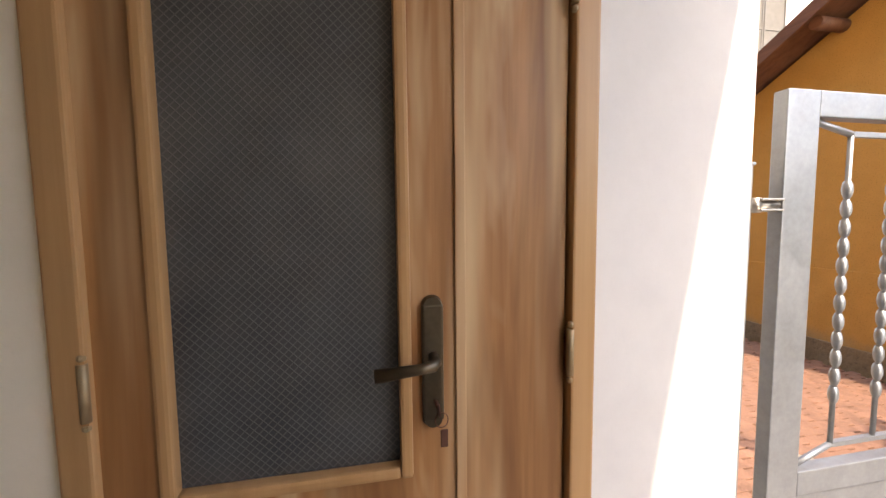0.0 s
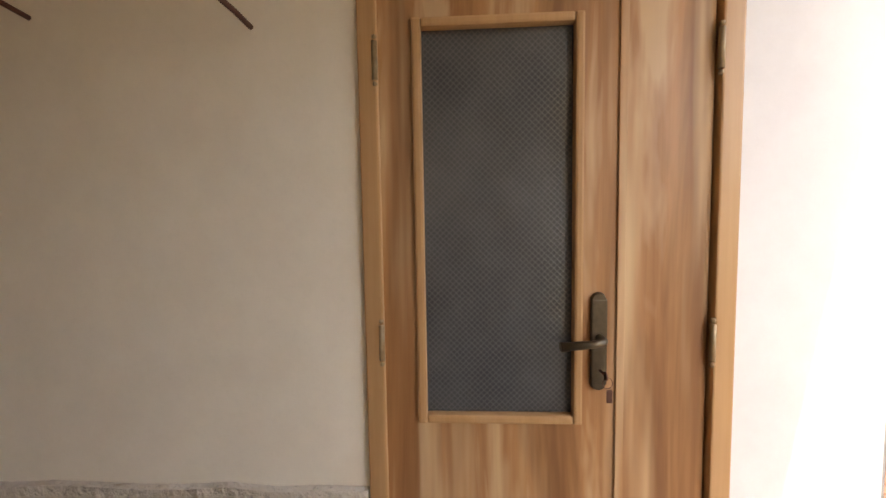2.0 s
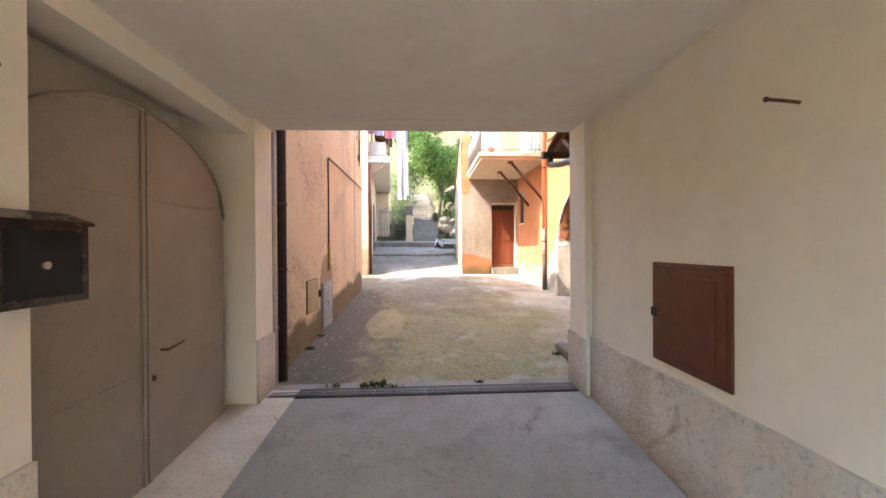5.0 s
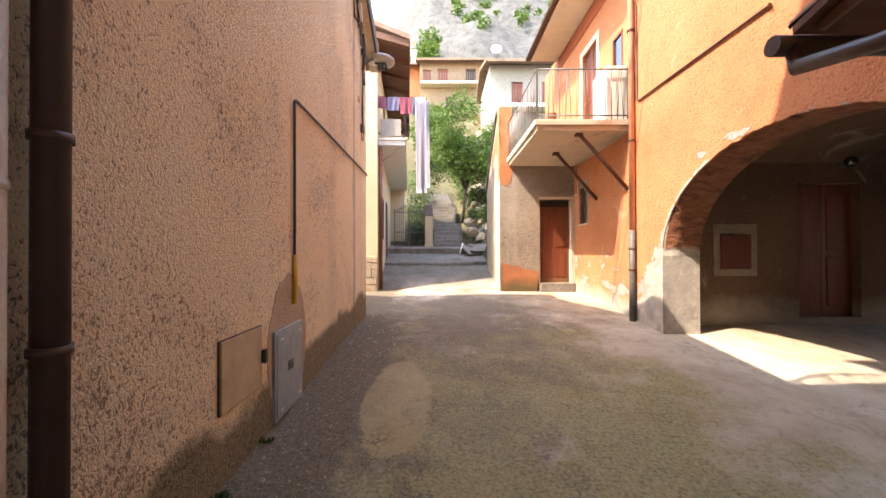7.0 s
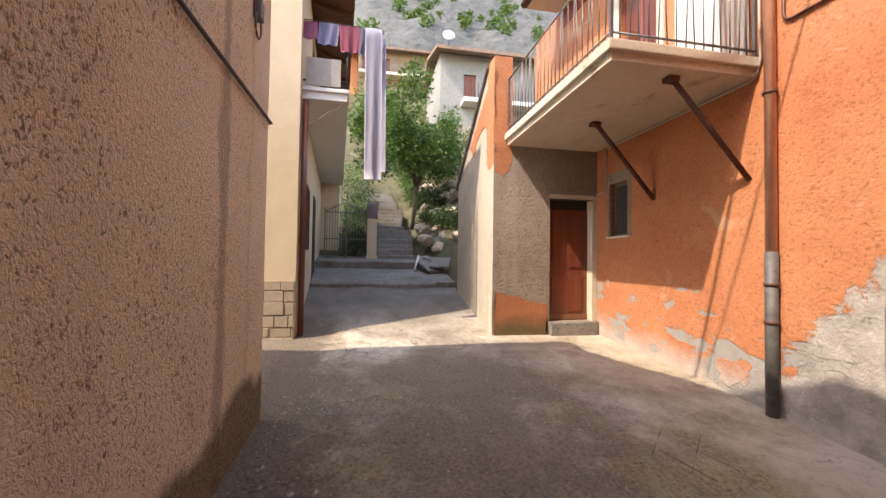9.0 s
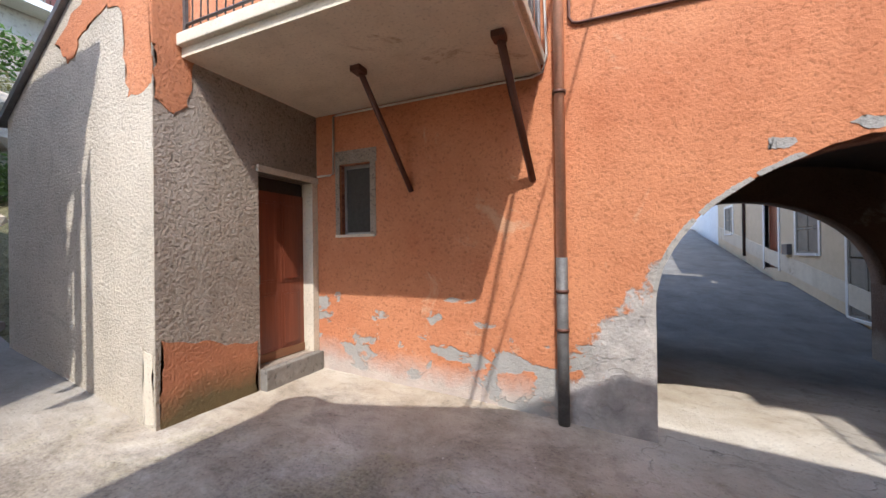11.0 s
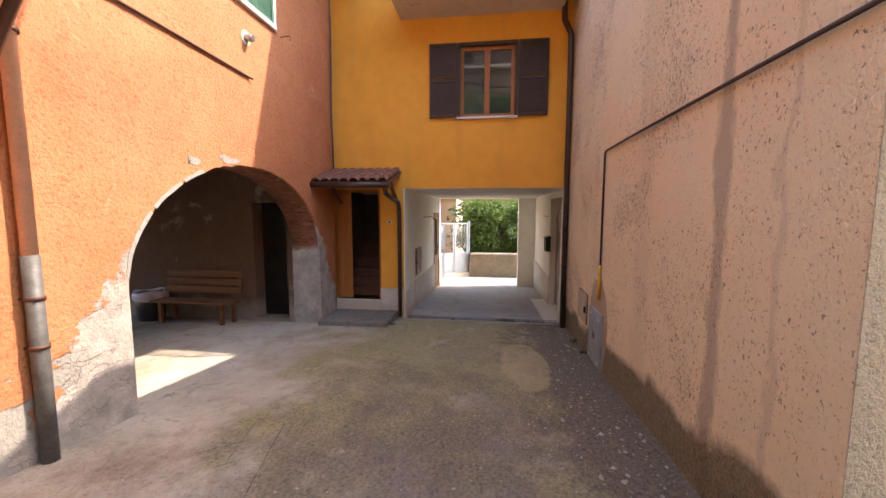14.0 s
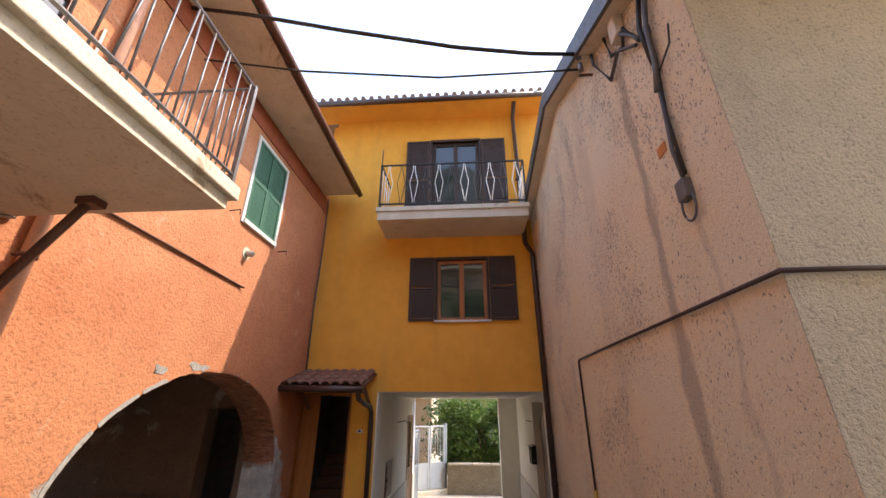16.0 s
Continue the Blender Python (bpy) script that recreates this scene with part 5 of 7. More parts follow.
def balcony_door():
    d = empty("window_french", "brown wooden balcony door with a pale surround", "door", at=(-12.35, OY, 3.78))
    inv = Matrix.Translation((12.35, -OY, -3.78))
    x0, x1, z0, z1 = BDOOR
    part("surround", boxes((x0 - 0.12, x0, OY - 0.02, OY, z0, z1 + 0.12), (x1, x1 + 0.12, OY - 0.02, OY, z0, z1 + 0.12), (x0, x1, OY - 0.02, OY, z1, z1 + 0.12)), M_CONCRETE, d, "pale painted surround").matrix_parent_inverse = inv
    louvred_leaf("shutter", x0 + 0.01, (x0 + x1) / 2, z0, z1, (OY + 0.05, OY + 0.09), "y", M_REDWOOD, d, inv)
    louvred_leaf("shutter", (x0 + x1) / 2 + 0.005, x1 - 0.01, z0, z1, (OY + 0.05, OY + 0.09), "y", M_REDWOOD, d, inv)
    d2 = empty("window_small", "small dark window with a brown wooden frame", "window", at=(-11.05, OY, 4.75))
    inv2 = Matrix.Translation((11.05, -OY, -4.75))
    a, b, c, e = BWIN
    part("window_frame", boxes((a, a + 0.04, OY - 0.01, OY + 0.06, c, e), (b - 0.04, b, OY - 0.01, OY + 0.06, c, e), (a + 0.04, b - 0.04, OY - 0.01, OY + 0.06, e - 0.04, e), (a + 0.04, b - 0.04, OY - 0.01, OY + 0.06, c, c + 0.04)), M_REDWOOD, d2).matrix_parent_inverse = inv2
    part("pane", boxes((a + 0.04, b - 0.04, OY + 0.02, OY + 0.03, c + 0.04, e - 0.04)), M_PANE, d2).matrix_parent_inverse = inv2
    d3 = empty("window_low", "small dark window with an unpainted cement surround", "window", at=(-12.76, OY, 2.15))
    inv3 = Matrix.Translation((12.76, -OY, -2.15))
    a, b, c, e = WW
    bm = boxes((a - 0.06, b + 0.09, OY - 0.008, OY, e, e + 0.16), (b, b + 0.075, OY - 0.008, OY, c - 0.02, e), (a - 0.06, a, OY - 0.008, OY, c - 0.02, e))
    part("surround", bm, M_GREYCAST, d3, "grey cement surround").matrix_parent_inverse = inv3
    part("window_sill", boxes((a - 0.05, b + 0.06, OY - 0.03, OY + 0.1, c - 0.03, c)), M_CONCRETE, d3).matrix_parent_inverse = inv3
    part("window_frame", boxes((a, a + 0.03, OY + 0.09, OY + 0.13, c, e), (b - 0.03, b, OY + 0.09, OY + 0.13, c, e), (a + 0.03, b - 0.03, OY + 0.09, OY + 0.13, e - 0.04, e), (a + 0.03, b - 0.03, OY + 0.09, OY + 0.13, c, c + 0.03)), M_STEEL, d3).matrix_parent_inverse = inv3
    part("fly_screen", boxes((a + 0.03, b - 0.03, OY + 0.105, OY + 0.112, c + 0.03, e - 0.04)), simple("dark_fly_screen", (0.045, 0.038, 0.03), 0.75, 0.0, 0.3, 20, 300), d3).matrix_parent_inverse = inv3
    d4 = empty("window_green", "closed green louvred shutters in a white surround", "window", at=(-7.65, OY, 4.88))
    inv4 = Matrix.Translation((7.65, -OY, -4.88))
    a, b, c, e = GSH
    part("surround", boxes((a - 0.06, a, OY - 0.02, OY + 0.02, c - 0.06, e + 0.06), (b, b + 0.06, OY - 0.02, OY + 0.02, c - 0.06, e + 0.06), (a, b, OY - 0.02, OY + 0.02, e, e + 0.06), (a - 0.02, b + 0.02, OY - 0.05, OY + 0.02, c - 0.06, c)), M_WHITEPAINT, d4).matrix_parent_inverse = inv4
    louvred_leaf("shutter", a + 0.005, (a + b) / 2 - 0.003, c, e, (OY - 0.02, OY + 0.02), "y", M_GREEN, d4, inv4)
    louvred_leaf("shutter", (a + b) / 2 + 0.003, b - 0.005, c, e, (OY - 0.02, OY + 0.02), "y", M_GREEN, d4, inv4)
    # black sheet stands for the shade seen between the slats
    part("backing", boxes((a, b, OY + 0.1, OY + 0.12, c, e)), M_BLACK, d4).matrix_parent_inverse = inv4


balcony_door()


def red_door():
    d = empty("red_door", "closed red-brown panelled wooden door", "door", at=(GX, 3.17, 0.76))
    inv = Matrix.Translation((-GX, -3.17, -0.76))
    y0, y1, z0, z1 = RD
    x = GX - 0.14
    leaf = part("leaf", boxes((x - 0.04, x, y0 + 0.005, y1 - 0.005, z0 + 0.01, z1 - 0.16)), M_REDWOOD, d)
    leaf.matrix_parent_inverse = inv
    for ya, yb in ((y0 + 0.07, (y0 + y1) / 2 - 0.03), ((y0 + y1) / 2 + 0.03, y1 - 0.07)):
        for za, zb in ((z0 + 0.12, z0 + 0.75), (z0 + 0.86, z1 - 0.26)):
            bm = boxes((x, x + 0.008, ya, yb, za, zb), bevel=0.004)
            box(bm, x + 0.006, x + 0.018, ya + 0.03, yb - 0.03, za + 0.03, zb - 0.03, bevel=0.008)
            part("panel", bm, M_REDWOOD, leaf)
    part("kick_board", boxes((x, x + 0.012, y0 + 0.005, y1 - 0.005, z0 + 0.01, z0 + 0.10)), M_BENCH, leaf)
    part("transom", boxes((x - 0.03, x - 0.01, y0 + 0.005, y1 - 0.005, z1 - 0.16, z1 - 0.01)), M_BLACK, d).matrix_parent_inverse = inv
    part("lintel", boxes((GX - 0.1, GX + 0.025, y0 - 0.02, OY, z1, z1 + 0.07), bevel=0.006), M_CONCRETE, d, "pale cement lintel").matrix_parent_inverse = inv
    part("jamb", boxes((GX - 0.2, GX + 0.012, y1 - 0.005, OY - 0.004, z0, z1 - 0.002)), M_CONCRETE, d, "pale cement jamb").matrix_parent_inverse = inv
    part("handle", tubes((((x + 0.018, y0 + 0.08, z0 + 0.95), (x + 0.05, y0 + 0.08, z0 + 0.95), (x + 0.05, y0 + 0.08, z0 + 0.86)), 0.008)), M_IRON, leaf)


red_door()
structure("doorstep_porch", boxes((GX - 0.3, GX + 0.09, 2.80, OY - 0.01, 0.4, 0.755), bevel=0.015), M_STEPS, "worn concrete step before the red door")

def wall_cable(name, pts, r, m, label, cat="cable"):
    return thing(name, tubes((pts, r)), m, label, cat)

wall_cable("wall_conduit", [(-10.36, 3.63, 5.6), (-10.36, 3.63, 4.05), (-10.33, 3.63, 4.0), (-10.28, 3.63, 3.985), (-9.0, 3.63, 3.965), (-7.82, 3.63, 3.94), (-7.80, 3.60, 3.93)], 0.014, M_RUST, "rusty thin pipe along the orange wall")
wall_cable("wall_conduit", [(-10.6, 3.63, 5.5), (-10.56, 3.62, 3.75), (-10.60, 3.62, 3.60), (-10.7, 3.63, 3.575), (-13.0, 3.63, 3.57), (-13.05, 3.63, 3.56), (-13.06, 3.63, 2.88), (-13.10, 3.62, 2.865), (-13.29, 3.62, 2.865)], 0.012, M_PALEPIPE, "pale conduit run under the balcony")
wall_cable("corner_cable", [(-5.28, 3.61, 2.95), (-5.30, 3.62, 4.2), (-5.27, 3.61, 5.6), (-5.29, 3.62, 6.8)], 0.016, M_GREYPIPE, "grey cable in the house corner")
wall_cable("overhead_cable", [(-9.95, 3.6, 6.72), (-9.92, 2.9, 6.58), (-9.86, 1.8, 6.30), (-9.78, 0.5, 6.02), (-9.72, -0.3, 5.93), (-9.70, -0.83, 5.90)], 0.022, M_BLACK, "thick black cable strung across the yard")
wall_cable("overhead_cable", [(-9.55, 3.62, 6.35), (-9.58, 2.3, 6.02), (-9.62, 0.7, 5.76), (-9.66, -0.83, 5.72)], 0.012, M_BLACK, "thin black cable strung across the yard")
bm = tubes((((-7.86, 3.66, 4.43), (-7.86, 3.54, 4.42)), 0.045), sides=16)
v = empty("wall_vent", "short grey vent pipe in a pale cement ring", "vent", at=(-7.86, OY, 4.43))
part("pipe", bm, M_STEEL, v).matrix_parent_inverse = Matrix.Translation((7.86, -OY, -4.43))
part("ring", tubes((((-7.86, 3.66, 4.43), (-7.86, 3.64, 4.43)), 0.095), sides=16), M_CONCRETE, v).matrix_parent_inverse = Matrix.Translation((7.86, -OY, -4.43))
for x, z in ((-8.42, 4.84), (-7.02, 4.80)):
    thing("wall_hook", tubes((((x, OY, z), (x, OY - 0.16, z + 0.01), (x, OY - 0.16, z - 0.06)), 0.008)), M_RUST, "bent iron hook in the orange wall", "hook", "hooks beside the green shutters")

# ---- roughcast wall ----
def meter_plate():
    d = empty("meter_cover", "beige painted steel cover plate on the roughcast wall", "cover", at=(-6.72, LY, 0.52))
    inv = Matrix.Translation((6.72, -LY, -0.52))
    bm = boxes((-6.98, -6.46, LY - 0.01, LY + 0.025, 0.53, 0.97), bevel=0.004)
    p = part("plate", bm, simple("beige_steel_paint", (0.46, 0.36, 0.22), 0.5), d)
    p.matrix_parent_inverse = inv
    part("frame", boxes((-6.988, -6.452, LY - 0.01, LY + 0.012, 0.52, 0.978)), M_RUST, d).matrix_parent_inverse = inv
    part("lock", boxes((-7.0, -6.96, LY + 0.025, LY + 0.06, 0.70, 0.80), bevel=0.008), M_BLACK, p, "black lock")
    e = empty("electric_box", "grey metal electric cabinet let into the roughcast wall", "box", at=(-7.48, LY, 0.15))
    inv = Matrix.Translation((7.48, -LY, -0.15))
    q = part("body", boxes((-7.79, -7.19, LY - 0.01, LY + 0.03, 0.15, 0.88), bevel=0.006), simple("pale_grey_cabinet", (0.33, 0.37, 0.39), 0.45, 0.3), e)
    q.matrix_parent_inverse = inv
    part("door", boxes((-7.76, -7.22, LY + 0.03, LY + 0.037, 0.18, 0.85), bevel=0.003), simple("grey_cabinet_door", (0.34, 0.385, 0.41), 0.45, 0.3), e).matrix_parent_inverse = inv
    for k in range(5):
        part("vent_slot", boxes((-7.55, -7.43, LY + 0.037, LY + 0.040, 0.50 + k * 0.018, 0.508 + k * 0.018)), M_BLACK, e).matrix_parent_inverse = inv
    for z in (0.22, 0.80):
        for x in (-7.70, -7.30):
            part("clasp", boxes((x - 0.035, x + 0.035, LY + 0.037, LY + 0.042, z - 0.008, z + 0.008)), M_WHITEPAINT, e).matrix_parent_inverse = inv


meter_plate()
out = []
for k in range(28):
    a = 2 * math.pi * k / 28
    r = 1 + 0.16 * noise.noise(Vector((math.cos(a) * 2, math.sin(a) * 2, 4)))
    out.append((-7.53 + 0.42 * r * math.cos(a), 0.68 + 0.66 * r * math.sin(a)))
bm = ragged("y", LY - 0.02, 0.024, out, 14.0, 0.018, 2)
structure("wall_cement_patch", bm, plaster("brown_cement_patch", (0.36, 0.25, 0.165), (0.50, 0.37, 0.26), 30, 0.9, 0.015, pit=0.4), "rough grey cement patch round the electric cabinet")
wall_cable("wall_cable", [(-7.62, LY + 0.02, 1.48), (-7.62, LY + 0.02, 2.90), (-7.66, LY + 0.02, 2.93), (-8.5, LY + 0.02, 2.935), (LEND - 0.02, LY + 0.02, 2.93), (LEND - 0.03, LY - 0.3, 2.93), (LEND - 0.02, -4, 2.9)], 0.013, M_DARKPIPE, "dark pipe run along the roughcast wall")
wall_cable("gas_hose", [(-7.62, LY + 0.02, 1.50), (-7.62, LY + 0.025, 1.25), (-7.60, LY + 0.02, 1.05)], 0.022, M_YPIPE, "short yellow flexible hose on the wall", "hose")
jb = empty("junction_box", "grey junction box with looped cable on the roughcast wall", "box", at=(-10.6, LY, 3.6))
inv = Matrix.Translation((10.6, -LY, -3.6))
part("body", boxes((-10.66, -10.56, LY, LY + 0.06, 3.56, 3.70), bevel=0.012), M_IRON, jb).matrix_parent_inverse = inv
part("loop", tubes(([(-10.61 + 0.07 * math.cos(a), LY + 0.03, 3.52 + 0.10 * math.sin(a)) for a in steps_of(2.6, 7.0, 14)], 0.008)), M_IRON, jb).matrix_parent_inverse = inv
thing("wall_tag", boxes((-10.50, -10.39, LY, LY + 0.008, 4.02, 4.10)), simple("orange_tag", (0.5, 0.16, 0.02), 0.5), "small orange tag on the roughcast wall", "tag")
wall_cable("wall_cable", [(-10.63, LY + 0.03, 3.72), (-10.60, LY + 0.03, 3.95), (-10.63, LY + 0.03, 4.2), (-10.66, LY + 0.03, 4.64), (-10.65, LY + 0.04, 4.98)], 0.014, M_GREYPIPE, "grey cable climbing to the eave")
wall_cable("wall_cable", [(-10.66, LY + 0.03, 3.72), (-10.64, LY + 0.03, 4.2), (-10.69, LY + 0.03, 4.64), (-10.67, LY + 0.04, 4.98)], 0.012, M_BLACK, "black cable climbing to the eave")
for k, pts in enumerate((
        [(-9.72, 5.86), (-9.80, 5.62), (-10.02, 5.18), (-10.30, 5.22), (-10.52, 5.02)],
        [(-10.05, 5.68), (-10.18, 5.30), (-10.34, 5.22), (-10.45, 5.30), (-10.58, 5.02)],
        [(-10.25, 5.60), (-10.40, 5.30), (-10.50, 5.16), (-10.62, 4.95)],
        [(-10.70, 5.30), (-10.66, 5.02), (-10.66, 4.66)],
        [(-10.78, 5.25), (-10.74, 4.95), (-10.68, 4.62), (-10.66, 4.40)])):
    path = [(x, LY + 0.03 + 0.03 * (j % 2), z) for j, (x, z) in enumerate(pts)]
    wall_cable("cable_loop", path, 0.016 if k < 3 else 0.02, M_BLACK if k % 2 else M_GREYPIPE, "bundled cable sagging in a loop under the eave")
wall_cable("thin_wire", [(-10.66, LY + 0.02, 4.55), (-10.86, LY + 0.02, 4.62), (-11.2 + 0.3, LY + 0.02, 4.75)], 0.007, M_BLACK, "thin black wire along the top of the wall")
sp = empty("splice_box", "small grey cable splice box under the eave", "box", at=(-10.3, LY, 5.35))
part("body", boxes((-10.40, -10.26, LY, LY + 0.09, 5.32, 5.58), bevel=0.02), M_CONCRETE, sp).matrix_parent_inverse = Matrix.Translation((10.3, -LY, -5.35))
part("clamp", boxes((-10.70, -10.62, LY, LY + 0.05, 4.92, 5.02), bevel=0.01), M_IRON, sp).matrix_parent_inverse = Matrix.Translation((10.3, -LY, -5.35))
br = empty("cable_bracket", "rusty iron bracket holding the overhead cables", "bracket", at=(-9.72, LY, 5.85))
part("arm", tubes((((-9.72, LY, 5.88), (-9.70, LY + 0.16, 5.90)), 0.02), (((-9.60, LY, 5.70), (-9.58, LY + 0.14, 5.72)), 0.016)), M_RUST, br).matrix_parent_inverse = Matrix.Translation((9.72, -LY, -5.85))
for z in (5.90, 5.72):
    part("insulator", tubes((((-9.69, LY + 0.15, z - 0.05), (-9.69, LY + 0.15, z + 0.05)), [0.03, 0.022])), M_IRON, br).matrix_parent_inverse = Matrix.Translation((9.72, -LY, -5.85))


def street_lamp():
    d = empty("street_lamp", "pale grey street lamp head on a wall bracket", "lamp", at=(LEND, -1.0, 5.0))
    inv = Matrix.Translation((-LEND, 1.0, -5.0))
    part("arm", tubes((((LEND + 0.05, LY, 4.95), (LEND - 0.05, -0.88, 5.08), (LEND - 0.2, -0.78, 5.14)), 0.025)), M_GREYPIPE, d).matrix_parent_inverse = inv
    bm = bmesh.new()
    bmesh.ops.create_uvsphere(bm, u_segments=20, v_segments=12, radius=0.27, matrix=Matrix.Translation((-11.32, -0.73, 5.14)) @ Matrix.Diagonal((1.0, 0.95, 0.36, 1)))
    h = part("head", bm, M_DISH, d)
    h.matrix_parent_inverse = inv
    part("diffuser", boxes((-11.45, -11.19, -0.84, -0.62, 5.03, 5.06), bevel=0.01), M_PANE, h)


street_lamp()

# ---- under the vault ----
def bench():
    d = empty("bench", "weathered brown slatted wooden bench against the vault wall", "bench", at=(-6.15, 5.9, 0.06))
    inv = Matrix.Translation((6.15, -5.9, -0.06))
    z0, y0, y1 = 0.06, 5.15, 6.75
    for k in range(3):
        x = -6.52 + k * 0.12
        part("seat_slat", boxes((x, x + 0.1, y0, y1, z0 + 0.42, z0 + 0.46), bevel=0.006), M_BENCH, d).matrix_parent_inverse = inv
    for k in range(3):
        z = z0 + 0.56 + k * 0.15
        part("back_slat", boxes((-6.13 + 0.03 * k, -6.10 + 0.03 * k, y0, y1, z, z + 0.12), bevel=0.006), M_BENCH, d).matrix_parent_inverse = inv
    for y in (y0 + 0.15, y1 - 0.2):
        for x, h in ((-6.48, 0.42), (-6.15, 0.42)):
            part("leg", boxes((x, x + 0.06, y, y + 0.06, z0 - 0.04, z0 + h)), M_BENCH, d).matrix_parent_inverse = inv
        part("post", tubes((((-6.12, y + 0.03, z0 + 0.3), (-6.03, y + 0.03, z0 + 0.98)), 0.03), sides=4), M_BENCH, d).matrix_parent_inverse = inv


bench()


def bin_with_bag():
    d = empty("rubbish_bin", "dark plastic rubbish bin with a pale bag over its rim", "bin", at=(-6.4, 7.4, 0.05))
    inv = Matrix.Translation((6.4, -7.4, -0.05))
    bm = tubes((((-6.4, 7.4, 0.03), (-6.4, 7.4, 0.62)), [0.21, 0.27]), sides=20)
    part("bucket", bm, M_BLUEPLASTIC, d).matrix_parent_inverse = inv
    bm = bmesh.new()
    rings = []
    for k, (r, z) in enumerate(((0.285, 0.50), (0.29, 0.58), (0.27, 0.66), (0.2, 0.64))):
        rings.append([bm.verts.new((-6.4 + (r + 0.012 * math.sin(5 * a + k)) * math.cos(a), 7.4 + (r + 0.012 * math.cos(7 * a)) * math.sin(a), z + 0.02 * math.sin(3 * a + k))) for a in [2 * math.pi * j / 24 for j in range(24)]])
    for p, q in zip(rings, rings[1:]):
        for j in range(24):
            bm.faces.new((p[j], p[(j + 1) % 24], q[(j + 1) % 24], q[j])).smooth = True
    part("bag", bm, M_LINEN, d, "pale plastic bag").matrix_parent_inverse = inv


bin_with_bag()
bpy.data.objects["rubbish_bin"].location += Vector((0.22, -0.35, -0.02))


def wall_hatch():
    d = empty("vault_hatch", "red-brown steel hatch in a grey cement surround", "hatch", at=(VX0, 5.07, 1.23))
    inv = Matrix.Translation((-VX0, -5.07, -1.23))
    part("surround", boxes((VX0, VX0 + 0.012, 4.72, 5.42, 1.12, 1.95)), M_GREYCAST, d).matrix_parent_inverse = inv
    part("door", boxes((VX0 + 0.012, VX0 + 0.035, 4.83, 5.31, 1.23, 1.78), bevel=0.006), M_REDSTEEL, d).matrix_parent_inverse = inv


wall_hatch()


def vault_door(name, x, y0, y1, z0, z1, way):
    d = empty(name, "closed dark red-brown wooden double door under the vault", "door", at=(x, (y0 + y1) / 2, z0))
    inv = Matrix.Translation((-x, -(y0 + y1) / 2, -z0))
    for a, b in ((y0, (y0 + y1) / 2 - 0.004), ((y0 + y1) / 2 + 0.004, y1)):
        bm = boxes((x - 0.02, x + 0.02, a, b, z0, z1))
        for za, zb in ((0.08, 0.45), (0.5, 0.93)):
            zz0, zz1 = z0 + za * (z1 - z0), z0 + zb * (z1 - z0)
            box(bm, x - 0.035, x + 0.035, a + 0.08, b - 0.08, zz0, zz1, bevel=0.01)
        part("leaf", bm, M_REDWOOD, d).matrix_parent_inverse = inv


vault_door("vault_door", VX0 - 0.16, 6.1, 7.1, 0.45, 2.6, 1)
lamp = empty("vault_lamp", "small unlit glass bulkhead lamp on the vault wall", "lamp", at=(VX0, 6.85, 2.9))
inv = Matrix.Translation((-VX0, -6.85, -2.9))
part("base", boxes((VX0, VX0 + 0.05, 6.76, 6.94, 2.86, 3.04), bevel=0.01), M_IRON, lamp).matrix_parent_inverse = inv
bm = bmesh.new()
bmesh.ops.create_uvsphere(bm, u_segments=14, v_segments=10, radius=0.08, matrix=Matrix.Translation((VX0 + 0.1, 6.85, 2.92)))
part("globe", bm, M_PANE, lamp).matrix_parent_inverse = inv

# ---- lane behind the vault ----
HX = -5.35
lane_holes = [(9.75, 10.95, 0.42, 2.85), (12.2, 13.4, 1.75, 3.05), (14.6, 15.7, 1.25, 3.35), (19.2, 20.3, 2.5, 3.6)]
structure("wall_lane_house", holed("x", HX, HX + 0.35, 8.7, 21.5, -0.3, 8.0, lane_holes), M_HOUSE2, "cream rendered house front along the lane")
structure("wall_lane_inner", boxes((HX + 0.35, HX + 0.5, 9.0, 21.0, 0.0, 4.0)), M_ROOMSHADE, "shade-coloured wall behind the lane windows")
structure("roof_lane_house", boxes((HX - 0.5, 3, 9.0, 21.8, 8.0, 8.2)), M_OLDTILE, "tile roof of the lane house")
bm = bmesh.new()
prism(bm, [(8.7, 0.3), (8.7, 0.75), (21.5, 2.9), (21.5, 2.4)], "x", HX - 0.02, HX)
structure("plinth_lane_house", bm, M_CONCRETE, "pale plinth of the lane house")
def shutters_lane(name, label, y0, y1, z0, z1):
    d = empty(name, label, "window", at=(HX, (y0 + y1) / 2, z0))
    inv = Matrix.Translation((-HX, -(y0 + y1) / 2, -z0))
    part("surround", boxes((HX - 0.025, HX, y0 - 0.1, y0, z0 - 0.06, z1 + 0.1), (HX - 0.025, HX, y1, y1 + 0.1, z0 - 0.06, z1 + 0.1), (HX - 0.025, HX, y0, y1, z1, z1 + 0.1), (HX - 0.06, HX, y0, y1, z0 - 0.06, z0)), M_WHITEPAINT, d).matrix_parent_inverse = inv
    louvred_leaf("shutter", y0, (y0 + y1) / 2 - 0.004, z0, z1, (HX - 0.01, HX + 0.03), "x", M_SHUTGREY, d, inv)
    louvred_leaf("shutter", (y0 + y1) / 2 + 0.004, y1, z0, z1, (HX - 0.01, HX + 0.03), "x", M_SHUTGREY, d, inv)
shutters_lane("door_shuttered", "closed grey louvred double shutter door", *lane_holes[0])
shutters_lane("window_lane", "closed grey louvred window shutters", *lane_holes[1])
shutters_lane("window_lane", "small window with closed grey shutters", *lane_holes[3])
ld = empty("lane_door", "dark brown door in a pale stone surround", "door", at=(HX, 15.1, 1.25))
inv = Matrix.Translation((-HX, -15.1, -1.25))
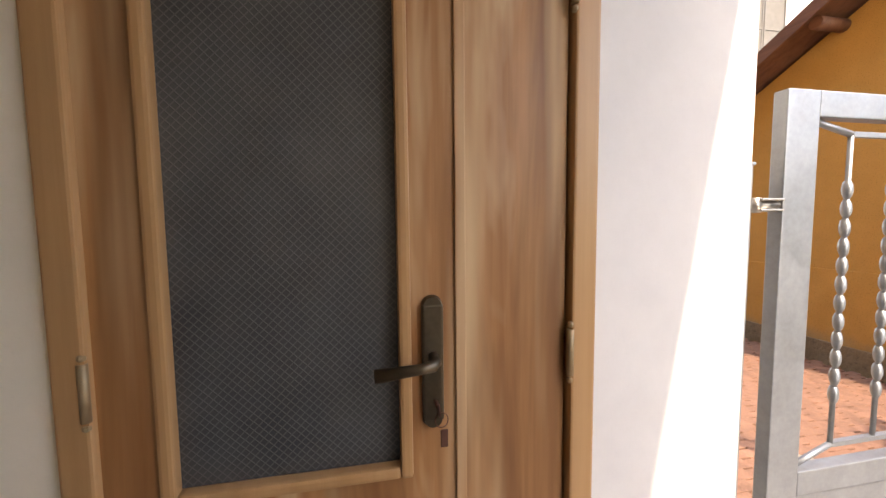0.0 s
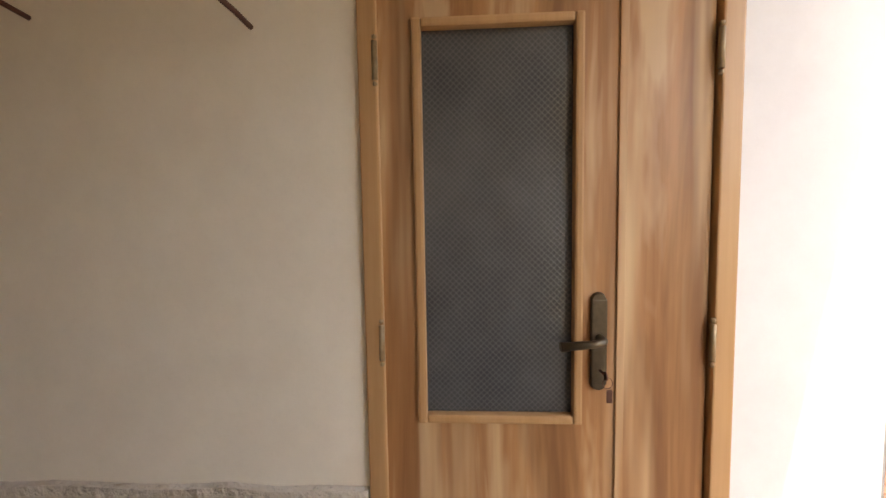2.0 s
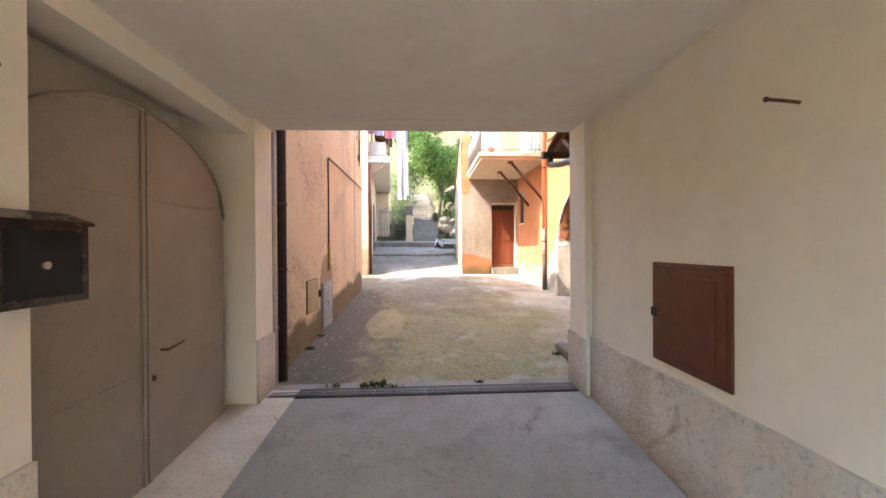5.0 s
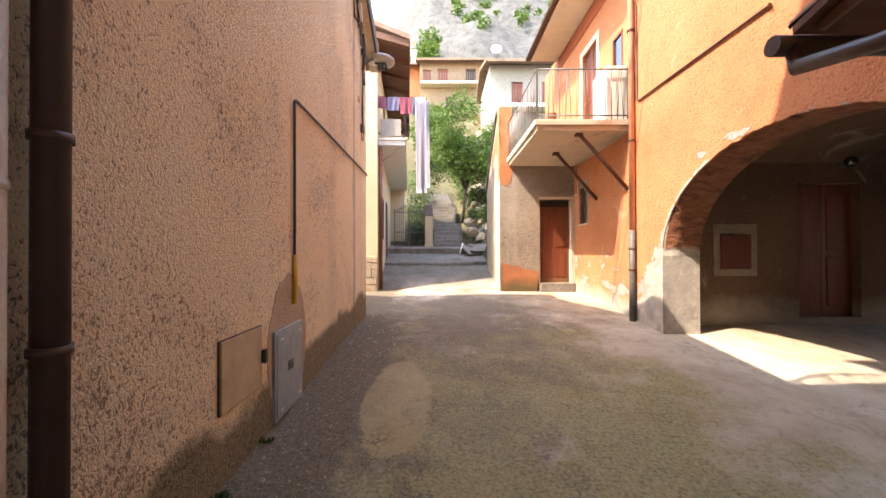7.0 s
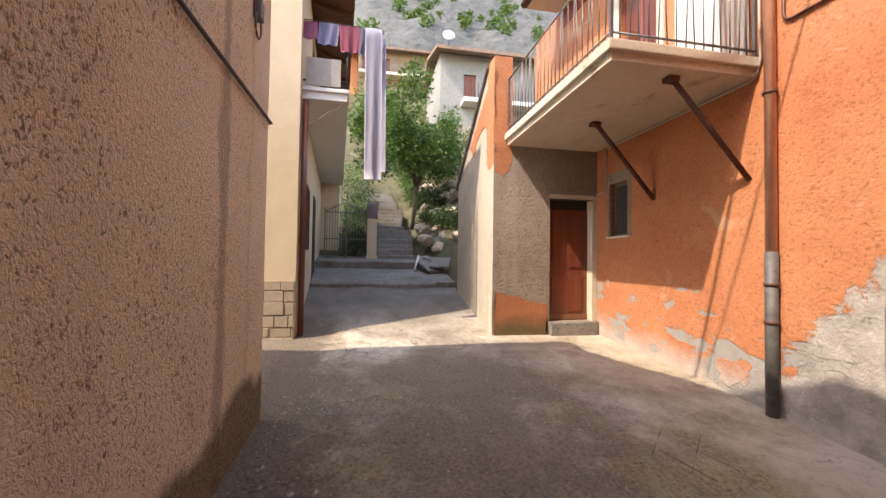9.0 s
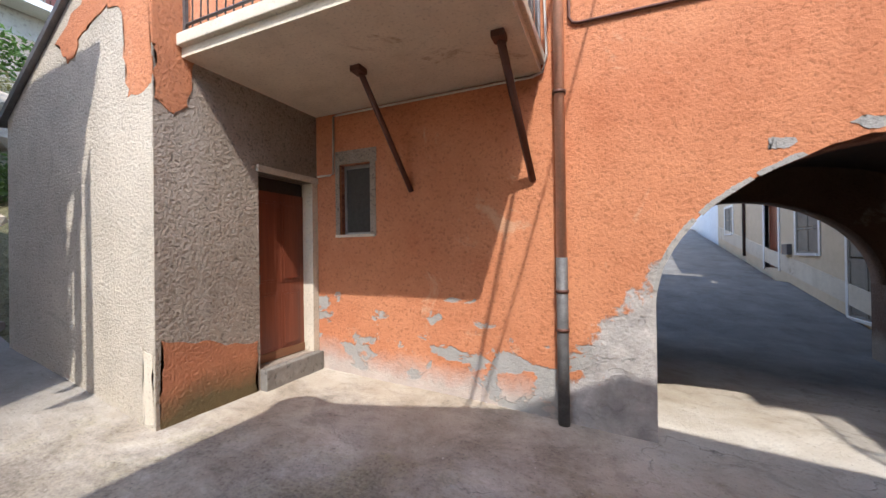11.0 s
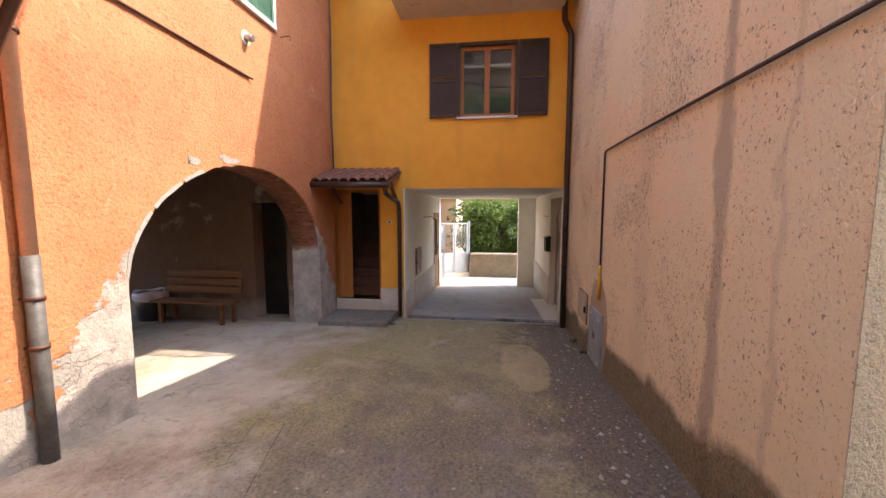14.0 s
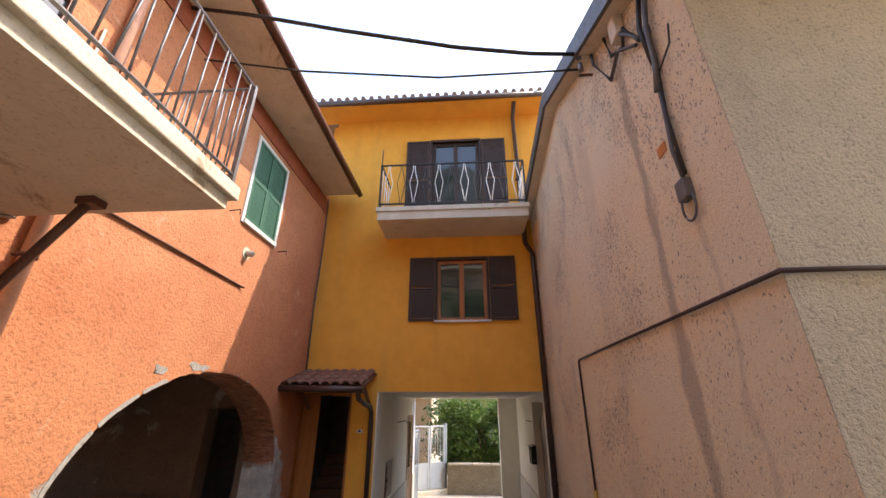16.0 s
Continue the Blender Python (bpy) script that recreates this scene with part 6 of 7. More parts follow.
part("surround", boxes((HX - 0.03, HX + 0.1, 14.48, 14.6, 1.2, 3.47), (HX - 0.03, HX + 0.1, 15.7, 15.82, 1.2, 3.47), (HX - 0.03, HX + 0.1, 14.6, 15.7, 3.35, 3.47)), M_WHITEPAINT, ld).matrix_parent_inverse = inv
part("leaf", boxes((HX + 0.12, HX + 0.16, 14.6, 15.7, 1.25, 3.35)), M_REDWOOD, ld).matrix_parent_inverse = inv
lb = empty("lane_letter_box", "grey metal letter box on the cream front", "letter box", at=(HX, 13.9, 1.85))
part("body", boxes((HX - 0.12, HX, 13.7, 14.05, 1.7, 2.0), bevel=0.01), M_IRON, lb).matrix_parent_inverse = Matrix.Translation((-HX, -13.9, -1.85))
downpipe("lane_downpipe", [(HX - 0.06, 17.6, 1.6), (HX - 0.06, 17.6, 7.9)], 0.05, M_DARKPIPE, "dark brown downpipe on the lane house", [(HX - 0.06, 17.6, 3.0)])
structure("backdrop_lane_wall", boxes((-14, -7.9, 23.0, 23.4, 1.5, 8.5), (-14, -13.6, 9, 23, 0.5, 6.0)), M_HOUSE2, "sunlit cream wall across the lane")
structure("backdrop_lane_white", boxes((-8.2, 2, 28.0, 28.4, 1.5, 6.5), (-5.3, -5.0, 21.5, 28, 1.5, 4.0)), M_WHITE, "white garden wall at the lane's end")
bd = empty("far_wooden_door", "brown plank garage door in the sunlit wall", "door", at=(-9.2, 23, 2.9))
inv = Matrix.Translation((9.2, -23, -2.9))
for k in range(6):
    part("plank", boxes((-10.2 + k * 0.3, -9.91 + k * 0.3, 22.94, 23.0, 2.85, 5.2)), M_BENCH, bd).matrix_parent_inverse = inv

# ---- cream house across the alley ----
CX, CY = -13.45, -1.16
structure("wall_cream_front", boxes((CX - 0.3, CX, -6.5, CY, 0.0, 7.3)), M_HOUSE2, "cream rendered house end")
structure("wall_cream_side", holed("y", CY - 0.3, CY, -20.5, CX - 0.3, 0.3, 6.6, [(-15.6, -14.9, 1.9, 3.1), (-17.6, -16.8, 1.2, 3.2), (-16.6, -15.6, 4.35, 6.3)]), M_HOUSE2, "cream rendered house side along the alley")
structure("wall_cream_inner", boxes((-20.5, CX - 0.3, CY - 0.75, CY - 0.6, 0.4, 6.5)), M_ROOMSHADE, "shade-coloured wall behind the cream house windows")
structure("wall_cream_back", boxes((-20.8, -20.5, -6.5, CY, 0.3, 7.0), (-20.5, CX, -6.8, -6.5, 0.3, 7.0)), M_HOUSE2, "cream rendered outer walls")
bm = prism(bmesh.new(), [(-0.35, 6.62), (-0.35, 6.74), (-3.8, 8.2), (-7.2, 6.9), (-7.2, 6.78), (-3.8, 8.05)], "x", -21.0, CX + 0.25)
structure("roof_cream", bm, M_OLDTILE, "weathered tile roof of the cream house")
structure("trim_eave_cream", prism(bmesh.new(), [(-0.36, 6.58), (-0.36, 6.62), (CY - 0.3, 6.95), (CY - 0.3, 6.88)], "x", -20.8, CX + 0.2), M_RAFTER, "brown boarded eave of the cream house")
for k in range(8):
    structure("trim_rafter", prism(bmesh.new(), [(-0.38, 6.48), (-0.38, 6.58), (CY, 6.80), (CY, 6.70)], "x", CX + 0.1 - k * 0.95, CX + 0.2 - k * 0.95), M_RAFTER, "brown eave rafter")


def stone_base():
    d = tagged(empty("stone_cladding", at=(CX, -2, 0.5)), "pale stone facing on the foot of the house end", "cladding", "", "structure")
    inv = Matrix.Translation((-CX, 2, -0.5))
    rnd = random.Random(4)
    z = 0.45
    while z < 1.4:
        h = rnd.uniform(0.12, 0.2)
        y = -2.2
        while y < CY - 0.02:
            w = min(rnd.uniform(0.16, 0.34), CY - y)
            bm = boxes((CX, CX + rnd.uniform(0.02, 0.045), y, y + w - 0.012, z, z + h - 0.012), bevel=0.008)
            part("stone", bm, M_STONE, d).matrix_parent_inverse = inv
            y += w
        z += h


stone_base()
for (a, b, c, e), nm in (((-15.6, -14.9, 1.9, 3.1), "window_alley"), ((-17.6, -16.8, 1.2, 3.2), "door_alley")):
    d = empty(nm, "dark brown louvred shutters in the cream side wall", "window", at=(a, CY, c))
    louvred_leaf("shutter", a, b, c, e, (CY - 0.02, CY + 0.02), "y", M_DARKWOOD, d, Matrix.Translation((-a, -CY, -c)))
downpipe("alley_downpipe", [(CX - 0.12, CY + 0.06, 0.6), (CX - 0.12, CY + 0.06, 4.15)], 0.045, M_REDSTEEL, "brown downpipe on the cream house corner", [(CX - 0.12, CY + 0.06, 2.0)])


def cream_balcony():
    d = empty("balcony", "cream house balcony with dark iron rail and grey panels", "balcony", at=(-17, CY, 4.2))
    inv = Matrix.Translation((17, -CY, -4.2))
    x0, x1, y1 = -20.8, -13.62, -0.48
    bm = boxes((x0, x1, CY, y1, 4.2, 4.32))
    box(bm, x0, x1 + 0.03, CY, y1 + 0.03, 4.32, 4.38, bevel=0.008)
    part("slab", bm, M_WHITEPAINT, d, "white painted slab").matrix_parent_inverse = inv
    rl = bmesh.new()
    for z in (4.5, 5.3):
        tube(rl, [(x1 - 0.03, CY, z), (x1 - 0.03, y1, z), (x0, y1, z)], 0.016, 6)
    for x in steps_of(x1 - 0.03, x0, 6):
        tube(rl, [(x, y1, 4.38), (x, y1, 5.32)], 0.018, 6)
    rail = part("rail", rl, M_BLACK, d)
    rail.matrix_parent_inverse = inv
    for k in range(40):
        x = x1 - 0.15 - k * 0.17
        part("bar", tubes((((x, y1, 4.4), (x, y1, 5.3)), 0.008), sides=5), M_BLACK, rail)
    part("panel", boxes((x1 - 0.02, x1, CY + 0.06, y1 - 0.1, 4.42, 4.85)), simple("grey_rail_panel", (0.34, 0.31, 0.27), 0.6), d).matrix_parent_inverse = inv
    part("clothes_arm", tubes((((-13.65, -0.40, 5.28), (-13.62, 0.08, 5.36)), 0.012)), M_IRON, d).matrix_parent_inverse = inv
    part("brace", tubes((((x1 - 0.15, CY, 3.75), (x1 - 0.15, y1 - 0.1, 4.2)), 0.018)), M_PALEPIPE, d).matrix_parent_inverse = inv


cream_balcony()


def hanging_cloth(name, colour, x, y, z0, z1, w, label, folds=3, along="y", seed=0.0):
    m = simple(name + "_cloth", colour, 0.9, 0.0, 0.1, 3, 200, 0.1)
    bm = bmesh.new()
    n, k = 12, 14
    grid = []
    for j in range(k + 1):
        t = j / k
        row = []
        for i in range(n + 1):
            u = (i / n - 0.5) * w * (1 - 0.25 * t * (folds > 2))
            off = 0.016 * math.sin(u / w * 6.28 * folds + seed + t * 1.5) * (0.3 + t)
            row.append(bm.verts.new((x + off, y + u + 0.03 * t * math.sin(seed), z1 + (z0 - z1) * t) if along == "y" else (x + u, y + off, z1 + (z0 - z1) * t)))
        grid.append(row)
    for p, q in zip(grid, grid[1:]):
        for i in range(n):
            bm.faces.new((p[i], p[i + 1], q[i + 1], q[i])).smooth = True
    bmesh.ops.solidify(bm, geom=bm.faces[:], thickness=0.006)
    return thing(name, bm, m, label, "laundry", "laundry on the line")


# the cream house stands a little askew to the alley
askew = Matrix(((1, 0, 0, 0), (0.084, 1, 0, 0.084 * -CX), (0, 0, 1, 0), (0, 0, 0, 1)))
for ob in list(bpy.data.objects):
    top = ob
    while top.parent is not None:
        top = top.parent
    if ob.type == "MESH" and (ob.name.split(".")[0] in ("wall_cream_side", "wall_cream_inner", "roof_cream", "trim_eave_cream", "trim_rafter") or top.name.split(".")[0] in ("window_alley", "door_alley") or top.get("label", "").startswith("cream house balcony")):
        ob.data.transform(askew)

wall_cable("clothes_line", [(-13.6, CY, 5.42), (-13.6, -0.4, 5.40), (-13.6, 0.06, 5.38)], 0.006, M_BLACK, "thin clothes line with pegs", "line")
for y, w, z0, col, lab in ((-1.38, 0.10, 4.75, (0.06, 0.25, 0.55), "blue cloth strip pegged on the line"), (-1.12, 0.34, 5.12, (0.42, 0.16, 0.24), "pink towel pegged on the line"), (-0.78, 0.3, 5.06, (0.30, 0.28, 0.42), "grey-violet cloth pegged on the line"), (-0.48, 0.3, 4.98, (0.45, 0.13, 0.18), "dark pink towel pegged on the line"), (-0.20, 0.24, 4.95, (0.28, 0.27, 0.34), "grey shirt pegged on the line")):
    hanging_cloth("towel", col, -13.6, y, z0, 5.40, w, lab, 2, seed=y * 9)
hanging_cloth("bed_sheet", (0.50, 0.49, 0.56), -13.52, -0.10, 2.98, 5.36, 0.26, "long pale lilac sheet hanging from the balcony line", 1.6, seed=1.0)
hanging_cloth("bed_sheet", (0.50, 0.49, 0.56), -13.74, -0.02, 3.15, 5.36, 0.24, "long pale lilac sheet hanging from the balcony line", 1.4, seed=2.2)


def steps_arc(a, b, gx):
    return [(gx, y, 3.12 + 0.30 * (1 - abs(y + 0.86) / 0.62)) for y in steps_of(a, b, 6)]


def alley_gate():
    gx = -19.3
    d = empty("iron_gate", "closed dark wrought-iron double gate beside the steps", "gate", at=(gx, -0.6, 1.72))
    inv = Matrix.Translation((-gx, 0.6, -1.72))
    for a, b in ((-1.47, -0.87), (-0.85, -0.25)):
        fr = bmesh.new()
        for y in (a, b):
            box(fr, gx - 0.02, gx + 0.02, y, y + 0.03, 1.72, 3.25)
        for z in (1.74, 2.3, 3.1):
            box(fr, gx - 0.015, gx + 0.015, a, b, z, z + 0.03)
        leaf = part("leaf", fr, M_IRON, d)
        leaf.matrix_parent_inverse = inv
        for y in steps_of(a + 0.07, b - 0.05, 6):
            part("bar", tubes((((gx, y, 1.75), (gx, y, 3.22 + 0.30 * (1 - abs(y + 0.86) / 0.62))), 0.009), sides=5), M_IRON, leaf)
        part("arched_rail", tubes((steps_arc(a + 0.03, b, gx), 0.013), sides=6), M_IRON, leaf)
    p = empty("gate_pillar", "cream gate pillar with a grey slate cap", "pillar", at=(gx, 0.05, 1.7))
    inv = Matrix.Translation((-gx, -0.05, -1.7))
    part("shaft", boxes((gx - 0.16, gx + 0.16, -0.21, 0.07, 1.6, 2.95)), M_HOUSE2, p).matrix_parent_inverse = inv
    part("foot", boxes((gx - 0.19, gx + 0.19, -0.24, 0.10, 1.6, 1.82), bevel=0.01), M_HOUSE2, p).matrix_parent_inverse = inv
    part("cap", boxes((gx - 0.19, gx + 0.19, -0.24, 0.10, 2.95, 3.42), bevel=0.02), M_IRON, p, "dark slate-grey cap block").matrix_parent_inverse = inv


alley_gate()
def worn_slab(x0, x1, y0, y1, lift0, lift1, seed):
    """A low concrete step across the alley with a worn, uneven front edge."""
    bm = bmesh.new()
    ys = steps_of(y0, y1, 26)
    rows = []
    for y in ys:
        front = x0 + 0.14 * noise.noise(Vector((y * 0.8, seed, 0))) + 0.05 * noise.noise(Vector((y * 4, seed, 3)))
        z = ground_z(x0) + lift0 + 0.02 * noise.noise(Vector((y * 3, seed, 6)))
        rows.append([bm.verts.new(p) for p in ((front, y, ground_z(x0) - 0.2), (front, y, z - 0.025), (front - 0.03, y, z), ((x0 + x1) / 2, y, ground_z((x0 + x1) / 2) + (lift0 + lift1) / 2 + 0.02 * noise.noise(Vector((y * 2, seed, 1)))), (x1, y, ground_z(x1) + lift1))])
    for p, q in zip(rows, rows[1:]):
        for k in range(4):
            bm.faces.new((p[k], p[k + 1], q[k + 1], q[k])).smooth = k > 1
    return bm


structure("pavement_alley_low", worn_slab(-16.3, -18.3, -1.9, 1.9, 0.09, 0.02, 1.0), M_STEPS, "worn concrete step across the alley")
structure("pavement_alley_high", worn_slab(-18.15, -20.4, -1.9, 1.7, 0.23, -0.05, 5.0), M_STEPS, "worn concrete landing before the iron gate")

# ---- steps and hillside ----
def hill_z(x, y):
    if x > -19.6:
        z = ground_z(x)
    elif x > -28:
        z = 1.70 + 0.43 * (-19.6 - x)
    elif x > -42:
        z = 5.3 + 0.74 * (-28 - x)
    else:
        z = 15.7 + 0.9 * (-42 - x)
    if y > 1.5:
        z += min(2.4, (y - 1.5) * 0.75) * (1 if x > -34 else 0.5)
    if x < -50:
        z -= max(0.0, -1 - y) * 1.4
    rough = 0.15 if x > -45 else 1.6
    z += rough * noise.noise(Vector((x * 0.3, y * 0.3, 0))) + rough * 0.5 * noise.noise(Vector((x, y, 5)))
    if x > -20.3:
        low = ground_z(x) - 0.06
        z = low + (z - low) * min(1.0, max(0.0, (y - 1.85) / 0.6))
    return z


bm = bmesh.new()
strip(bm, steps_of(-30, -19.4, 36), [-16, -8, -3, -1.1] + steps_of(-0.4, 16, 46), lambda x, y: hill_z(x, y) - (0.45 if -0.4 <= y < 1.9 and x > -27.5 else 0.0))
strip(bm, steps_of(-44.5, -29.8, 24), steps_of(-24, 40, 50), hill_z)
strip(bm, steps_of(-19.8, -15.9, 14), steps_of(1.8, 12, 30), hill_z)
structure("ground_hillside", bm, M_HILL, "dry grassy hillside with pale stones")
bm = bmesh.new()
strip(bm, steps_of(-120, -44, 60), steps_of(-70, 90, 110), lambda x, y: hill_z(x, y) + (3.0 * noise.noise(Vector((x * 0.12, y * 0.12, 9))) + 2.2 * abs(noise.noise(Vector((x * 0.4, y * 0.4, 2))))) * (x < -48))
structure("backdrop_cliff", bm, M_ROCK, "pale grey rocky cliff above the village")
st = tagged(empty("stone_steps", at=(-19.6, 0.9, 1.7)), "worn grey concrete steps climbing beside the gate", "steps", "", "structure")
inv = Matrix.Translation((19.6, -0.9, -1.7))
for k in range(18):
    x1 = -19.2 - k * 0.48 + 0.14 * noise.noise(Vector((k * 1.7, 8, 0)))
    z = 1.66 + (k + 1) * 0.19 + 0.05 * noise.noise(Vector((k * 2.3, 4, 0)))
    w = 1.30 + 0.30 * noise.noise(Vector((k * 1.3, 0.5, 0)))
    bm = boxes((x1 - 0.62, x1 + 0.03 * noise.noise(Vector((k, 3, 0))), 0.10 - 0.05 * max(0, k - 6), w - 0.02 * k, z - 0.5, z), bevel=0.025)
    part("step", bm, M_STEPS, st).matrix_parent_inverse = inv


def leaves(spots, count, size, seed):
    """Many small bent leaves scattered over clumps of (centre, radius)."""
    rnd = random.Random(seed)
    verts, faces = [], []
    total = sum(r ** 2 for _, r in spots)
    for c, r in spots:
        for _ in range(int(count * r * r / total)):
            d = Vector((rnd.gauss(0, 1), rnd.gauss(0, 1), rnd.gauss(0, 1))).normalized()
            p = Vector(c) + d * r * (rnd.random() ** 0.4) * (1 + 0.35 * noise.noise(d * 2 + Vector(c)))
            s = size * rnd.uniform(0.6, 1.3)
            a = Vector((rnd.gauss(0, 1), rnd.gauss(0, 1), rnd.gauss(0, 0.6))).normalized()
            b = a.cross(Vector((rnd.gauss(0, 1), rnd.gauss(0, 1), rnd.gauss(0, 1)))).normalized()
            n = a.cross(b)
            i = len(verts)
            verts += [p - a * s, p + b * s * 0.42 + n * s * 0.12, p + a * s, p - b * s * 0.42 + n * s * 0.12]
            faces += [(i, i + 1, i + 2), (i, i + 2, i + 3)]
    me = bpy.data.meshes.new("leaves")
    me.from_pydata([tuple(v) for v in verts], [], faces)
    return me


def tree(name, x, y, z, height, spread, count, size, seed, m, label, trunk=0.09):
    d = empty(name, label, "tree", at=(x, y, z))
    inv = Matrix.Translation((-x, -y, -z))
    rnd = random.Random(seed)
    base, spots = Vector((x, y, z - 0.1)), []
    top = base + Vector((0.1, 0.15, height * 0.45))
    bm = tubes(([base, base + Vector((0.05, 0.08, height * 0.2)), top], [trunk, trunk * 0.8, trunk * 0.6]))
    for k in range(11):
        a = 2.4 * k
        tip = top + Vector((math.cos(a) * spread * rnd.uniform(0.5, 0.95), math.sin(a) * spread * rnd.uniform(0.5, 0.95), height * rnd.uniform(-0.2, 0.5)))
        mid = top.lerp(tip, 0.5) + Vector((0, 0, 0.1 * height))
        tube(bm, [top - Vector((0, 0, rnd.uniform(0, 0.15) * height)), mid, tip], [trunk * 0.5, trunk * 0.3, trunk * 0.1], 6)
        for q in (mid, tip, tip + Vector((rnd.gauss(0, 0.3), rnd.gauss(0, 0.3), rnd.gauss(0, 0.2))) * spread):
            spots.append((tuple(q), spread * rnd.uniform(0.25, 0.45)))
    spots.append((tuple(top + Vector((0, 0, height * 0.3))), spread * 0.5))
    part("trunk", bm, M_BARK, d).matrix_parent_inverse = inv
    me = leaves(spots, count, size, seed)
    me.materials.append(m)
    c = new("crown", me)
    c.parent, c.matrix_parent_inverse = d, inv
    return d


def bush(name, spots, count, size, seed, m, label):
    me = leaves(spots, count, size, seed)
    me.materials.append(m)
    ob = new(name, me)
    return tagged(ob, label, "bush")


tree("broadleaf_tree", -22.2, 1.45, hill_z(-22.2, 1.45) + 0.1, 4.5, 1.85, 20000, 0.075, 3, M_LEAF, "small leafy green tree on the bank beside the steps")
tree("broadleaf_tree", -31.0, -0.2, hill_z(-31, -0.2), 5.0, 1.8, 5000, 0.12, 8, M_LEAF, "light green tree higher on the hillside")
for k, (x, y, r, m) in enumerate(((-20.3, 2.6, 0.55, M_LEAF2), (-21.2, 2.1, 0.5, M_LEAF2), (-23.0, 2.6, 0.7, M_LEAF2), (-24.5, 2.0, 0.6, M_LEAF), (-19.4, 3.2, 0.5, M_LEAF2), (-25.5, 3.4, 0.8, M_LEAF2), (-27.0, 1.9, 0.7, M_LEAF), (-20.6, -0.5, 0.55, M_LEAF2), (-22.5, -0.7, 0.7, M_LEAF), (-25, -0.6, 0.9, M_LEAF2), (-28, -1.2, 1.2, M_LEAF))):
    z = hill_z(x, y)
    bush("hillside_bush", [((x, y, z + r * 0.5), r), ((x + r * 0.6, y + 0.2, z + r * 0.4), r * 0.7), ((x - r * 0.5, y - 0.3, z + r * 0.6), r * 0.7)], 1300, 0.06, 20 + k, m, "scrubby green bush on the hillside")
rnd = random.Random(7)
spots = []
for k in range(90):
    x, y = rnd.uniform(-41, -20), rnd.uniform(1.9, 12)
    spots.append(((x, y, hill_z(x, y) + 0.1), rnd.uniform(0.2, 0.5)))
me = leaves(spots, 14000, 0.07, 31)
me.materials.append(M_DRYGRASS)
tagged(new("hillside_weeds", me), "dry yellow-green weeds over the hillside", "weeds", "", "stuff")
spots = []
for k in range(16):
    x, y = rnd.uniform(-62, -48), rnd.uniform(-3.5, -0.5)
    spots.append(((x, y, hill_z(x, y) + 1.2), rnd.uniform(1.0, 2.0)))
for k in range(50):
    x, y = rnd.uniform(-100, -60), rnd.uniform(3, 30)
    spots.append(((x, y, hill_z(x, y) + 1.5), rnd.uniform(0.6, 1.5)))
me = leaves(spots, 9000, 0.32, 33)
me.materials.append(M_LEAF)
tagged(new("cliff_scrub", me), "green scrub and trees over the cliff", "scrub", "", "stuff")
for k, (x, y, r) in enumerate(((-20.0, 2.15, 0.28), (-20.7, 2.2, 0.22), (-21.9, 2.4, 0.34), (-23.3, 2.2, 0.3), (-19.0, 2.6, 0.25), (-24.6, 2.6, 0.4), (-20.4, 1.75, 0.3), (-21.3, 1.85, 0.38), (-22.6, 3.1, 0.45), (-23.6, 3.3, 0.5), (-20.9, 2.9, 0.4), (-22.0, 3.6, 0.55), (-24.0, 4.2, 0.6), (-25.4, 2.4, 0.5), (-19.7, 1.6, 0.2))):
    bm = bmesh.new()
    blob(bm, x, y, hill_z(x, y) + r * 0.2, r, k, 0.7)
    thing("boulder", bm, M_STONE, "pale boulder on the grassy bank", "rock", "boulders on the bank")
for k, (x, y, w, tilt, turn) in enumerate(((-17.8, 1.5, 0.8, 22, 20), (-18.2, 1.7, 0.6, 14, 50), (-17.6, 1.75, 0.5, 30, -20))):
    bm = boxes((-w / 2, w / 2, -0.25, 0.25, -0.03, 0.03), bevel=0.008)
    ob = thing("broken_slab", bm, M_STEPS, "broken concrete slab leaning in a rubble heap", "slab", "rubble slabs beside the steps")
    ob.matrix_world = pose(x, y, ground_z(x) + 0.2 + 0.06 * k, 0, tilt, turn)
structure("platform_alley", boxes((-17.4, -16.3, 1.45, 1.95, 0.6, 1.22), bevel=0.03), M_STEPS, "low worn concrete block at the parapet's end")
thing("white_pipe", tubes((((-17.7, 1.05, ground_z(-17.7) + 0.03), (-17.9, 1.2, ground_z(-17.9) + 0.45)), 0.025)), M_WHITEPAINT, "short white plastic pipe leaning on the rubble", "pipe")


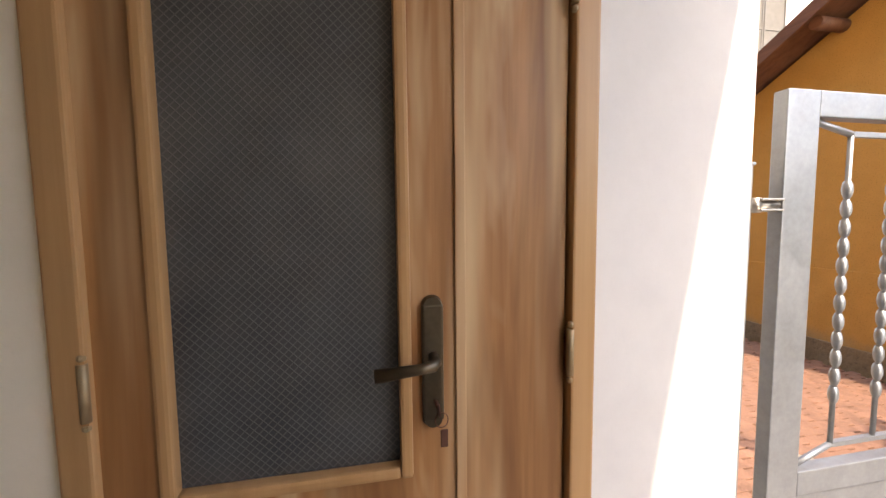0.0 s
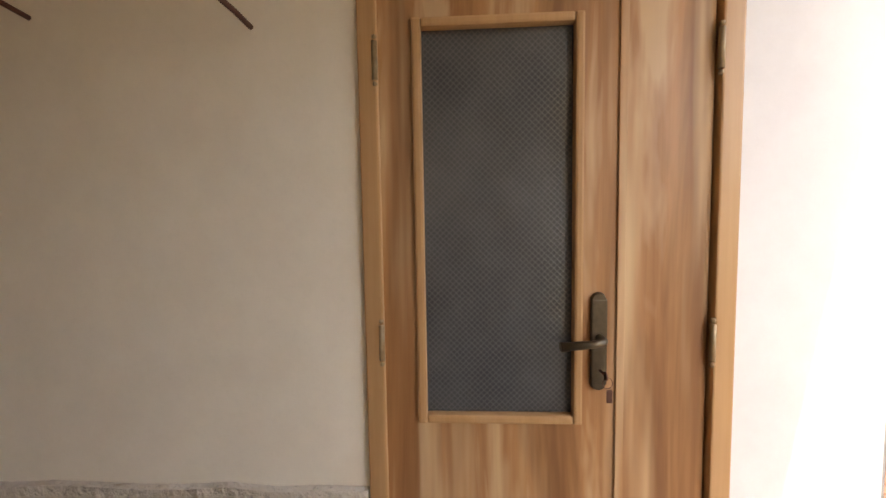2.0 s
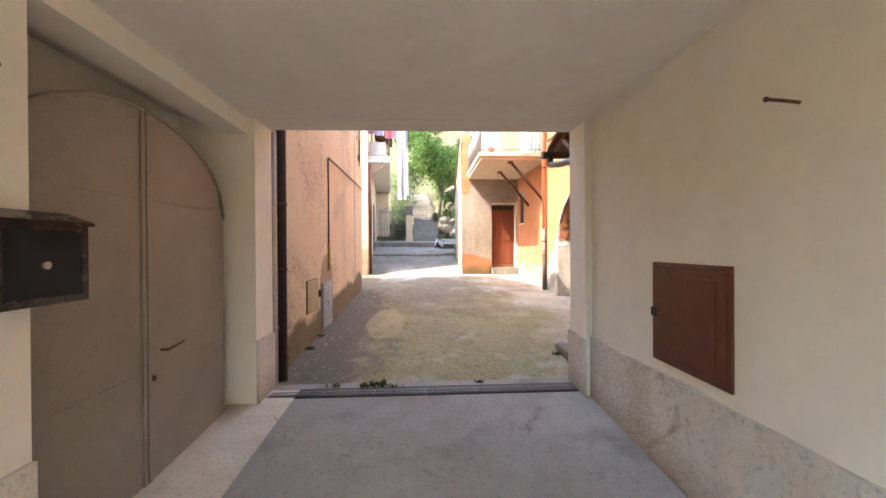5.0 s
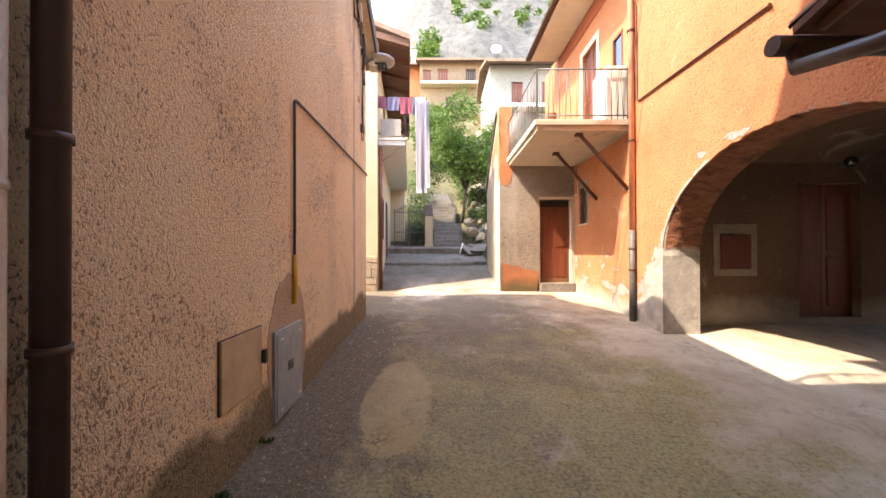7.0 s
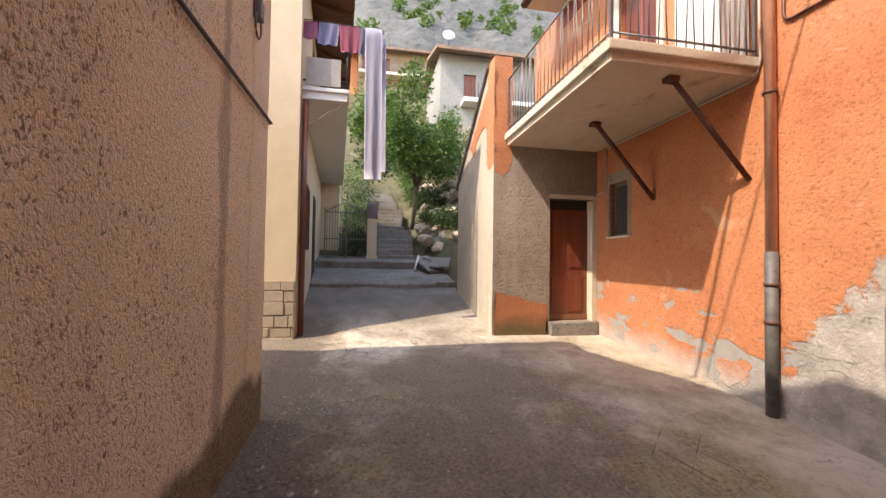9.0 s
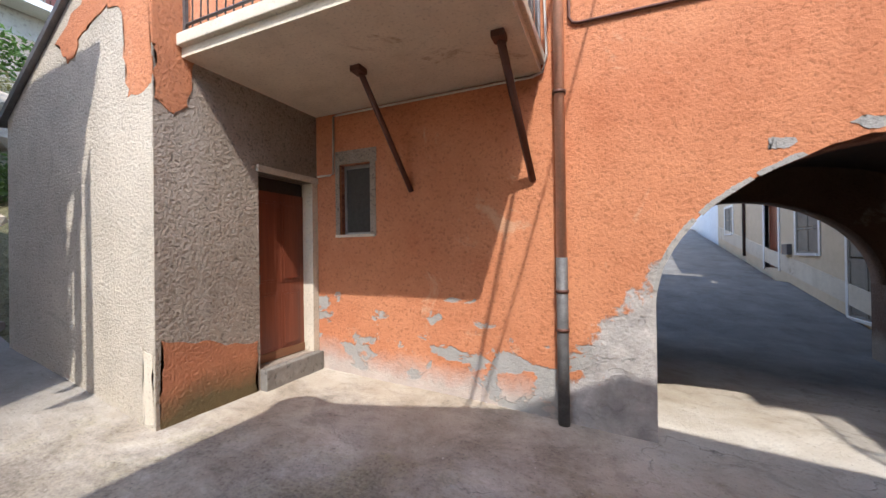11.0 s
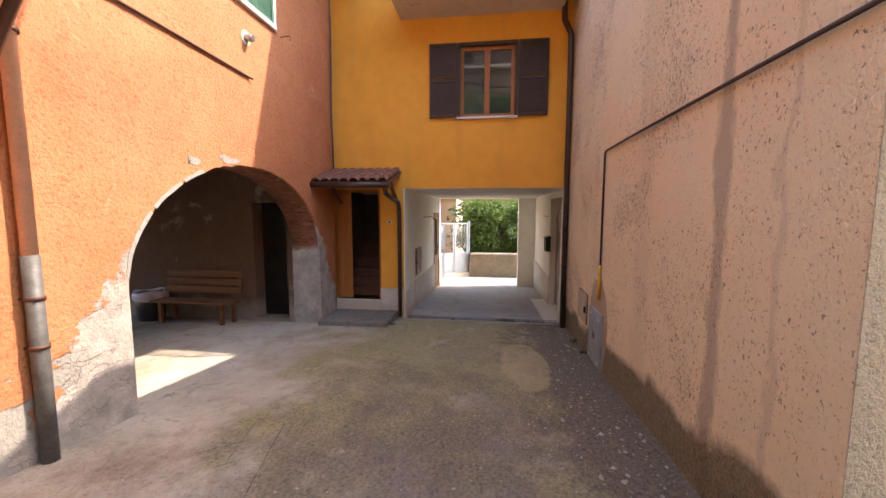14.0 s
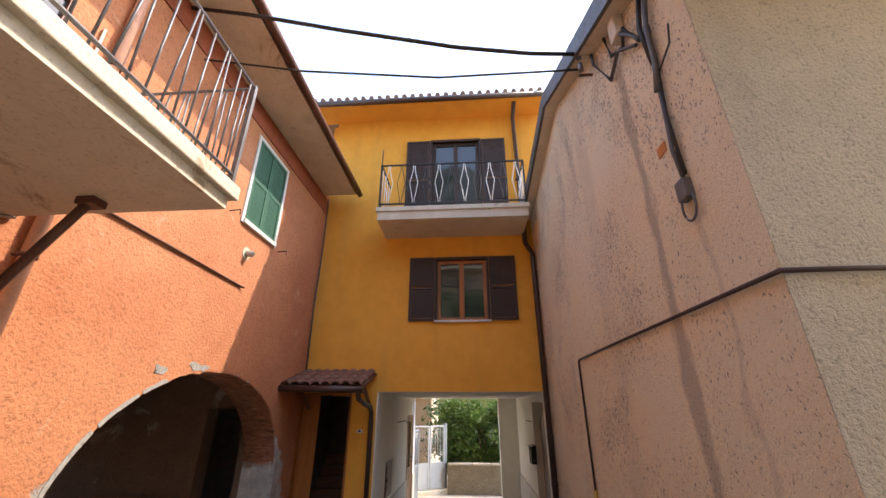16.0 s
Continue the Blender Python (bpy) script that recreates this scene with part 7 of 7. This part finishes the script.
# ---- houses up the hill ----
def hill_house(x, y0, y1, z0, z1, m, label, windows, roof_over=0.9, deep=6):
    d = empty("hill_house", label, "house", at=(x, (y0 + y1) / 2, z0))
    inv = Matrix.Translation((-x, -(y0 + y1) / 2, -z0))
    part("wall", holed("x", x - 0.3, x, y0, y1, z0, z1, [w[:4] for w in windows]), m, d).matrix_parent_inverse = inv
    part("side_wall", boxes((x - deep, x - 0.3, y0, y0 + 0.3, z0, z1), (x - deep, x - 0.3, y1 - 0.3, y1, z0, z1), (x - deep, x - deep + 0.3, y0 + 0.3, y1 - 0.3, z0, z1)), m, d).matrix_parent_inverse = inv
    bm = prism(bmesh.new(), [(x + roof_over, z1 - 0.25), (x + roof_over, z1 - 0.05), (x - deep / 2, z1 + 1.2), (x - deep - 0.5, z1), (x - deep - 0.5, z1 - 0.2), (x - deep / 2, z1 + 1.0)], "y", y0 - 0.4, y1 + 0.4)
    part("roof", bm, M_OLDTILE, d, "weathered tile roof").matrix_parent_inverse = inv
    for a, b, c, e, mm in windows:
        part("window", boxes((x - 0.2, x - 0.15, a, b, c, e), (x - 0.15, x - 0.10, (a + b) / 2 - 0.03, (a + b) / 2 + 0.03, c, e)), mm, d).matrix_parent_inverse = inv
    return d, inv


h, inv = hill_house(-42, -1.6, 6.2, 14.5, 20.6, M_FARPINK, "weathered pink-beige house with a balcony high on the slope", [(0.2, 1.2, 18.4, 19.9, M_REDWOOD), (3.0, 4.0, 18.6, 19.9, M_DARKWOOD), (-1.3, -0.5, 18.4, 19.8, M_REDWOOD), (1.0, 2.0, 15.6, 17.0, M_DARKWOOD)])
part("balcony", boxes((-42, -41.0, -1.5, 5.6, 18.0, 18.25)), M_CONCRETE, h).matrix_parent_inverse = inv
for k in range(30):
    part("rail_bar", tubes((((-41.05, -1.4 + k * 0.235, 18.25), (-41.05, -1.4 + k * 0.235, 19.1)), 0.02), sides=4), M_IRON, h).matrix_parent_inverse = inv
hill_house(-43.5, -5.2, -1.7, 16.0, 20.9, M_ORANGE, "orange-beige house high on the slope", [(-4.4, -3.2, 18.6, 19.9, M_WINWOOD)])
thing("chimney", boxes((-44.4, -43.9, -2.6, -2.1, 20.6, 22.6), (-44.5, -43.8, -2.7, -2.0, 22.6, 22.75)), M_WHITE, "white chimney stack on the tiled roof", "chimney")
h, inv = hill_house(-30.5, 3.9, 11.0, 9.2, 14.6, M_GREYWHITE, "white rendered house with a brown balcony on the slope", [(5.4, 6.2, 11.6, 13.4, M_REDWOOD), (7.5, 8.4, 11.6, 13.4, M_REDWOOD)], 1.0)
part("balcony", boxes((-30.5, -29.5, 5.2, 10.5, 11.3, 11.55)), M_WHITEPAINT, h).matrix_parent_inverse = inv
for k in range(26):
    part("rail_bar", tubes((((-29.55, 5.3 + k * 0.2, 11.55), (-29.55, 5.3 + k * 0.2, 12.5)), 0.02), sides=4), M_RUST, h).matrix_parent_inverse = inv
dish = empty("satellite_dish", "pale satellite dish on the white house eave", "dish", at=(-29.4, 4.2, 14.6))
bm = bmesh.new()
bmesh.ops.create_uvsphere(bm, u_segments=18, v_segments=10, radius=0.38, matrix=pose(-29.4, 4.2, 15.1, 0, 75, 0) @ Matrix.Diagonal((1, 1, 0.22, 1)))
part("reflector", bm, M_DISH, dish).matrix_parent_inverse = Matrix.Translation((29.4, -4.2, -14.6))
part("mast", tubes((((-29.45, 4.2, 14.5), (-29.45, 4.2, 15.1)), 0.03)), M_IRON, dish).matrix_parent_inverse = Matrix.Translation((29.4, -4.2, -14.6))
structure("wall_terrace", boxes((-27.2, -26.8, 2.6, 14, 4.0, 8.8)), M_GREYCAST, "grey stone terrace wall under the white house")

# ---- east of the passage ----
structure("wall_garden", boxes((3.6, 3.9, -2.6, 1.40, -0.9, 0.36), bevel=0.03), plaster("damp_garden_wall", (0.15, 0.115, 0.07), (0.29, 0.235, 0.155), 18, 1.0, 0.03, spots=(0.09, 0.075, 0.04), streak=(0.12, 0.10, 0.055), pit=0.6), "low damp-stained garden wall")
for k, (y, w) in enumerate(((-2.4, 0.7), (-1.68, 0.7), (-0.96, 0.7), (-0.24, 0.7), (0.48, 0.92))):
    structure("coping", boxes((3.56, 3.94, y, y + w - 0.01, 0.36, 0.42), bevel=0.012), M_PALECAST, "grey coping slab")


def yard_gate():
    gx = 3.4
    d = empty("yard_gate", "closed pale grey steel double gate with bars over panels", "gate", at=(gx, 2.5, -0.55))
    inv = Matrix.Translation((-gx, -2.5, 0.55))
    for a, b in ((1.86, 2.52), (2.56, 3.4)):
        fr = bmesh.new()
        for y in (a, b - 0.05):
            box(fr, gx - 0.025, gx + 0.025, y, y + 0.05, -0.5, 1.62)
        for z in (-0.5, 0.30, 1.57):
            box(fr, gx - 0.02, gx + 0.02, a, b, z, z + 0.05)
        leaf = part("leaf", fr, M_GATEGREY, d)
        leaf.matrix_parent_inverse = inv
        part("panel", boxes((gx - 0.008, gx + 0.008, a + 0.05, b - 0.05, -0.46, 0.30)), M_GATEGREY, leaf)
        for y in steps_of(a + 0.1, b - 0.1, 6):
            part("bar", tubes((((gx, y, 0.33), (gx, y, 1.58)), 0.009), sides=6), M_GATEGREY, leaf)
    p = empty("gate_post", "galvanised square gate post beside the garden wall", "post", at=(gx, 1.8, -0.6))
    part("post", boxes((gx - 0.05, gx + 0.05, 1.77, 1.85, -0.8, 1.7), bevel=0.004), M_GALV, p).matrix_parent_inverse = Matrix.Translation((-gx, -1.8, 0.6))
    sill = structure("gate_sill", boxes((gx - 0.2, gx + 0.3, 1.8, 4.4, -0.9, -0.52), bevel=0.01), M_CONCRETE, "pale concrete gate sill")
    # the gate runs askew from the garden wall towards the passage
    turn = Matrix.Translation((3.85, 1.50, 0.10)) @ Matrix.Rotation(radians(38), 4, "Z") @ Matrix.Translation((-gx, -1.82, 0))
    for ob in (d, p, sill):
        ob.matrix_world = turn @ Matrix.Translation(ob.location)


yard_gate()


def twisted_gate():
    gy = 2.27
    d = empty("garden_gate", "open galvanised garden gate with twisted bars", "gate", at=(0.56, gy, -0.3))
    inv = Matrix.Translation((-0.56, -gy, 0.3))
    x0, x1 = 0.592, 1.65
    fr = boxes((x0, x0 + 0.108, gy, gy + 0.04, -0.36, 1.675), (x0 + 0.108, x1, gy, gy + 0.04, 1.605, 1.675), (x0 + 0.108, x1, gy, gy + 0.04, 0.53, 0.605), (x0 + 0.108, x1, gy, gy + 0.04, -0.30, -0.22), (x1, x1 + 0.1, gy, gy + 0.04, -0.36, 1.675), bevel=0.004)
    leaf = part("frame", fr, M_GALV, d)
    leaf.matrix_parent_inverse = inv
    for z, end in ((1.56, 1.60), (0.655, 0.61)):
        part("inner_rail", boxes((x0 + 0.25, x1 - 0.14, gy + 0.012, gy + 0.028, z, z + 0.014)), M_GALV, leaf)
        for xa, xb in ((x0 + 0.108, x0 + 0.252), (x1, x1 - 0.142)):
            part("corner_stay", tubes((((xa, gy + 0.02, end), (xb, gy + 0.02, z + 0.007)), 0.009), sides=6), M_GALV, leaf)
    for k in range(5):
        x = x0 + 0.25 + k * 0.166
        bm = tubes((((x, gy + 0.02, 0.665), (x, gy + 0.02, 1.565)), 0.0075), sides=6)
        for j in range(12):
            z = 0.815 + j * 0.0545
            flat = Matrix.Translation((x, gy + 0.02, z)) @ pose(0, 0, 0, 0, 10, 40) @ Matrix.Diagonal((0.62, 0.5, 1.15, 1))
            bmesh.ops.create_uvsphere(bm, u_segments=8, v_segments=8, radius=0.026, matrix=flat)
        for f in bm.faces:
            f.smooth = True
        part("twisted_bar", bm, M_GALV, leaf)
    part("lower_panel", boxes((x0 + 0.108, x1, gy + 0.012, gy + 0.022, -0.22, 0.53)), M_GALV, leaf)
    h = tubes((((0.516, gy + 0.015, 1.35), (0.516, gy + 0.015, 1.39)), 0.016), (((0.516, gy + 0.015, 1.37), (0.593, gy + 0.015, 1.37)), 0.011), sides=10)
    box(h, 0.515, 0.588, gy - 0.008, gy + 0.03, 1.353, 1.36, bevel=0.002)
    box(h, 0.515, 0.588, gy - 0.008, gy + 0.03, 1.381, 1.388, bevel=0.002)
    part("hinge", h, M_STEEL, d, "worn steel hinge bolt").matrix_parent_inverse = inv
    p = empty("gate_post", "galvanised square gate post beside the white wall", "post", at=(0.48, gy, -0.45))
    part("post", boxes((0.464, 0.503, gy + 0.01, gy + 0.06, -0.5, 1.475), (0.460, 0.507, gy + 0.006, gy + 0.064, 1.475, 1.483), bevel=0.002), M_GALV, p).matrix_parent_inverse = Matrix.Translation((-0.48, -gy, 0.45))


twisted_gate()
NX = 5.85
structure("wall_yellow_neighbour", prism(bmesh.new(), [(3.7, -0.9), (9.2, -0.9), (9.2, 2.05), (3.7, 4.95)], "x", NX, NX + 0.35), M_OCHRE, "aged ochre yellow neighbouring gable wall")
structure("wall_yellow_neighbour_sides", boxes((NX + 0.35, 9.6, 3.7, 3.95, -0.9, 2.6), (NX + 0.35, 9.6, 8.95, 9.2, -0.9, 2.0)), M_OCHRE, "aged ochre yellow outer walls")
structure("trim_neighbour_ledge", boxes((NX - 0.018, NX, 3.7, 9.2, -0.9, 0.60), bevel=0.006), M_OCHRE, "slightly proud lower coat of the ochre wall")
structure("plinth_neighbour", boxes((NX - 0.05, NX - 0.019, 3.7, 9.2, -0.9, -0.42), bevel=0.012), plaster("mossy_wall_foot", (0.13, 0.10, 0.06), (0.27, 0.21, 0.13), 20, 0.9, 0.02, spots=(0.06, 0.06, 0.02)), "dark damp foot of the ochre wall")
def verge(y, lift):
    return 4.95 - (y - 3.7) * 0.527 + lift
structure("roof_neighbour", prism(bmesh.new(), [(3.3, verge(3.3, 0.06)), (9.7, verge(9.7, 0.06)), (9.7, verge(9.7, 0.12)), (3.3, verge(3.3, 0.12))], "x", NX - 0.55, 9.8), M_RAFTER, "brown boarded roof overhang")
structure("trim_neighbour_verge", prism(bmesh.new(), [(3.3, verge(3.3, -0.02)), (9.7, verge(9.7, -0.02)), (9.7, verge(9.7, 0.18)), (3.3, verge(3.3, 0.18))], "x", NX - 0.59, NX - 0.55), M_RAFTER, "brown timber verge board")
structure("roof_neighbour_tiles", prism(bmesh.new(), [(3.3, verge(3.3, 0.125)), (9.7, verge(9.7, 0.125)), (9.7, verge(9.7, 0.20)), (3.3, verge(3.3, 0.20))], "x", NX - 0.5, 9.8), M_OLDTILE, "weathered roof tiles of the ochre house")
for y in (4.3, 5.6, 6.9, 8.2):
    thing("rafter_end", tubes((((NX - 0.48, y, verge(y, -0.06)), (NX + 0.1, y, verge(y, -0.06))), 0.085), sides=12), M_RAFTER, "round brown purlin end under the verge", "rafter", "purlin ends on the ochre house")
hw = empty("white_house", "white house with closed brown louvred shutters", "house", at=(14, 14, -0.5))
inv = Matrix.Translation((-14, -14, 0.5))
part("wall", boxes((8, 24, 14, 20, -0.8, 16)), M_WHITE, hw).matrix_parent_inverse = inv
for x in (13.6, 17.4):
    louvred_leaf("shutter", x, x + 1.0, 6.9, 10.2, (13.90, 13.97), "y", M_SHUTGREY, hw, inv)
    louvred_leaf("shutter", x + 1.05, x + 2.05, 6.9, 10.2, (13.90, 13.97), "y", M_SHUTGREY, hw, inv)
# house and greenery behind the yard gate
structure("backdrop_house_east", boxes((11, 16, 2.75, 3.05, -0.9, 3.0), (11, 11.3, 3.05, 8.5, -0.9, 3.0)), M_HOUSE2, "white house behind the yard gate")
structure("roof_house_east", prism(bmesh.new(), [(10.6, 3.0), (10.6, 3.12), (14, 4.2), (14, 4.05)], "y", 2.45, 8.8), M_OLDTILE, "tiled roof of the white house")
spots = [((4.9 + rnd.uniform(-0.6, 1.4), rnd.uniform(-2.8, 1.45), rnd.uniform(0.2, 2.35)), rnd.uniform(0.35, 0.65)) for k in range(38)] + [((4.5, -2.6 + 0.33 * k, rnd.uniform(0.25, 0.7)), 0.42) for k in range(13)]
fig = empty("fig_bush", "lush green fig bush over the garden wall", "bush", at=(4.8, -0.6, -0.7))
inv = Matrix.Translation((-4.8, 0.6, 0.7))
for c, r in spots[::2]:
    part("stem", tubes((((4.8, -0.6, -0.75), ((4.8 + c[0]) / 2, (c[1] - 0.6) / 2, 0.2), c), [0.05, 0.03, 0.012]), sides=6), M_BARK, fig).matrix_parent_inverse = inv
me = leaves(spots, 19000, 0.10, 41)
me.materials.append(M_LEAF)
ob = new("foliage", me)
ob.parent, ob.matrix_parent_inverse = fig, inv
spots = [((8 + rnd.uniform(-1, 3), rnd.uniform(-6, 2.4), rnd.uniform(-0.3, 2.6)), rnd.uniform(0.6, 1.2)) for k in range(22)] + [((10.2, 1.6 + 0.22 * k, rnd.uniform(0.2, 2.4)), 0.6) for k in range(6)]
bush("garden_bush", spots, 5000, 0.14, 42, M_LEAF2, "dark green garden shrubs")
structure("backdrop_hedge", boxes((26, 26.5, -30, 24, -1, 8.0)), M_LAWN, "far grassy bank")

# paving bricks behind the glazed door's corner
pv = tagged(empty("brick_pavement", at=(3, 5, -0.6)), "worn reddish brick paving with dark joints", "paving", "", "structure")
me = None
rnd2 = random.Random(5)
for i in range(20):
    for j in range(42):
        x, y = 1.6 + i * 0.21 + (0.105 if j % 2 else 0), 2.9 + j * 0.108
        if me is None:
            bm = boxes((-0.103, 0.103, -0.05, 0.05, -0.03, 0.018), bevel=0.006)
            bm2 = bmesh.new()
            me = bpy.data.meshes.new("brick")
            bm.to_mesh(me)
            bm.free()
            bm2.free()
            me.materials.append(M_BRICKPAVE)
        b = new("brick", me)
        b.parent = pv
        b.matrix_parent_inverse = Matrix.Translation((-3, -5, 0.6))
        b.location = (x, y, 0.068 * (-5.2 - x) + rnd2.uniform(-0.003, 0.004))

# ---- weeds, pebbles and grooves ----
def weed(x, y, z, seed, size=0.12):
    rnd = random.Random(seed)
    verts, faces = [], []
    for _ in range(26):
        a, h, w = rnd.uniform(0, 6.28), size * rnd.uniform(0.5, 1.2), size * 0.12
        lean = size * rnd.uniform(0.2, 0.8)
        dx, dy = math.cos(a), math.sin(a)
        ox, oy = rnd.gauss(0, size * 0.35), rnd.gauss(0, size * 0.6)
        i = len(verts)
        verts += [(x + ox - dy * w, y + oy + dx * w, z), (x + ox + dy * w, y + oy - dx * w, z), (x + ox + dx * lean * 0.5 + dy * w, y + oy + dy * lean * 0.5 - dx * w, z + h * 0.7), (x + ox + dx * lean * 0.5 - dy * w, y + oy + dy * lean * 0.5 + dx * w, z + h * 0.7), (x + ox + dx * lean, y + oy + dy * lean, z + h * 0.8)]
        faces += [(i, i + 1, i + 2, i + 3), (i + 3, i + 2, i + 4)]
    me = bpy.data.meshes.new("weed")
    me.from_pydata(verts, [], faces)
    me.materials.append(M_LEAF2)
    return tagged(new("weed", me), "small green weed growing from a joint in the floor", "weed", "weeds along the drain")


for k, (x, y, sz) in enumerate(((-5.13, 0.02, 0.06), (-5.14, 0.16, 0.08), (-5.12, 0.30, 0.05), (-5.16, -0.3, 0.05), (-5.18, 1.2, 0.04), (-5.9, 2.28, 0.05), (-6.4, -0.93, 0.06), (-7.0, -0.93, 0.05))):
    weed(x, y, yard_height(x, y), 60 + k, sz)
rnd = random.Random(12)
verts, faces = [], []
for _ in range(900):
    near = rnd.random() < 0.6
    x = rnd.uniform(-11.5, -5.4)
    y = -0.9 + abs(rnd.gauss(0, 0.45)) if near else rnd.uniform(-0.9, 3.4)
    r = rnd.uniform(0.004, 0.013) if rnd.random() < 0.93 else rnd.uniform(0.015, 0.028)
    z = yard_height(x, y)
    i = len(verts)
    for q in ((1, 0, 0), (0, 1, 0), (-1, 0, 0), (0, -1, 0), (0, 0, 0.8), (0, 0, -0.6)):
        verts.append((x + q[0] * r * rnd.uniform(0.6, 1.3), y + q[1] * r * rnd.uniform(0.6, 1.3), z + q[2] * r))
    for a, b in ((0, 1), (1, 2), (2, 3), (3, 0)):
        faces += [(i + a, i + b, i + 4), (i + b, i + a, i + 5)]
me = bpy.data.meshes.new("pebbles")
me.from_pydata(verts, [], faces)
me.materials.append(simple("pebble_stone", (0.36, 0.32, 0.27), 0.9, 0.0, 0.5, 40))
tagged(new("pebbles", me), "small loose pebbles scattered over the yard", "pebbles", "", "stuff")
for k, (xa, ya, xb, yb) in enumerate(((-10.55, 2.55, -10.05, 2.0), (-10.25, 2.62, -9.8, 2.1), (-10.7, 2.2, -9.75, 2.45), (-10.6, 1.95, -9.7, 2.2))):
    bm = tubes((((xa, ya, yard_height(xa, ya) - 0.004), ((xa + xb) / 2, (ya + yb) / 2, yard_height((xa + xb) / 2, (ya + yb) / 2) - 0.003), (xb, yb, yard_height(xb, yb) - 0.003)), 0.005), sides=5)
    structure("pavement_groove", bm, M_BLACK, "dark groove scored into the concrete")
